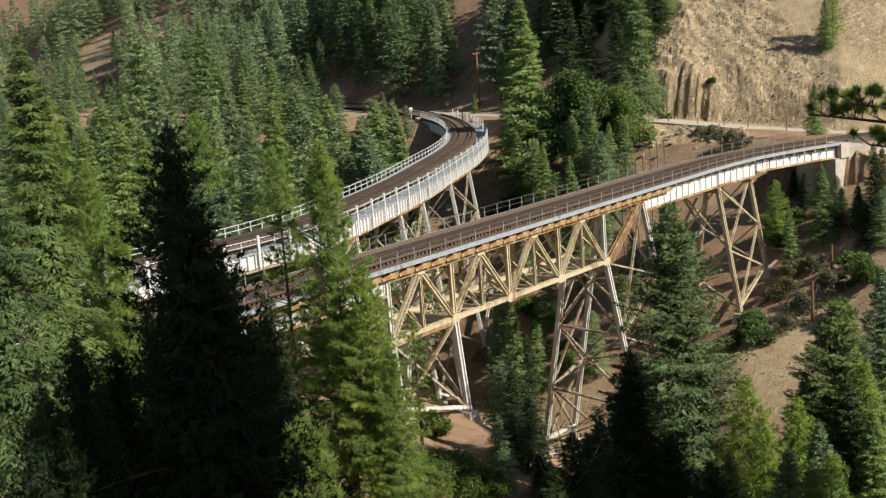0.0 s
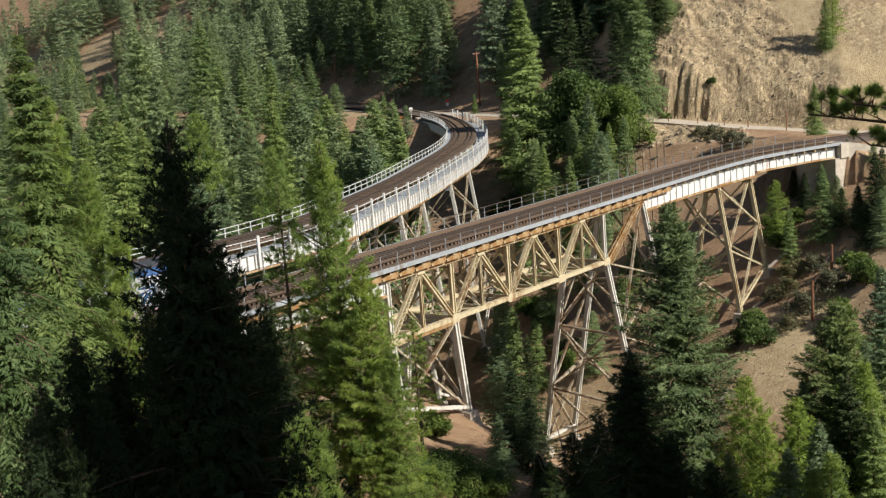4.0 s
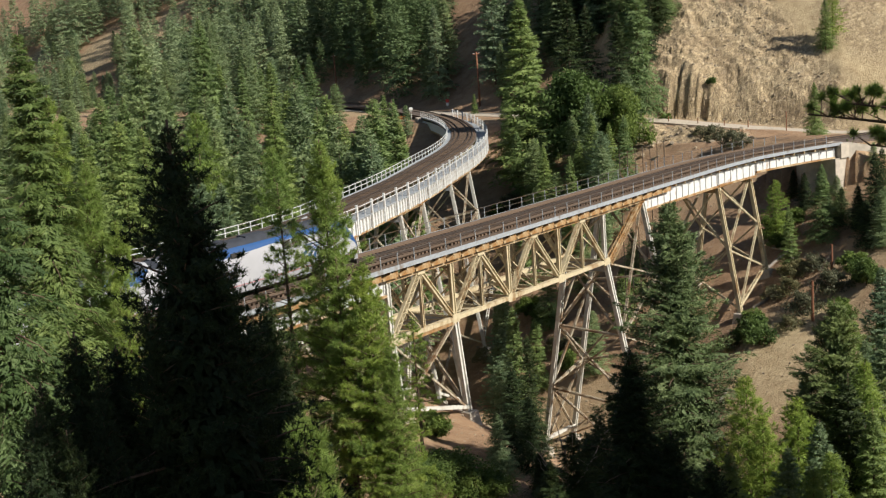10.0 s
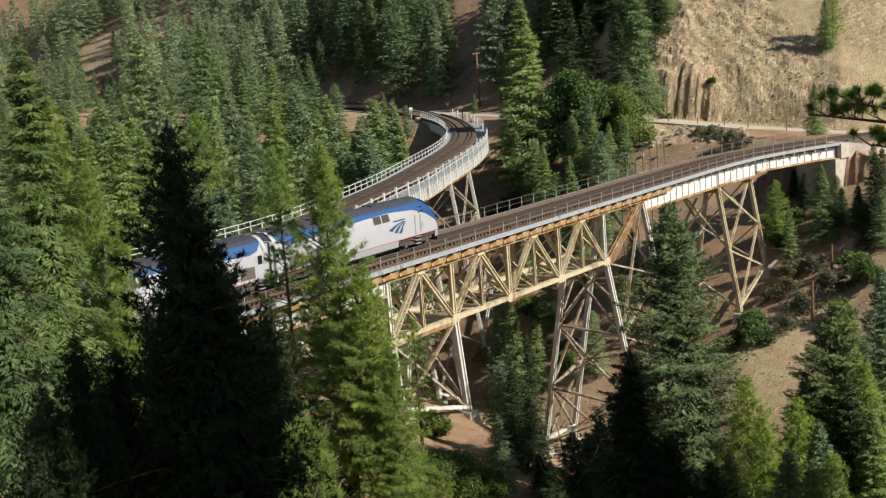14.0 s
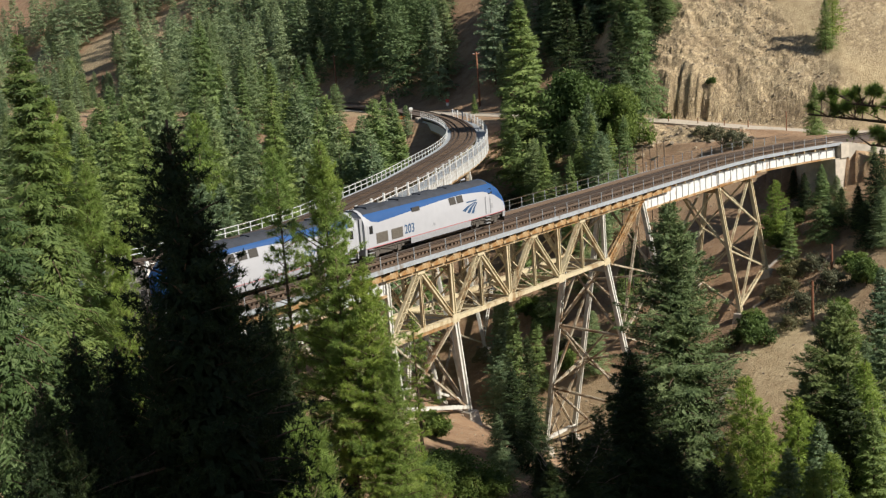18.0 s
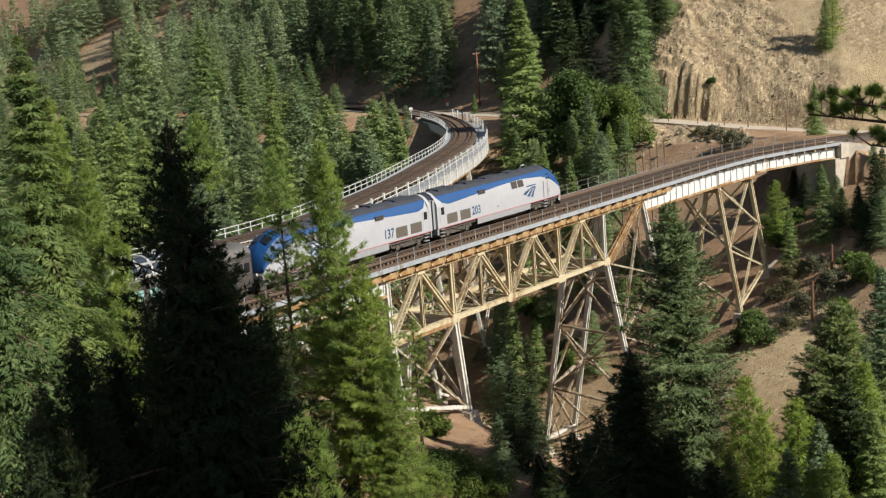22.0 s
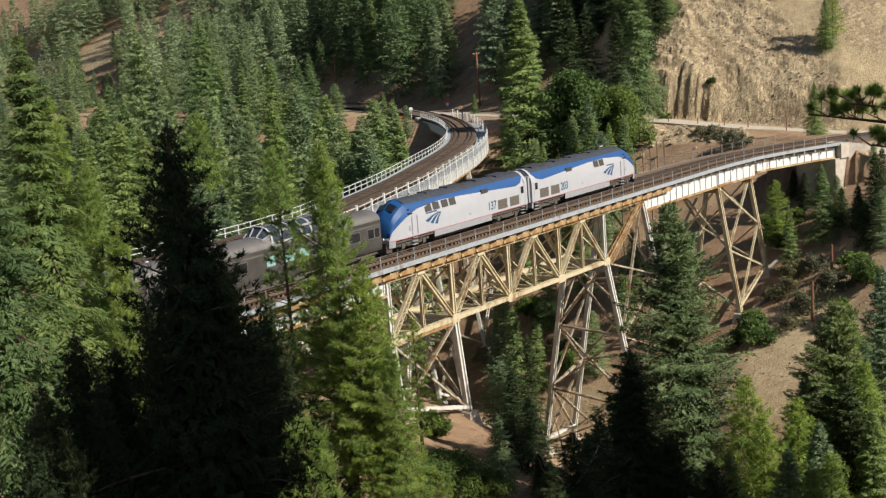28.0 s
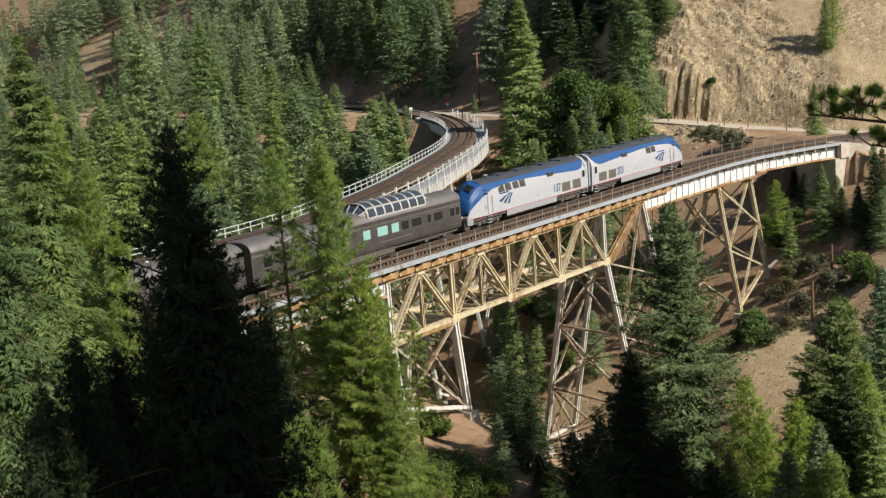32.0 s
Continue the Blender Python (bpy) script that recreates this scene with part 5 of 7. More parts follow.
def conifer_arrays(seed, h, radius, levels, per, twigs, tufts, size, droop=0.35, lift=0.25, low=0.06, power=0.9, ragged=0.22, narrow=0.55, hollow=0.15, slim=0.16, puff=1, core=0, wild=0.7, inner=0.4, lean=0.0, gap=0.06, loose=0.3, limb=0, jitter=0.5, round_top=0.0):
    """Wood and needle arrays of a conifer of height h: limbs in loose whorls, each a drooping fan of side twigs set with needle sprays.
    puff: needles in one round burst at a twig's end, as on pines; limb: every how manieth limb gets wood."""
    rng = np.random.default_rng(seed)
    n = levels * per
    lev = np.repeat(np.arange(levels), per)
    f = np.clip((lev + 0.5 + jitter * rng.normal(size=n)) / levels, 0.005, 0.995)
    u = low + (0.985 - low) * (1 - (1 - f) ** 1.3)
    az = 2.4 * lev + np.tile(np.arange(per), levels) * 2 * np.pi / per + rng.normal(size=n) * 0.9 / per * 2
    lop = 1 + wild * (0.20 * np.sin(az * 2 + seed) + 0.20 * np.sin(u * 19 + seed * 2.1 + az) + 0.16 * np.sin(az * 3 - u * 31 + seed) + 0.12 * rng.normal(size=n))
    tall = np.clip((1 - u) / (1 - low), 0, 1)
    swell = tall ** power * (1 - round_top) + round_top * np.sqrt(np.clip(tall * (2 - tall), 0, 1)) * np.clip(1.25 - 0.55 * tall, 0, 1)
    L = radius * swell * np.clip(lop, 0.25, 1.7) * (1 - ragged + 2 * ragged * rng.random(n)) + 0.35 * size * np.minimum(1, tall * 6)
    L = L * np.where(rng.random(n) < gap, 0.25, 1.0)
    base = np.stack([lean * h * u ** 1.5, 0 * u, u * h], -1)
    out = np.stack([np.cos(az), np.sin(az), 0 * az], -1)
    side = np.stack([-np.sin(az), np.cos(az), 0 * az], -1)
    up = lift * (0.6 + 0.8 * rng.random(n)) + 0.55 * (1 - tall) ** 2
    dr = droop * (0.5 + rng.random(n)) * (0.4 + 0.8 * tall)
    count = np.maximum(3, (tufts * (0.18 + 1.1 * tall) * np.clip(L / (radius * tall + 0.3), 0.2, 1.4)).astype(int))
    bi = np.repeat(np.arange(n), count)
    m = len(bi)
    k = rng.integers(0, twigs, m)
    t = hollow + (1.0 - hollow) * ((k + 0.5) / twigs) ** 0.8
    sg = np.where((k + bi) % 2 == 0, 1.0, -1.0)
    reach = narrow * np.clip(1.12 - t, 0.1, 1)
    r = (rng.random(m) ** (0.7 if puff == 1 else 0.45)) * reach
    wy = out[bi] * 0.62 + side[bi] * (0.78 * sg)[:, None]
    Lb = L[bi]
    p = base[bi] + out[bi] * (t * Lb)[:, None] + wy * (r * Lb)[:, None]
    p[:, 2] += (up[bi] * t - dr[bi] * t * t - (0.35 * dr[bi] + 0.1) * r) * Lb
    p += rng.normal(size=p.shape) * 0.16 * size
    slope = up[bi] - 2 * dr[bi] * t
    d = wy + np.stack([0 * t, 0 * t, 0.5 * slope - 0.3 * droop], -1)
    tone = rng.random(n)[bi] * 0.6 + (rng.random((n, twigs))[bi, k]) * 0.4
    spread = loose
    if puff > 1:
        p, d, bi, tone = np.repeat(p, puff, 0), np.repeat(d, puff, 0) * 0.7 + np.array([0, 0, 0.3]), np.repeat(bi, puff), np.repeat(tone, puff)
        spread = 0.75
    d = unit(d + rng.normal(size=p.shape) * spread)
    ln = size * (0.65 + 0.7 * rng.random(len(bi))) * np.clip(0.5 + 4 * tall[bi], 0, 1)
    face = unit(out[bi] * (0.55 + 0.5 * droop) + np.array([0, 0, 0.8]))
    V, F = blades(rng, p, d, ln, ln * slim * (0.75 + 0.5 * rng.random(len(bi))), face, 0.35 if puff == 1 else 0.6)
    tone = np.repeat(tone, 3)
    if core:
        # inner sprays that hang close to the trunk and close the crown
        cu = low + (0.95 - low) * rng.random(core)
        ca = rng.random(core) * 2 * np.pi
        co = np.stack([np.cos(ca), np.sin(ca), 0 * ca], -1)
        ct = np.clip((1 - cu) / (1 - low), 0, 1)
        cr = radius * ct ** power * (0.08 + 0.5 * rng.random(core))
        cp = np.stack([lean * h * cu ** 1.5, 0 * cu, cu * h], -1) + co * cr[:, None]
        cd = unit(co * 0.55 + np.array([0, 0, -0.6]) + 0.3 * rng.normal(size=(core, 3)))
        cl = inner * radius * (0.10 + 0.38 * ct) * (0.7 + 0.6 * rng.random(core))
        V2, F2 = blades(rng, cp, cd, cl, cl * 0.3, unit(co + np.array([0, 0, 0.6])), 0.4)
        # inner sprays all get one tone, darker than the limbs' average
        F, V, tone = np.concatenate([F, F2 + len(V)]), np.concatenate([V, V2]), np.concatenate([tone, np.full(len(V2), 0.3)])
    g = Geo()
    rr = 0.010 * h + 0.04
    zs = [0, 0.03, 0.15, 0.4, 0.7, 1.0]
    g.tube([(lean * h * z ** 1.5, 0, z * h - (0.6 if z == 0 else 0)) for z in zs], [rr * 1.35, rr, rr * 0.86, rr * 0.62, rr * 0.34, 0.03], 9)
    if limb:
        for i in range(0, n, limb):
            pts = []
            for tt in (0, 0.35, 0.7, 0.95):
                q = base[i] + out[i] * tt * L[i]
                pts.append((q[0], q[1], q[2] + (up[i] * tt - dr[i] * tt * tt) * L[i]))
            g.tube(pts, [0.012 * L[i] + 0.015, 0.009 * L[i] + 0.012, 0.006 * L[i] + 0.008, 0.006], 4, False)
    return g, V, F, tone


TREES = {}


def tree_kind(key, seed, h, radius, levels, per, twigs, tufts, size, needles, **more):
    g, V, F, tone = conifer_arrays(seed, h, radius, levels, per, twigs, tufts, size, **more)
    TREES[key] = (g.mesh("trunk", M["bark"], True, False), mesh_arrays("crown", V, F, needles, tone=tone), h, V, F, tone)


def broadleaf_kind(key, seed, h, radius, leaves, size, mat, stems=3, clumps=26, squat=0.75):
    rng = np.random.default_rng(seed)
    g = Geo()
    cs = []
    for i in range(clumps):
        a, e = rng.random() * 2 * np.pi, rng.random()
        r = radius * (0.2 + 0.85 * rng.random()) * (1 - 0.6 * e * e)
        cs.append((math.cos(a) * r, math.sin(a) * r, h * (0.25 + 0.68 * e)))
    cs = np.array(cs)
    for i in range(stems):
        a = i * 2.2 + seed
        g.tube([(0.1 * math.cos(a), 0.1 * math.sin(a), -0.5), (0.3 * math.cos(a), 0.3 * math.sin(a), h * 0.3), (radius * 0.3 * math.cos(a), radius * 0.3 * math.sin(a), h * 0.75)],
               [0.022 * h + 0.02, 0.016 * h + 0.02, 0.03], 7)
    for c in cs[:14]:
        g.tube([(0.1 * c[0], 0.1 * c[1], h * 0.22), (0.6 * c[0], 0.6 * c[1], (h * 0.22 + c[2]) / 2), tuple(c)], [0.012 * h + 0.01, 0.008 * h + 0.01, 0.015], 5, False)
    pick = rng.integers(0, clumps, leaves)
    v = unit(rng.normal(size=(leaves, 3)))
    rad = radius * 0.30 * (0.45 + 0.95 * rng.random(clumps))
    p = cs[pick] + v * (rad[pick] * (0.35 + 0.85 * rng.random(leaves) ** 0.8))[:, None] * np.array([1, 1, squat])
    d = unit(v * 0.5 + rng.normal(size=v.shape) * 0.8 + np.array([0, 0, -0.1]))
    ln = size * (0.6 + 0.8 * rng.random(leaves))
    V, F = blades(rng, p, d, ln, ln * 0.34, v * 0.7 + np.array([0, 0, 0.5]))
    tone = np.repeat(rng.random(clumps)[pick], 3)
    TREES[key] = (g.mesh("trunk", M["bark"], True, False), mesh_arrays("crown", V, F, mat, tone=tone), h, V, F, tone)


# near trees with fine sprays
tree_kind("old_fir", 3, 30, 4.4, 58, 9, 22, 190, 0.30, "old_needle", droop=0.85, lift=0.15, low=0.05, narrow=0.6, ragged=0.3, slim=0.13, core=5000, inner=0.3, limb=2, gap=0.1)
# this fir's darkness is shade carried by its needle colour
tree_kind("dark_fir", 5, 18, 3.6, 46, 8, 14, 30, 0.2, "shade_needle", droop=0.3, lift=0.3, low=0.04, power=0.8, ragged=0.35, wild=0.9, slim=0.08, puff=12, hollow=0.05, core=6000, inner=0.4, limb=2, gap=0.12)
tree_kind("green_pine", 8, 27, 3.7, 46, 8, 12, 22, 0.40, "pine", droop=0.2, lift=0.45, low=0.10, power=0.75, ragged=0.4, wild=0.9, slim=0.045, puff=18, hollow=0.3, core=2500, inner=0.3, limb=1, gap=0.1)
tree_kind("slim_pine", 9, 22, 2.2, 26, 5, 9, 18, 0.34, "pine", droop=0.2, lift=0.35, low=0.30, power=0.7, ragged=0.5, wild=1.2, slim=0.05, puff=16, hollow=0.35, limb=1, gap=0.2)
tree_kind("young_pine", 12, 8, 2.3, 16, 7, 8, 22, 0.34, "pine", droop=0.05, lift=0.65, low=0.04, power=0.8, slim=0.04, puff=22, hollow=0.35, limb=1)
tree_kind("broad_fir", 15, 26, 6.4, 54, 11, 22, 250, 0.28, "broad_needle", jitter=1.1, droop=0.3, lift=0.35, low=0.03, power=0.8, ragged=0.28, narrow=0.6, wild=0.7, slim=0.13, loose=0.4, core=5000, inner=0.35, limb=2, gap=0.1)
# trees of the middle distance
tree_kind("mid_fir_a", 21, 24, 4.2, 46, 9, 14, 95, 0.36, "fir", droop=0.45, lift=0.3, power=0.95, core=1500)
tree_kind("mid_fir_b", 22, 24, 4.6, 42, 9, 14, 100, 0.36, "blue_fir", droop=0.35, lift=0.35, power=0.9, core=1500)
tree_kind("mid_pine", 23, 24, 3.8, 34, 8, 9, 13, 0.48, "pine", droop=0.2, lift=0.45, low=0.12, power=0.7, ragged=0.35, wild=0.9, slim=0.075, puff=10, hollow=0.3, core=800, gap=0.12)
tree_kind("mid_spire", 24, 24, 2.8, 46, 8, 12, 80, 0.36, "fir", droop=0.5, lift=0.2, power=0.9, core=1000)
# needles coloured dark to carry the shade of canyon and hill
tree_kind("shade_fir", 25, 24, 4.4, 40, 9, 12, 70, 0.42, "shade_needle", droop=0.4, lift=0.25, power=0.95, core=1200)
# trees further off
for _i, (_r, _pw, _mt, _dr) in enumerate(((4.1, 0.95, "fir", 0.45), (4.6, 0.85, "blue_fir", 0.3), (3.3, 0.95, "fir", 0.5), (4.4, 0.8, "blue_fir", 0.25))):
    tree_kind("back_%d" % _i, 51 + _i, 24, _r, 38, 9, 12, 72, 0.42, _mt, droop=_dr, lift=0.3, power=_pw, core=1000, round_top=0.12 * _i)
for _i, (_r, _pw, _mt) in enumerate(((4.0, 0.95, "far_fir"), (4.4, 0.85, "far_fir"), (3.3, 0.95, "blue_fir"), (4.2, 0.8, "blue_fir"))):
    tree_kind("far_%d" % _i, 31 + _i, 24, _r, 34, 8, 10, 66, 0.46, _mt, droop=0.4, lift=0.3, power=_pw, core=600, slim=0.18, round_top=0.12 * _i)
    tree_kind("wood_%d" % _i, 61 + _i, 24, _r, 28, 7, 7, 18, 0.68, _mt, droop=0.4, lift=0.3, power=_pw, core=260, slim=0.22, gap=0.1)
broadleaf_kind("oak", 41, 9, 4.4, 16000, 0.34, "leaf", clumps=44)
broadleaf_kind("bush", 43, 3.0, 2.2, 5000, 0.26, "leaf", clumps=26)
broadleaf_kind("dry_bush", 44, 2.4, 2.1, 2600, 0.22, "dry_leaf", clumps=24)
broadleaf_kind("near_bush", 45, 4.5, 3.4, 15000, 0.22, "leaf", clumps=40)

LABELS = {
    "old_fir": "tall fir with drooping grey-green sprays on the near slope", "dark_fir": "tall fir on the near slope, shade coloured into its needles",
    "green_pine": "tall sunlit yellow-green pine with open crown", "slim_pine": "slender pine with bare lower trunk", "young_pine": "young bright green pine on the near slope",
    "broad_fir": "broad dense fir beside the bridge tower", "mid_fir_a": "green conical fir in the canyon", "mid_fir_b": "grey-green fir in the canyon",
    "mid_pine": "sunlit green pine in the canyon", "mid_spire": "narrow dark spire-shaped fir", "back_0": "green fir among the canyon woods", "back_1": "grey-green fir among the canyon woods", "back_2": "narrow fir among the canyon woods", "back_3": "spreading grey-green fir among the canyon woods", "shade_fir": "fir at the bottom of the canyon, shade coloured into its needles", "oak": "round-crowned broadleaf tree on the slope",
    "bush": "bright green leafy bush on bare soil", "dry_bush": "dull olive-brown shrub on dry soil", "near_bush": "leafy green shrub on the near slope"}


def tree(key, x, y, top, sink=0.3, turn=None, wide=1.0, height=None):
    """A tree whose tip is at height top; its foot is on the ground."""
    trunk, crown, h = TREES[key][:3]
    foot = ground_z(x, y) - sink
    tall = height if height else max(1.0, top - foot)
    ob = thing("pine_tree" if "pine" in key else "oak_tree" if key == "oak" else "bush" if "bush" in key else "fir_tree", LABELS.get(key, "dark green fir on the far hillside"),
               "bush" if "bush" in key else "tree", "canyon trees" if "bush" not in key else "canyon bushes")
    a = random.random() * 6.28 if turn is None else turn
    k = tall / h
    kw = k ** 0.75 * wide
    ob.matrix_world = Matrix.LocRotScale((x, y, foot), Euler((0, 0, a)), (kw, kw, k))
    part("trunk", trunk, "", ob)
    part("crown", crown, "", ob)
    return ob


B_LINE = B_TRACK


def clear_of_tracks(x, y, gap):
    p = np.array((x, y)) - P0
    s, w = p @ U, p @ N
    if abs(w) < gap and -90 < s < 90:
        return False
    return np.min(np.hypot(B_LINE[:, 0] - x, B_LINE[:, 1] - y)) > gap


def scatter(seed, n, x0, x1, y0, y1, keep, gap):
    """Spots at least gap apart where keep(x, y) holds."""
    rng = np.random.default_rng(seed)
    spots = []
    for _ in range(n * 12):
        x, y = x0 + (x1 - x0) * rng.random(), y0 + (y1 - y0) * rng.random()
        if keep(x, y) and all((x - a) ** 2 + (y - b) ** 2 > gap * gap for a, b in spots):
            spots.append((x, y))
            if len(spots) == n:
                break
    return spots


def woods(name, label, spots, seed, kinds, h0, h1, needles="far_fir"):
    """Far woods: many small trees as one mesh."""
    rng = np.random.default_rng(seed)
    Vs, Fs, Ts, o = [], [], [], 0
    zs = lie(np.array([p[0] for p in spots]), np.array([p[1] for p in spots]))[0]
    for (x, y), gz in zip(spots, zs):
        _, _, h, V, F, tn = TREES[kinds[rng.integers(len(kinds))]]
        k = (h0 + (h1 - h0) * rng.random()) / h
        a = rng.random() * 6.28
        c, s = math.cos(a), math.sin(a)
        kw = k * (0.85 + 0.4 * rng.random())
        W = np.stack([(V[:, 0] * c - V[:, 1] * s) * kw + x, (V[:, 0] * s + V[:, 1] * c) * kw + y, V[:, 2] * k + gz], -1)
        Vs.append(W)
        Fs.append(F + o)
        Ts.append(np.clip(0.6 * tn + 0.5 * rng.random() - 0.05, 0, 1))
        o += len(W)
    if Vs:
        me = mesh_arrays(name, np.concatenate(Vs), np.concatenate(Fs), needles, tone=np.concatenate(Ts))
        tagged(new(name, me), label, "woods", kind="stuff")


def gully(x, y):
    """The bare strip on the hill behind the curved bridge's end."""
    return -5 - 0.02 * (y - 270) < x - 9 - 0.045 * (y - 270) < (5 if y < 288 else 26 if y < 304 else 44)

tree("old_fir", -19.5, 61.2, 20.6)
tree("old_fir", -19.2, 52.6, 18.3)
tree("green_pine", -23.6, 78.0, 16.6, wide=0.8)
tree("green_pine", -21.3, 76.0, 12.6, wide=0.75)
tree("green_pine", -19.3, 74.0, 9.1, wide=0.65)
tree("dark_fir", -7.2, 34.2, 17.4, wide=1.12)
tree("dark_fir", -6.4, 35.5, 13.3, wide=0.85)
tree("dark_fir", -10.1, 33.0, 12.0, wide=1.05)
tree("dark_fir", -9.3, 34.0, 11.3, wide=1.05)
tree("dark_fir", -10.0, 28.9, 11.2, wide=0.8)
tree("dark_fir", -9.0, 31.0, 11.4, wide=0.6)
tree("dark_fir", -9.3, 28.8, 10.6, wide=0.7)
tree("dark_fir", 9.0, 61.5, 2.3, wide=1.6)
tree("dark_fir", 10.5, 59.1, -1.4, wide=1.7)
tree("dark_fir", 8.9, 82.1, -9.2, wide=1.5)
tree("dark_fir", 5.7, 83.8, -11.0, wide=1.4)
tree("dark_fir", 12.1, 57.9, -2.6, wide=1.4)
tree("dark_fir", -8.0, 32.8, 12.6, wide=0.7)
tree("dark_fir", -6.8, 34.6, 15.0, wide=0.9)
tree("slim_pine", -2.6, 87.6, -1.4)
tree("green_pine", -7.0, 76.0, 12.8, wide=0.86)
tree("green_pine", -4.9, 73.5, 5.4, wide=0.86)
tree("green_pine", -3.6, 72.0, 0.7, wide=0.7)
tree("slim_pine", -6.5, 74.5, 7.0)
tree("slim_pine", -10.1, 78.6, 10.0)
tree("young_pine", -6.4, 50.8, 3.3, wide=0.8)
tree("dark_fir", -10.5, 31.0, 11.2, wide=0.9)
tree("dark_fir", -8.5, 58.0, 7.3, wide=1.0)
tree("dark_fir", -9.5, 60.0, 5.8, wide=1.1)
tree("broad_fir", 18.3, 98.8, 3.7)
tree("mid_pine", 21.4, 88.4, -8.1)
tree("broad_fir", 29.8, 94.2, -4.3)
tree("mid_fir_b", 38.2, 107.3, -4.9)
tree("mid_pine", 31.1, 91.4, -8.6)
tree("mid_pine", 1.4, 83.5, -12.4)
tree("young_pine", -1.7, 79.9, -10.1)
tree("mid_spire", 7.1, 136.4, -12.8)
tree("shade_fir", 8.2, 130.1, -14.5, wide=0.75)
tree("mid_fir_b", 5.2, 133.9, -15.2)
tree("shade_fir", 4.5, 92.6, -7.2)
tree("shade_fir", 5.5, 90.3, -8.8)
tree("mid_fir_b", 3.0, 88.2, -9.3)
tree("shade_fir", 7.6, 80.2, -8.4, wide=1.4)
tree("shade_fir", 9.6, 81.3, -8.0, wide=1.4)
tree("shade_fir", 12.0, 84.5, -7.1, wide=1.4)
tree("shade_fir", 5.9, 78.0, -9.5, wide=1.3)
tree("mid_fir_b", -46.5, 203.8, 21.6)
tree("mid_fir_a", -41.5, 234.5, 22.7)
tree("mid_pine", -28.3, 150.8, 10.3)
tree("mid_fir_b", -22.0, 150.6, 8.8)
tree("mid_fir_a", -20.4, 161.1, 10.5)
tree("mid_fir_b", -18.4, 171.5, 12.1)
tree("mid_fir_a", -24.9, 265.4, 13.6)
tree("back_2", -8.1, 173.0, 9.2)
tree("back_0", -5.7, 178.9, 8.2)
tree("back_0", -11.3, 176.2, 4.5)
tree("back_1", -14.6, 185.8, 6.5)
tree("mid_fir_b", -47.1, 170.7, 7.9)
tree("mid_fir_a", -44.2, 181.6, 11.6)
tree("mid_fir_b", -41.3, 192.4, 14.9)
tree("mid_fir_b", -32.4, 201.9, 11.2)
tree("back_1", -9.2, 168.3, 5.6)
tree("mid_pine", -18.9, 145.0, 6.1)
tree("mid_fir_a", 15.4, 210.1, 22.3, wide=1.3)
tree("mid_fir_a", 36.8, 222.5, 28.0, wide=0.9)
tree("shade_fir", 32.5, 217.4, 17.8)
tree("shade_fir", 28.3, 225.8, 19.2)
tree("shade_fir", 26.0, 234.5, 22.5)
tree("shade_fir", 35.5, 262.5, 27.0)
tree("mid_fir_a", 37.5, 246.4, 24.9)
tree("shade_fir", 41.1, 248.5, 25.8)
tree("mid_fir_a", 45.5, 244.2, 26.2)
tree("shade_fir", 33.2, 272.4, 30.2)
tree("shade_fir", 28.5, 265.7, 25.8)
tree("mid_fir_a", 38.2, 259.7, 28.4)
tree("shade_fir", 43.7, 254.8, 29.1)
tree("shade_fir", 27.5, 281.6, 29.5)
tree("back_0", -7.6, 250.4, 4.0)
tree("back_1", -5.2, 247.4, 2.7)
tree("back_2", -9.5, 250.8, 4.7)
tree("back_3", -19.8, 261.9, 7.2)
tree("back_0", -11.4, 254.3, 3.4)
tree("back_0", -12.9, 182.5, 5.4)
tree("back_1", -10.6, 188.7, 5.8)
tree("back_2", -7.6, 180.5, 5.4)
tree("back_0", -4.9, 178.4, 5.4)
tree("back_3", -13.2, 172.0, 3.6)
tree("back_1", -8.5, 165.9, 3.5)
tree("back_0", -16.5, 180.9, 7.9)
tree("back_2", -16.0, 191.3, 9.2)
tree("shade_fir", 44.0, 241.4, 26.6)
tree("shade_fir", 40.7, 233.7, 18.8, wide=0.9)
tree("mid_fir_a", 46.9, 246.6, 28.0, wide=0.9)
tree("shade_fir", 39.4, 248.8, 28.0)
tree("shade_fir", 41.1, 240.9, 25.4)
tree("oak", 23.6, 207.5, 8.6)
tree("oak", 29.6, 202.0, 6.3, wide=0.85)
tree("mid_fir_b", 24.4, 196.8, 5.8, wide=0.8)
tree("mid_fir_a", 24.1, 192.2, 3.1)
tree("mid_spire", 19.1, 179.1, -1.6)
tree("mid_spire", 8.9, 263.4, 2.9)
tree("mid_fir_a", 49.9, 161.5, -3.5)
tree("shade_fir", 47.6, 161.7, -4.1)
tree("mid_fir_b", 50.4, 157.2, -4.1)
tree("shade_fir", 47.6, 166.6, -4.3)
tree("shade_fir", 49.4, 152.5, -4.9)
tree("shade_fir", 50.6, 150.0, -4.3)
tree("shade_fir", 52.2, 148.4, -0.3)
tree("shade_fir", 54.4, 152.3, -0.3)
tree("mid_fir_b", 48.5, 154.9, -6.0)
tree("shade_fir", 49.9, 145.0, -5.3)
tree("mid_fir_b", 51.1, 143.6, -4.1)
tree("mid_pine", 42.3, 156.3, -4.0)
tree("mid_spire", 42.1, 149.8, -6.3)
tree("mid_fir_a", 70.1, 223.5, 17.3, wide=0.9)
tree("mid_pine", 71.9, 225.1, 19.2)
tree("mid_pine", 67.0, 240.4, 21.6)
tree("mid_fir_a", 60.0, 197.6, 4.8)
tree("mid_fir_b", 3.4, 337.5, 29.2)
tree("mid_fir_a", -7.9, 324.5, 14.1)
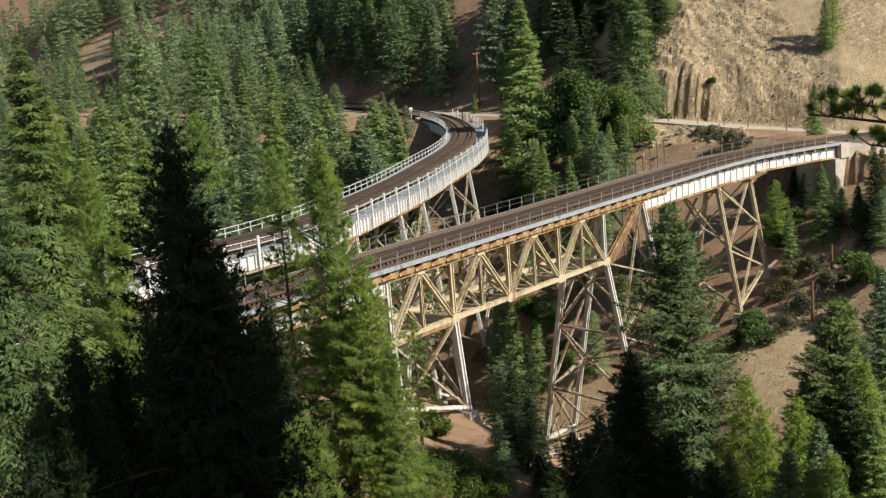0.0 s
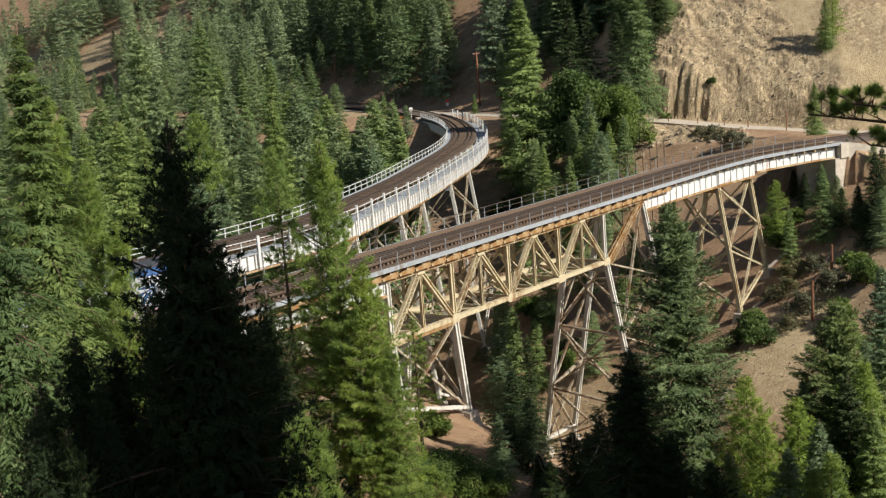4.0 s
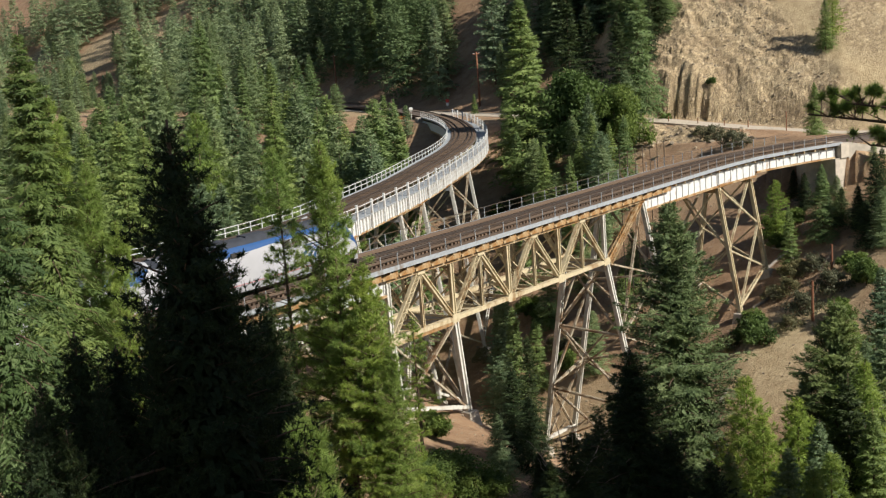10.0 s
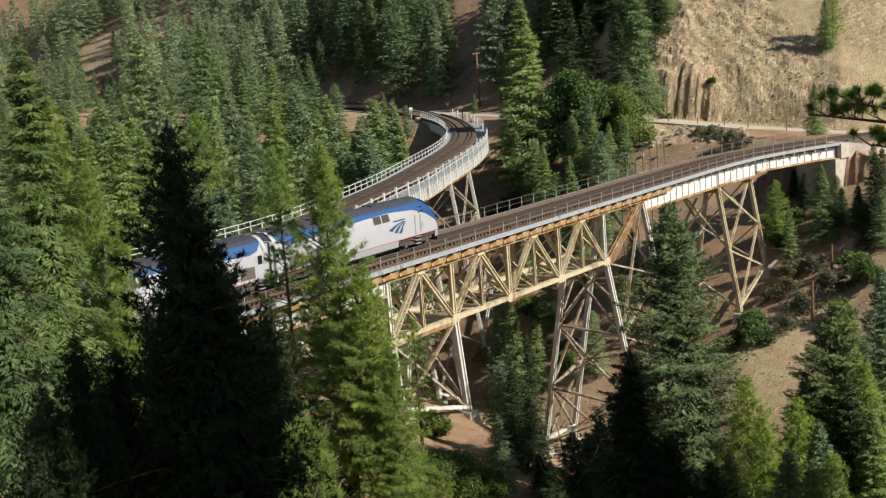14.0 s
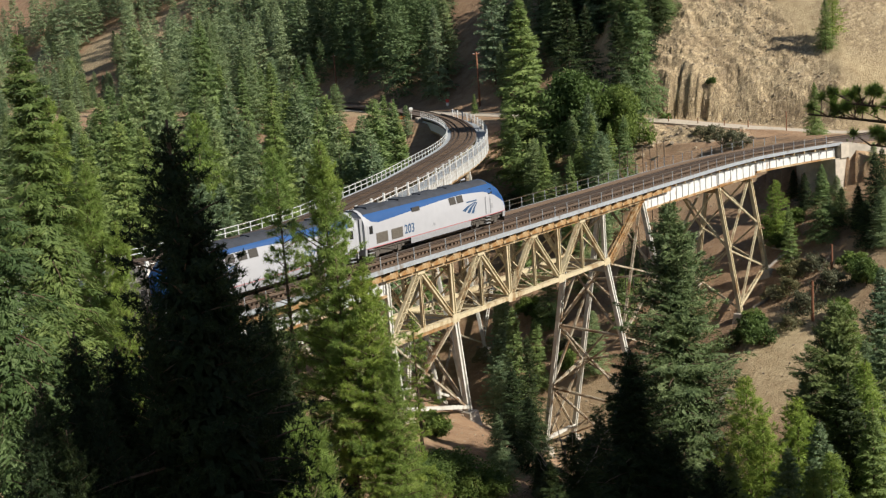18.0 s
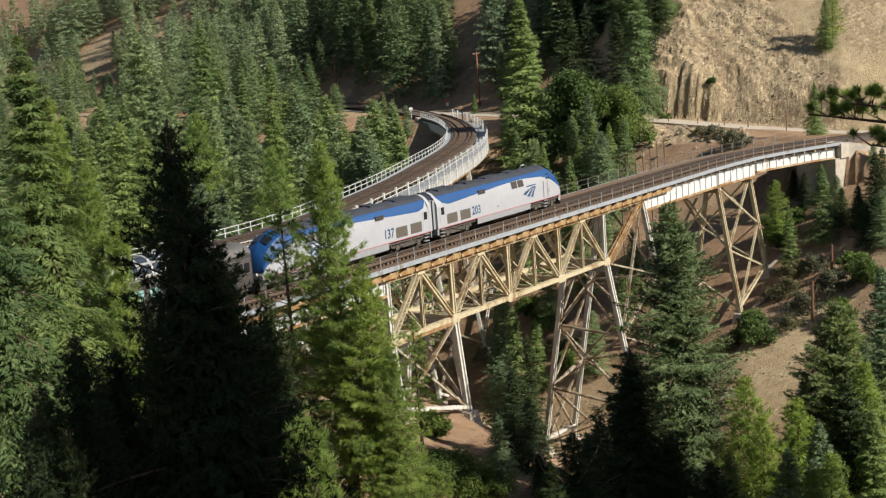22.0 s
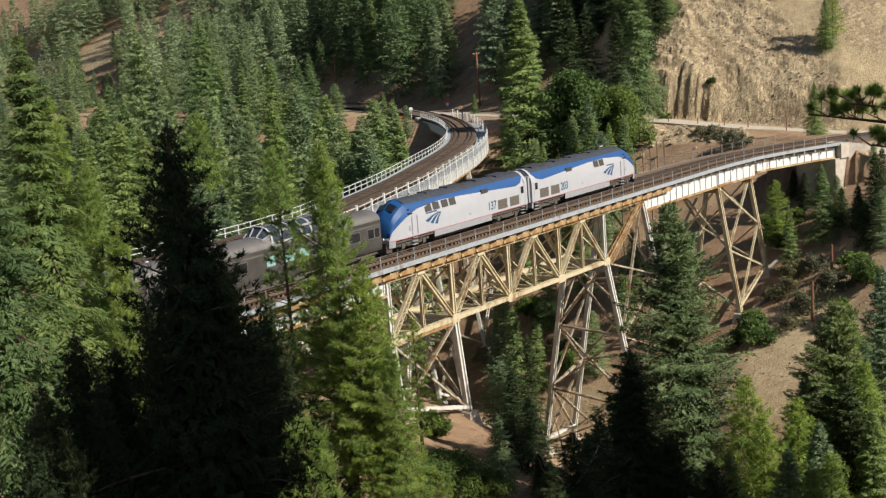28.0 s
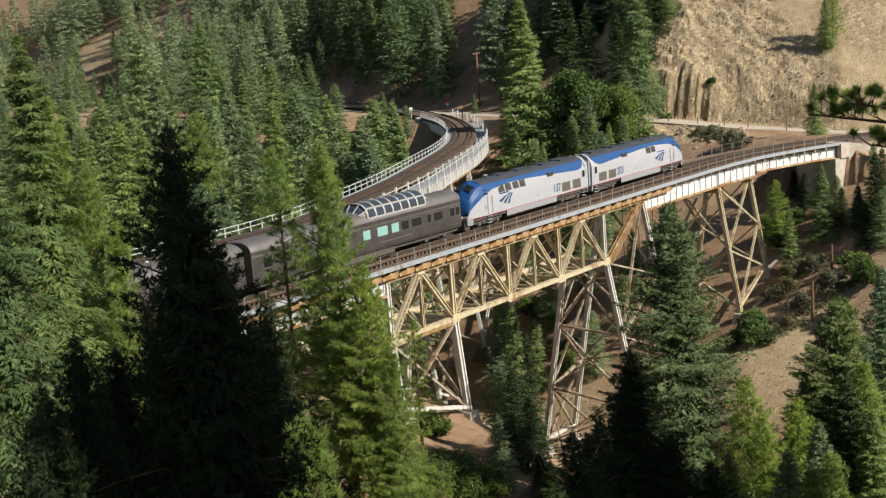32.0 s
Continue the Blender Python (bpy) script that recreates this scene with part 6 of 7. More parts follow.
tree("mid_pine", -6.5, 347.6, 28.7)
tree("mid_spire", -14.1, 327.0, 27.4)
tree("mid_fir_a", 54.2, 164.6, -3.5)
tree("mid_fir_b", 56.4, 161.0, -0.7)
tree("mid_fir_a", 50.7, 150.0, -5.0)
tree("mid_fir_b", 52.4, 146.1, -4.2)
tree("mid_spire", 49.2, 153.8, -6.4)
tree("mid_pine", 35.3, 106.5, -9.5)
tree("mid_fir_b", 35.9, 100.4, -9.1)
tree("mid_fir_a", 30.5, 87.9, -11.0)
tree("mid_pine", 25.4, 81.6, -11.8)
tree("bush", 34.3, 135.7, 0, height=3.4)
tree("bush", 34.6, 139.6, 0, height=2.6)
tree("bush", 47.4, 137.7, 0, height=3.2)
tree("bush", 47.1, 141.6, 0, height=2.4)
tree("dry_bush", 44.6, 199.9, 0, height=2.6)
tree("dry_bush", 44.7, 187.2, 0, height=2.8)
tree("dry_bush", 43.1, 203.1, 0, height=1.6)
tree("dry_bush", 42.1, 147.2, 0, height=2.2)
tree("dry_bush", 40.4, 144.9, 0, height=2.0)
tree("bush", 50.0, 225.0, 0, height=1.2)
tree("bush", 41.5, 223.6, 0, height=1.4)
tree("bush", 33.0, 138.7, 0, height=1.6)
tree("dry_bush", 31.5, 138.0, 0, height=2.0)
tree("near_bush", -1.0, 83.7, 0, height=3.0)
tree("near_bush", -3.4, 81.0, 0, height=3.0)
tree("near_bush", 1.6, 82.4, 0, height=2.4)
tree("bush", -1.8, 97.7, 0, height=2.2)
tree("bush", 11.5, 169.6, 0, height=3.0)
tree("bush", 12.8, 166.8, 0, height=2.4)
tree("dry_bush", 4.6, 165.0, 0, height=2.0)
tree("dry_bush", 15.5, 157.6, 0, height=2.0)
tree("bush", 14.4, 154.8, 0, height=2.4)
tree("dry_bush", 6.8, 153.5, 0, height=2.4)
tree("bush", 42.8, 159.2, 0, height=3.0)
tree("bush", 42.7, 155.2, 0, height=2.2)
tree("bush", 14.5, 203.5, 0, height=2.4)
tree("mid_spire", 46.7, 151.4, -1.7, wide=1.2)
tree("dry_bush", 40.1, 138.2, -14.5)
tree("dry_bush", 37.9, 136.3, -16.5)
tree("dry_bush", 38.9, 145.6, -15.2)
tree("dry_bush", 43.9, 146.4, -11.9)
tree("bush", 45.8, 159.9, -8.5)
tree("dry_bush", 43.8, 139.7, -12.5)
tree("mid_fir_b", 28.0, 96.0, -10.3)
tree("mid_pine", 25.0, 88.0, -9.9)
tree("mid_fir_b", 25.4, 84.0, -10.3)
tree("mid_pine", 21.4, 84.0, -9.6)
tree("mid_fir_a", 32.2, 100.0, -8.6)
tree("mid_fir_b", 35.5, 104.0, -10.4)
tree("mid_pine", 38.4, 108.0, -9.6)
tree("mid_fir_b", 22.0, 80.0, -10.5)
tree("mid_fir_a", 17.6, 78.0, -9.8)
tree("shade_fir", 29.4, 90.0, -8.9)
tree("mid_pine", 22.5, 76.0, -10.7)
tree("dry_bush", 11.7, 204.6, -10.4)
tree("bush", 9.3, 204.1, -11.7)
tree("dry_bush", 17.8, 203.0, -8.8)
tree("bush", 43.3, 134.2, -14.5)
tree("dry_bush", 13.8, 159.4, -23.2)


def on_hill(x, y):
    fd = float(foot_distance(np.array([x]), np.array([y]))[0])
    if abs(x / y + 0.0735) < 0.010 and y < 336:
        return False
    return fd > 6 and x > -0.25 * y and clear_of_tracks(x, y, 7) and not gully(x, y) and not (x > 30 and y < 250 and fd < 40)


tree("far_0", -148.2, 409.3, 11.3)
tree("far_1", -141.0, 388.8, 7.0)
tree("far_2", -128.2, 404.9, 5.3)
tree("far_3", -146.9, 456.8, 8.0)
tree("far_0", -117.9, 390.2, 10.8)
tree("far_1", -156.7, 459.0, 5.0)
tree("far_2", -109.8, 386.6, 12.4)
tree("far_3", -145.3, 422.1, 11.0)
tree("far_0", -140.0, 444.4, 5.5)
tree("far_1", -112.6, 412.2, 5.0)
tree("far_2", -166.3, 464.3, 5.9)
tree("far_3", -149.5, 465.8, 3.7)
tree("far_0", -126.9, 442.3, 7.5)
tree("far_1", -156.3, 439.5, 7.9)
tree("far_2", -119.2, 445.6, 4.6)
tree("far_3", -108.2, 425.8, 5.5)
tree("far_0", -103.5, 412.8, 9.4)
tree("far_1", -129.1, 426.8, 8.8)
tree("far_2", -122.2, 435.5, 7.1)
tree("far_3", -163.4, 444.3, 13.9)
tree("far_0", -138.8, 403.2, 13.5)
tree("far_1", -134.7, 414.7, 9.8)
tree("far_2", -107.1, 404.6, 5.0)
tree("far_3", -142.4, 430.5, 9.0)
tree("far_0", -148.2, 437.3, 8.6)
tree("far_1", -131.0, 386.4, 7.5)
tree("far_0", -127.1, 438.5, 14.5)
tree("far_1", -136.9, 485.4, 17.4)
tree("far_2", -147.5, 505.8, 20.7)
tree("far_3", -129.2, 462.9, 14.7)
tree("far_0", -124.3, 450.2, 10.0)
tree("far_1", -136.2, 492.4, 22.0)
tree("far_2", -129.2, 470.8, 16.9)
tree("far_3", -141.5, 480.8, 10.6)
tree("far_0", -115.7, 394.3, 12.3)
tree("far_1", -122.6, 465.8, 8.8)
tree("far_2", -104.1, 430.1, 10.0)
tree("far_3", -138.4, 501.7, 24.9)
tree("far_0", -115.7, 474.0, 23.0)
tree("far_1", -130.9, 427.4, 5.5)
tree("far_2", -115.1, 455.3, 8.9)
tree("far_3", -106.5, 390.2, 10.4)
tree("far_0", -155.4, 526.0, 26.4)
tree("far_1", -141.4, 512.3, 30.6)
tree("far_2", -110.2, 430.1, 8.0)
tree("far_3", -111.5, 462.6, 21.6)
tree("far_0", -135.1, 473.2, 12.3)
tree("far_1", -141.2, 459.3, 8.6)
tree("far_2", -121.5, 405.7, 11.9)
tree("far_3", -119.8, 425.4, 15.1)
tree("far_0", -109.9, 405.3, 5.7)
tree("far_1", -106.8, 441.8, 11.4)
tree("far_2", -111.9, 445.2, 8.0)
tree("far_3", -117.7, 442.6, 5.4)
tree("far_0", -151.3, 518.9, 32.2)
tree("far_1", -115.9, 408.9, 13.6)
tree("far_2", -121.2, 418.8, 11.7)
tree("far_3", -106.1, 417.7, 4.7)
tree("far_0", -106.3, 381.9, 10.0)
tree("far_1", -136.5, 447.7, 8.8)
_hill = scatter(71, 190, -80, 60, 262, 362, on_hill, 4.6)
for _k, (_x, _y) in enumerate([p for p in _hill if p[1] < 298]):
    tree(("far_0", "far_1", "far_2", "far_3")[_k % 4], _x, _y, 0, height=12 + 14 * random.random())
woods("hill_woods", "fir woods on the hillside behind the curved bridge, shade coloured into the needles", [p for p in _hill if p[1] >= 298], 15, ("wood_0", "wood_1", "wood_2", "wood_3"), 12, 26, "shaded_hill_fir")
# woods on the left slope, tree by tree
tree("back_3", -30.3, 142.5, 3.8)
tree("back_1", -113.2, 312.5, 8.0)
tree("mid_spire", -62.2, 240.9, 7.9)
tree("back_2", -52.5, 251.9, 9.1)
tree("mid_spire", -102.6, 325.3, 1.6)
tree("back_2", -71.4, 234.2, 4.0)
tree("back_1", -60.5, 169.0, 6.4)
tree("back_1", -79.9, 252.5, 1.5)
tree("back_2", -40.7, 128.4, 10.5)
tree("mid_spire", -69.3, 258.0, 2.5)
tree("back_3", -74.6, 329.1, 6.1)
tree("back_0", -53.3, 292.7, 19.7)
tree("back_0", -44.5, 136.3, 11.7)
tree("back_3", -56.2, 153.9, 8.9)
tree("back_1", -56.9, 264.9, 7.8)
tree("back_2", -100.4, 269.3, 10.3)
tree("back_0", -15.1, 162.9, -1.2)
tree("mid_fir_b", -29.5, 256.9, 5.0)
tree("mid_fir_b", -81.4, 241.9, 7.5)
tree("mid_spire", -61.1, 185.0, 5.1)
tree("back_2", -42.7, 162.8, 12.6)
tree("mid_fir_b", -23.4, 134.7, 3.7)
tree("mid_fir_a", -39.6, 142.8, 9.9)
tree("back_0", -80.0, 272.6, 1.5)
tree("back_0", -61.4, 213.8, 7.2)
tree("back_1", -76.1, 266.6, 1.8)
tree("back_2", -34.4, 225.8, 0.1)
tree("mid_spire", -37.6, 137.3, 5.7)
tree("back_0", -45.9, 278.0, 12.7)
tree("back_2", -68.3, 270.1, 10.2)
tree("back_2", -25.9, 227.1, 8.4)
tree("back_0", -66.5, 187.4, 8.8)
tree("back_1", -17.9, 199.1, 0.4)
tree("back_3", -46.9, 220.3, 1.8)
tree("back_1", -97.0, 296.6, 6.1)
tree("back_3", -63.9, 223.2, 9.8)
tree("mid_spire", -25.3, 194.4, -10.4)
tree("back_1", -39.0, 185.6, -1.2)
tree("mid_fir_b", -46.7, 267.7, 10.6)
tree("back_3", -70.3, 203.2, 5.2)
tree("back_2", -57.9, 322.1, 15.3)
tree("back_1", -26.0, 178.2, -1.9)
tree("mid_fir_a", -70.0, 211.5, 4.1)
tree("back_2", -32.1, 128.3, 11.6)
tree("mid_fir_a", -34.0, 314.4, 7.8)
tree("back_3", -71.9, 193.2, 7.3)
tree("mid_spire", -29.3, 186.0, -8.3)
tree("mid_fir_a", -47.8, 126.6, 9.4)
tree("back_1", -50.7, 188.1, 9.0)
tree("back_2", -30.4, 241.4, 6.0)
tree("mid_spire", -57.9, 248.7, 11.0)
tree("mid_fir_b", -106.0, 309.9, 8.4)
tree("back_1", -93.8, 253.7, 9.4)
tree("mid_fir_b", -55.2, 194.4, 6.3)
tree("mid_spire", -44.0, 157.0, 8.6)
tree("back_3", -89.0, 307.9, 6.0)
tree("back_3", -85.6, 301.5, 5.0)
tree("back_1", -66.5, 277.1, 12.2)
tree("back_2", -47.9, 257.6, 11.0)
tree("back_2", -50.4, 230.6, 8.7)
tree("mid_fir_b", -73.8, 293.0, 6.7)
tree("back_3", -99.9, 281.9, 5.8)
tree("back_1", -43.0, 245.6, 6.3)
tree("mid_fir_a", -49.4, 165.4, 5.7)
tree("back_0", -45.7, 148.6, 7.3)
tree("back_1", -26.2, 204.6, -3.9)
tree("mid_spire", -78.3, 221.8, 10.1)
tree("back_2", -33.2, 178.1, 1.1)
tree("back_1", -110.6, 289.2, 10.1)
tree("back_1", -32.6, 218.3, -2.6)
tree("back_2", -77.6, 209.3, 10.9)
tree("mid_spire", -34.1, 234.6, 0.6)
tree("back_2", -22.7, 216.7, 10.6)
tree("back_3", -22.2, 241.5, 5.8)
tree("back_3", -114.9, 322.8, 7.7)
tree("mid_spire", -47.0, 210.0, 1.5)
tree("back_1", -29.8, 166.5, 11.5)
tree("back_1", -52.1, 315.6, 14.4)
tree("back_1", -24.0, 125.5, 5.4)
tree("back_2", -85.5, 260.2, 6.4)
tree("back_0", -52.3, 158.4, 10.2)
tree("back_1", -33.8, 209.9, -6.7)
tree("mid_spire", -41.0, 298.7, 13.5)
tree("back_0", -52.2, 200.7, 4.2)
tree("back_3", -39.2, 272.2, 16.5)
tree("back_2", -32.8, 262.5, 12.7)
tree("mid_fir_a", -13.4, 157.2, -6.3)
tree("back_0", -34.1, 147.6, 9.4)
tree("back_2", -60.1, 283.7, 10.0)
tree("mid_fir_a", -59.1, 200.5, 5.1)
tree("back_1", -87.2, 281.7, 5.4)
tree("back_1", -53.3, 283.2, 20.1)
tree("mid_fir_a", -52.5, 141.4, 11.0)
tree("mid_fir_b", -54.6, 308.1, 11.6)
tree("mid_fir_b", -87.8, 245.4, 7.4)
tree("back_1", -27.9, 160.1, 7.5)
tree("back_2", -61.9, 175.5, 8.8)
tree("mid_fir_a", -72.2, 281.5, 4.9)
tree("mid_fir_a", -37.0, 278.9, 11.3)
tree("mid_fir_b", -37.6, 305.4, 6.7)
tree("back_1", -121.8, 329.0, 5.5)
tree("mid_spire", -66.4, 178.9, 12.0)
tree("back_3", -31.3, 195.2, -3.9)
tree("back_0", -31.3, 301.4, 12.1)
tree("back_0", -11.4, 196.7, -1.2)
tree("back_3", -35.7, 289.2, 13.0)
tree("mid_spire", -37.8, 255.4, 13.2)
tree("back_1", -56.6, 179.2, 7.2)
tree("mid_spire", -36.3, 160.8, 7.0)
tree("back_3", -48.5, 196.2, 8.3)
tree("back_1", -57.7, 230.5, 8.0)
tree("back_1", -54.2, 168.6, 10.8)
tree("back_1", -28.0, 277.6, 9.0)
tree("back_0", -108.5, 298.5, 7.9)
tree("mid_spire", -40.4, 209.0, 6.9)
tree("back_2", -104.5, 274.4, 9.3)
tree("back_1", -51.2, 151.4, 9.1)
tree("back_1", -97.9, 289.8, 8.7)
tree("back_0", -65.5, 197.0, 9.4)
tree("back_3", -27.4, 247.0, 8.6)
tree("mid_fir_a", -50.4, 134.7, 7.1)
tree("back_2", -45.1, 308.2, 14.5)
tree("back_3", -51.0, 300.8, 22.6)
tree("mid_fir_a", -90.9, 269.5, 4.4)
tree("back_1", -68.0, 328.7, 13.5)
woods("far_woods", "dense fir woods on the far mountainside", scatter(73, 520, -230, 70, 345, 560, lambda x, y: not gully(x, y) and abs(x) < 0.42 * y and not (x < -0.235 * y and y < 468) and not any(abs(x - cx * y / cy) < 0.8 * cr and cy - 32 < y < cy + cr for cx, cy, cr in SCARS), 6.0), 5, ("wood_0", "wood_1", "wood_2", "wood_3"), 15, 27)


def between(x, y):
    fd = float(foot_distance(np.array([x]), np.array([y]))[0])
    return clear_of_tracks(x, y, 8) and x < 0.155 * y and fd < -7 and x > 0.02 * y


for _k, (_x, _y) in enumerate(scatter(74, 30, 4, 36, 150, 245, between, 4.2)):
    tree(("back_0", "back_1", "back_2", "back_3")[_k % 4], _x, _y, 0, height=8 + 6 * random.random())


# unseen tall trees by the road, added to shade the near slope
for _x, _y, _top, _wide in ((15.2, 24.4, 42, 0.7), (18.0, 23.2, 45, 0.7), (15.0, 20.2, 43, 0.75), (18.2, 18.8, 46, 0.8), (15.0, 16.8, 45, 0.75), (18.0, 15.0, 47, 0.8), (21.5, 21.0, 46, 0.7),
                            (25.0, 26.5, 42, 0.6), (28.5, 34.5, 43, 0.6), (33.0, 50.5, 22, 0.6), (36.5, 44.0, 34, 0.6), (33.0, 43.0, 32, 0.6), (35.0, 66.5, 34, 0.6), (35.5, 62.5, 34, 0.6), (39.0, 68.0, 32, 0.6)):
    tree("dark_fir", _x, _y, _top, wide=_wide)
roadside = tree("green_pine", 26.0, 47.5, 27.0)


def bough(parent, a, b, seed, size=0.3):
    """A long pine limb with bursts of needles at its twigs."""
    rng = np.random.default_rng(seed)
    a, b = Vector(a), Vector(b)
    g = Geo()
    mid = a.lerp(b, 0.55) + Vector((0, 0, 0.35))
    g.tube([a, mid, b], [0.13, 0.09, 0.03], 6)
    P, D = [], []
    for i in range(34):
        f = 0.45 + 0.55 * rng.random()
        p = a.lerp(mid, f / 0.55) if f < 0.55 else mid.lerp(b, (f - 0.55) / 0.45)
        q = p + Vector((rng.normal() * 0.45, rng.normal() * 0.45, 0.25 + 0.35 * rng.random()))
        g.tube([p, q], [0.03, 0.014], 4, False)
        v = unit(rng.normal(size=(190, 3)) + np.array(q - p) * 1.6)
        P.append(np.tile(np.array(q), (190, 1)))
        D.append(v)
    P, D = np.concatenate(P), np.concatenate(D)
    ln = size * (0.8 + 0.5 * rng.random(len(P)))
    V, F = blades(rng, P, D, ln, ln * 0.06, np.tile(np.array((0.2, -0.3, 0.9)), (len(P), 1)))
    limb = new("bough", g.mesh("bough", M["bark"], True, False))
    limb.parent = parent
    limb.matrix_parent_inverse = parent.matrix_world.inverted()
    part("needles", mesh_arrays("needles", V, F, "pine"), "", limb)


bpy.context.view_layer.update()
bough(roadside, (25.8, 47.4, 12.0), (13.2, 44.2, 15.2), 3)
bough(roadside, (25.8, 47.4, 12.6), (14.5, 44.0, 15.5), 4)
bough(roadside, (25.8, 47.4, 11.0), (15.2, 43.8, 14.0), 5)


# ---------------------------------------------------------------- poles, signs, fences, dead wood
def utility_pole(x, y, top, arms=1):
    z = ground_z(x, y) - 0.5
    po = thing("utility_pole", "reddish-brown wooden utility pole with a short crossarm", "utility pole", "utility poles", pose(x, y, z, 0, 0, 35))
    h = top - z
    part("pole", Geo().tube([(0, 0, 0), (0.02, 0, h * 0.5), (0, 0, h)], [0.24, 0.21, 0.17], 10), "pole_wood", po, "", True)
    for i in range(arms):
        a = part("crossarm", Geo().box(-0.9, 0.9, 0.12, 0.24, h - 0.5 - 0.7 * i, h - 0.36 - 0.7 * i), "pole_wood", po)
        for k in (-0.75, -0.3, 0.3, 0.75):
            part("insulator", Geo().tube([(k, 0.18, h - 0.36 - 0.7 * i), (k, 0.18, h - 0.2 - 0.7 * i)], [0.05, 0.035], 8), "sign_white", a)
    return po


utility_pole(-24.5, 331.0, 11.2)
utility_pole(10.3, 271.0, 11.1)


def sign_board(x, y, z0, w, h, mat, label, turn=0, name="sign"):
    z = ground_z(x, y) - 0.3
    sg = thing(name, label, "sign", "", pose(x, y, z, 0, 0, turn))
    part("post", Geo().tube([(0, 0, 0), (0, 0, z0 - z + h)], [0.05, 0.05], 8), "sign_white", sg)
    part("board", Geo().box(-w / 2, w / 2, -0.09, -0.05, z0 - z, z0 - z + h), mat, sg)
    return sg


_sg = sign_board(3.5, 280.2, 0.2, 0.7, 0.7, "sign_red", "small red sign board over white plate beside the track")
part("plate", Geo().box(-0.3, 0.3, -0.09, -0.05, 0.9, 1.5), "sign_white", _sg)
_bx = thing("signal_box", "small white equipment box on a post at the bridge end", "signal box", "", pose(-4.4, 261.0, ground_z(-4.4, 261.0) - 0.2))
part("post", Geo().tube([(0, 0, 0), (0, 0, 2.2)], [0.06, 0.05], 8), "sign_white", _bx)
part("case", Geo().loft([[(a, b, z) for a, b in ((-k, -k), (k, -k), (k, k), (-k, k))] for k, z in ((0.18, 1.9), (0.36, 2.3), (0.36, 2.7), (0.3, 2.78))]), "sign_white", _bx)
_br = thing("barrier", "weathered orange barrier board at the road's edge", "barrier", "", pose(-6.4, 257.0, ground_z(-6.4, 257.0) - 0.2, 0, 0, -20))
for _x in (-0.8, 0.8):
    part("post", Geo().box(_x - 0.06, _x + 0.06, -0.06, 0.06, 0, 1.6), "sign_white", _br)
part("board", Geo().box(-1.1, 1.1, -0.1, -0.06, 0.9, 1.5), "sign_orange", _br)

# marker posts along the dirt road
for _k, (_x, _h) in enumerate(((58.5, 3.2), (53.0, 1.3), (49.5, 1.1), (45.5, 1.1), (41.0, 1.0))):
    _y = float(np.interp(_x, [34, 66], [227, 207])) - 3.4
    _po = thing("marker_post", "brown wooden marker post beside the dirt road", "post", "marker posts", pose(_x, _y, ground_z(_x, _y) - 0.3))
    part("post", Geo().tube([(0, 0, 0), (0.02, 0, _h + 0.3)], [0.09, 0.075], 8), "pole_wood", _po)
    part("cap", Geo().tube([(0.02, 0, _h + 0.3), (0.02, 0, _h + 0.36)], [0.1, 0.05], 8), "dead_wood", _po)

# old two-post timber frame on the slope
fr = thing("timber_frame", "weathered two-post timber frame with thin crossbars on the slope", "timber frame")
_fa, _fb = Vector((40.6, 136.0, ground_z(40.6, 136.0))), Vector((45.2, 143.5, ground_z(45.2, 143.5)))
for _p, _h in ((_fa, 4.6), (_fb, 3.4)):
    part("post", Geo().tube([_p - Vector((0, 0, 0.4)), _p + Vector((0.05, 0, _h))], [0.17, 0.12], 8), "pole_wood", fr)
for _f in (0.55, 0.9):
    part("crossbar", Geo().beam(_fa + Vector((-0.2, -0.3, 4.4 * _f)), _fb + Vector((0.4, 0.5, 3.2 * _f)), 0.03, 0.03), "dark_steel", fr)


def limb_path(a, b, sag, n=5):
    a, b = Vector(a), Vector(b)
    return [a.lerp(b, i / n) + Vector((sag * math.sin(3.1 * i / n), 0.4 * sag * math.sin(5 * i / n), 0)) for i in range(n + 1)]


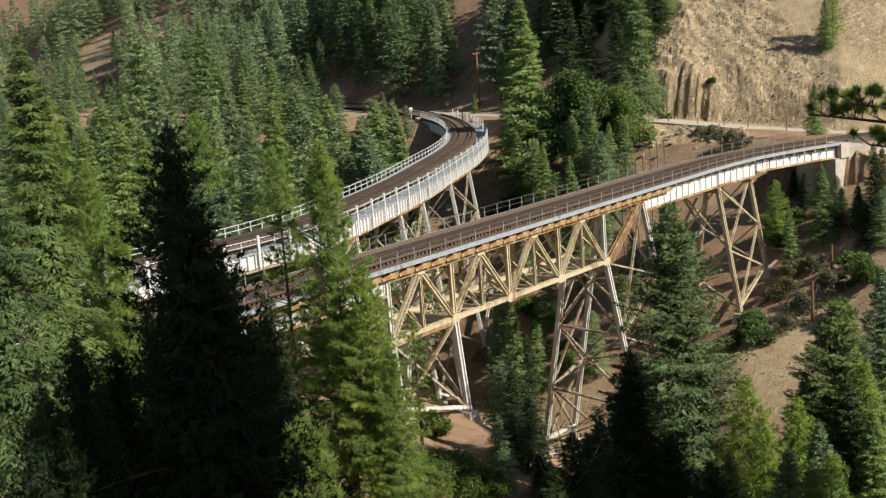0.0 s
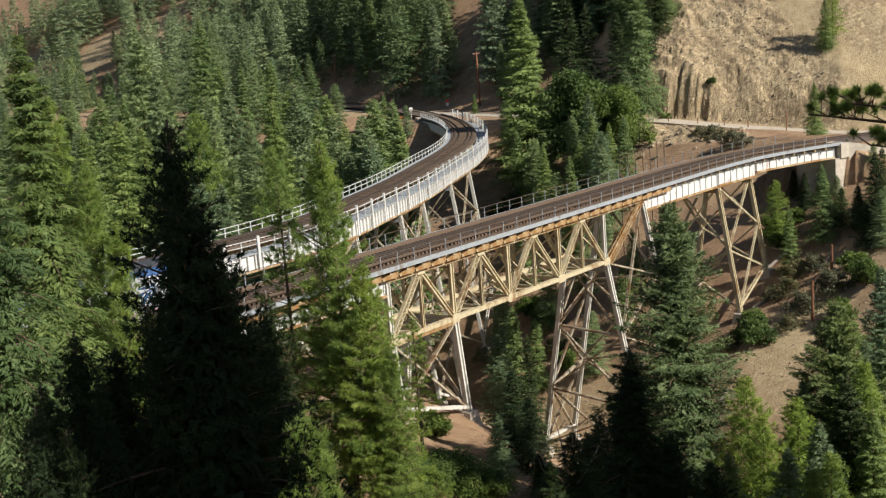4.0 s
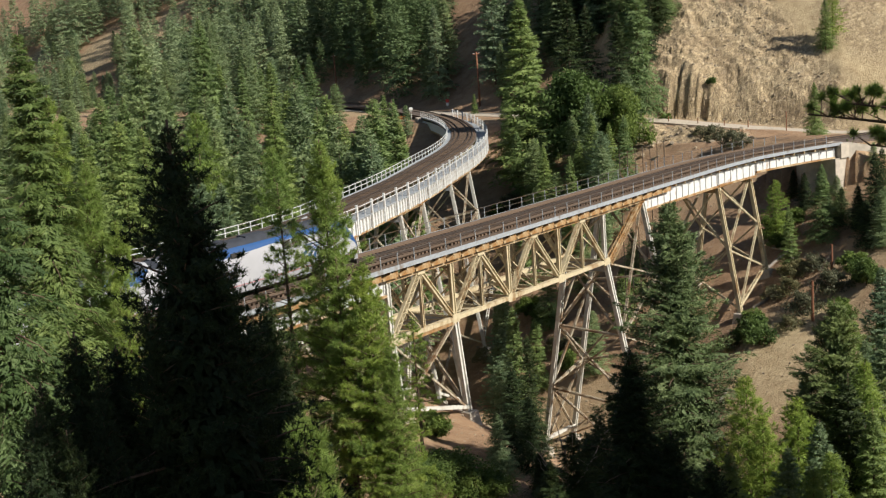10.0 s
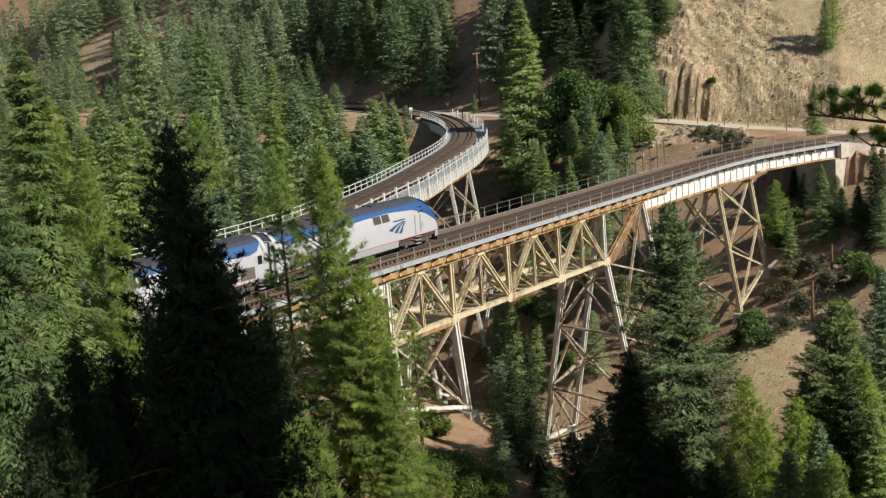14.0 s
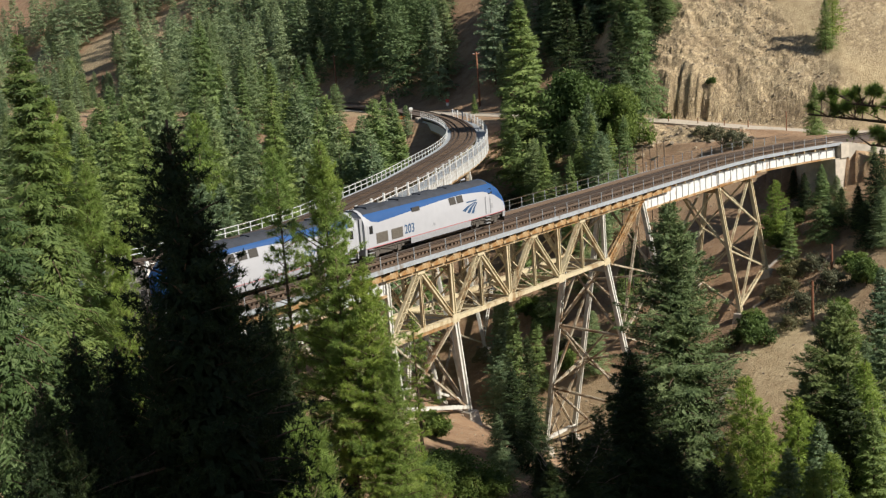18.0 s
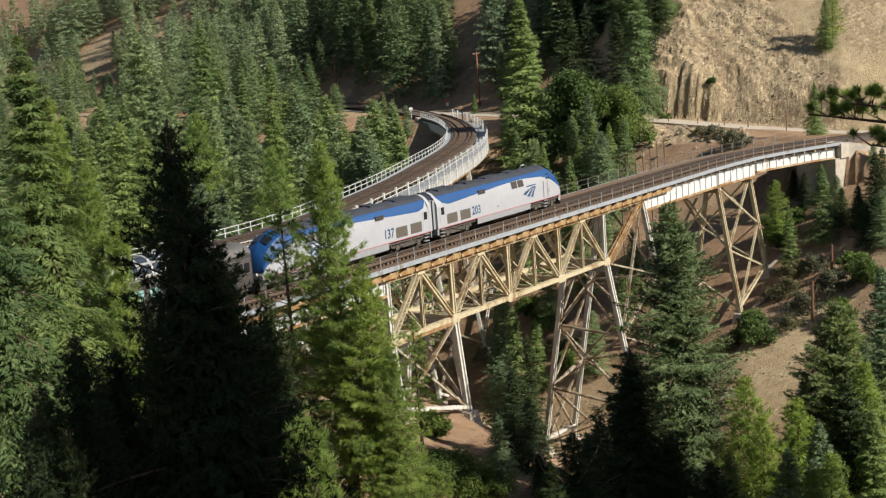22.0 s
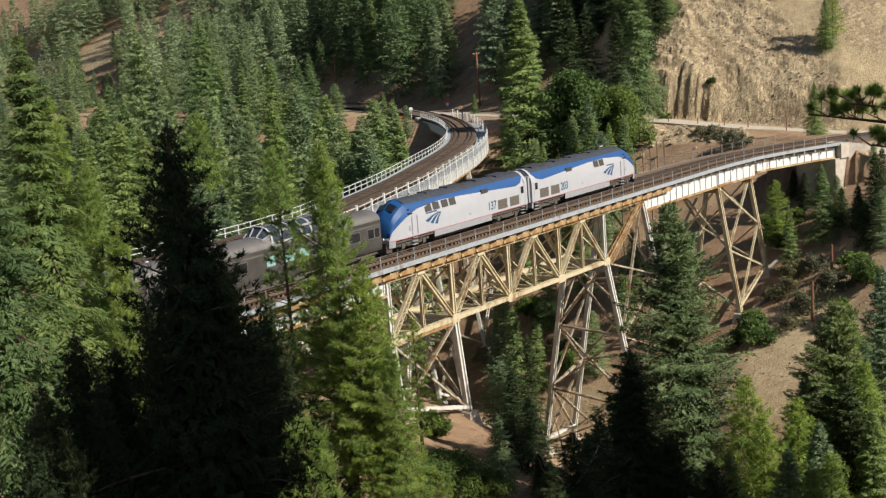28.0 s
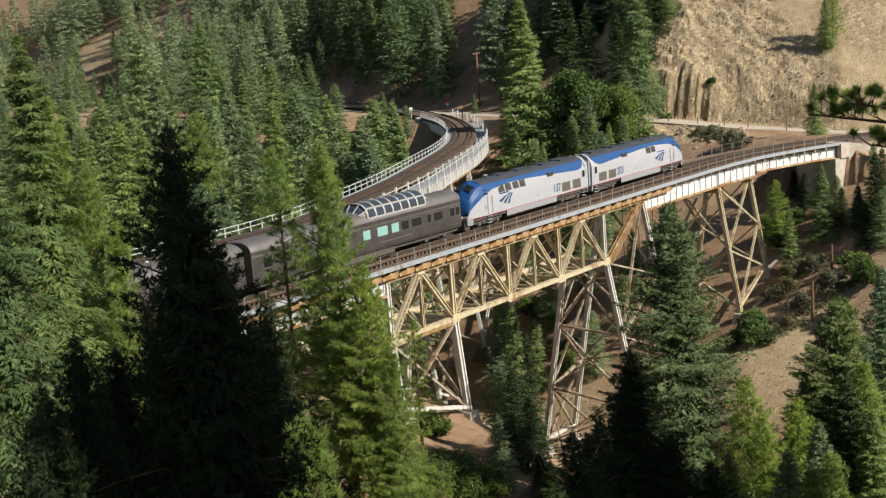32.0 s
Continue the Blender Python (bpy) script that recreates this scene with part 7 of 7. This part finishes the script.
def snag():
    """A dead grey tree with bare forking limbs."""
    x, y = 6.9, 80.0
    z = ground_z(x, y) - 0.3
    sn = thing("dead_tree", "bare grey dead tree with forking limbs", "tree")
    part("trunk", Geo().tube(limb_path((x, y, z), (7.1, 80.2, -9.6), 0.15), [0.17, 0.15, 0.13, 0.11, 0.09, 0.05], 8), "dead_wood", sn)
    rng = random.Random(4)
    for (bx, by, bz), f in (((4.9, 80.1, -9.0), 0.25), ((9.8, 80.1, -8.6), 0.3), ((6.5, 80.6, -7.4), 0.5), ((7.6, 80.0, -8.0), 0.55), ((8.8, 79.6, -10.2), 0.35), ((5.4, 79.7, -10.6), 0.4)):
        a = Vector((x, y, z)).lerp(Vector((7.1, 80.2, -9.6)), f)
        pts = limb_path(a, (bx, by, bz), 0.25)
        lb = part("limb", Geo().tube(pts, [0.085, 0.07, 0.055, 0.045, 0.03, 0.012], 6), "dead_wood", sn)
        for k in range(5):
            q = pts[2 + k % 4]
            e = q + Vector((rng.uniform(-0.8, 0.8), rng.uniform(-0.5, 0.5), rng.uniform(0.1, 0.9)))
            part("twig", Geo().tube([q, q.lerp(e, 0.5) + Vector((0.05, 0, 0.04)), e], [0.022, 0.016, 0.006], 5), "dead_wood", lb)


snag()

# fallen timbers at the foot of the tower and on the slope
for _k, (_s, _w, _len, _a) in enumerate(((36.5, -5.2, 3.4, 20), (37.6, -6.4, 4.2, 75), (38.4, -4.6, 2.8, 120), (28.5, -7.0, 3.2, 10), (10.0, -9.5, 4.5, 40), (-20.0, 1.0, 4.0, 70), (5.0, 3.0, 5.0, 25))):
    _p = at(_s, _w)
    _g0 = ground_z(_p.x, _p.y)
    _d = Vector((math.cos(radians(_a)), math.sin(radians(_a)), 0)) * _len / 2
    _z1, _z2 = ground_z(_p.x - _d.x, _p.y - _d.y), ground_z(_p.x + _d.x, _p.y + _d.y)
    _lg = thing("fallen_log", "weathered grey timber lying on the slope", "log", "fallen logs")
    part("log", Geo().tube([(_p.x - _d.x, _p.y - _d.y, _z1 + 0.12), (_p.x, _p.y, (_z1 + _z2) / 2 + 0.14), (_p.x + _d.x, _p.y + _d.y, _z2 + 0.12)], [0.2, 0.18, 0.15], 8), "dead_wood", _lg)

# fence posts and thin rails on the far side of the straight bridge's approach
_fn = thing("fence", "thin wire fence on slender posts behind the bridge", "fence")
for _k in range(7):
    _p = at(24 + 2.2 * _k, 9.5 + 0.2 * _k)
    part("post", Geo().tube([(_p.x, _p.y, ground_z(_p.x, _p.y) - 0.3), (_p.x, _p.y, 1.2)], [0.05, 0.05], 6), "dark_steel", _fn)
    if _k:
        for _z in (1.1, 0.6):
            part("rail", Geo().beam((_q.x, _q.y, _z), (_p.x, _p.y, _z), 0.03, 0.03), "dark_steel", _fn)
    _q = _p

motions()
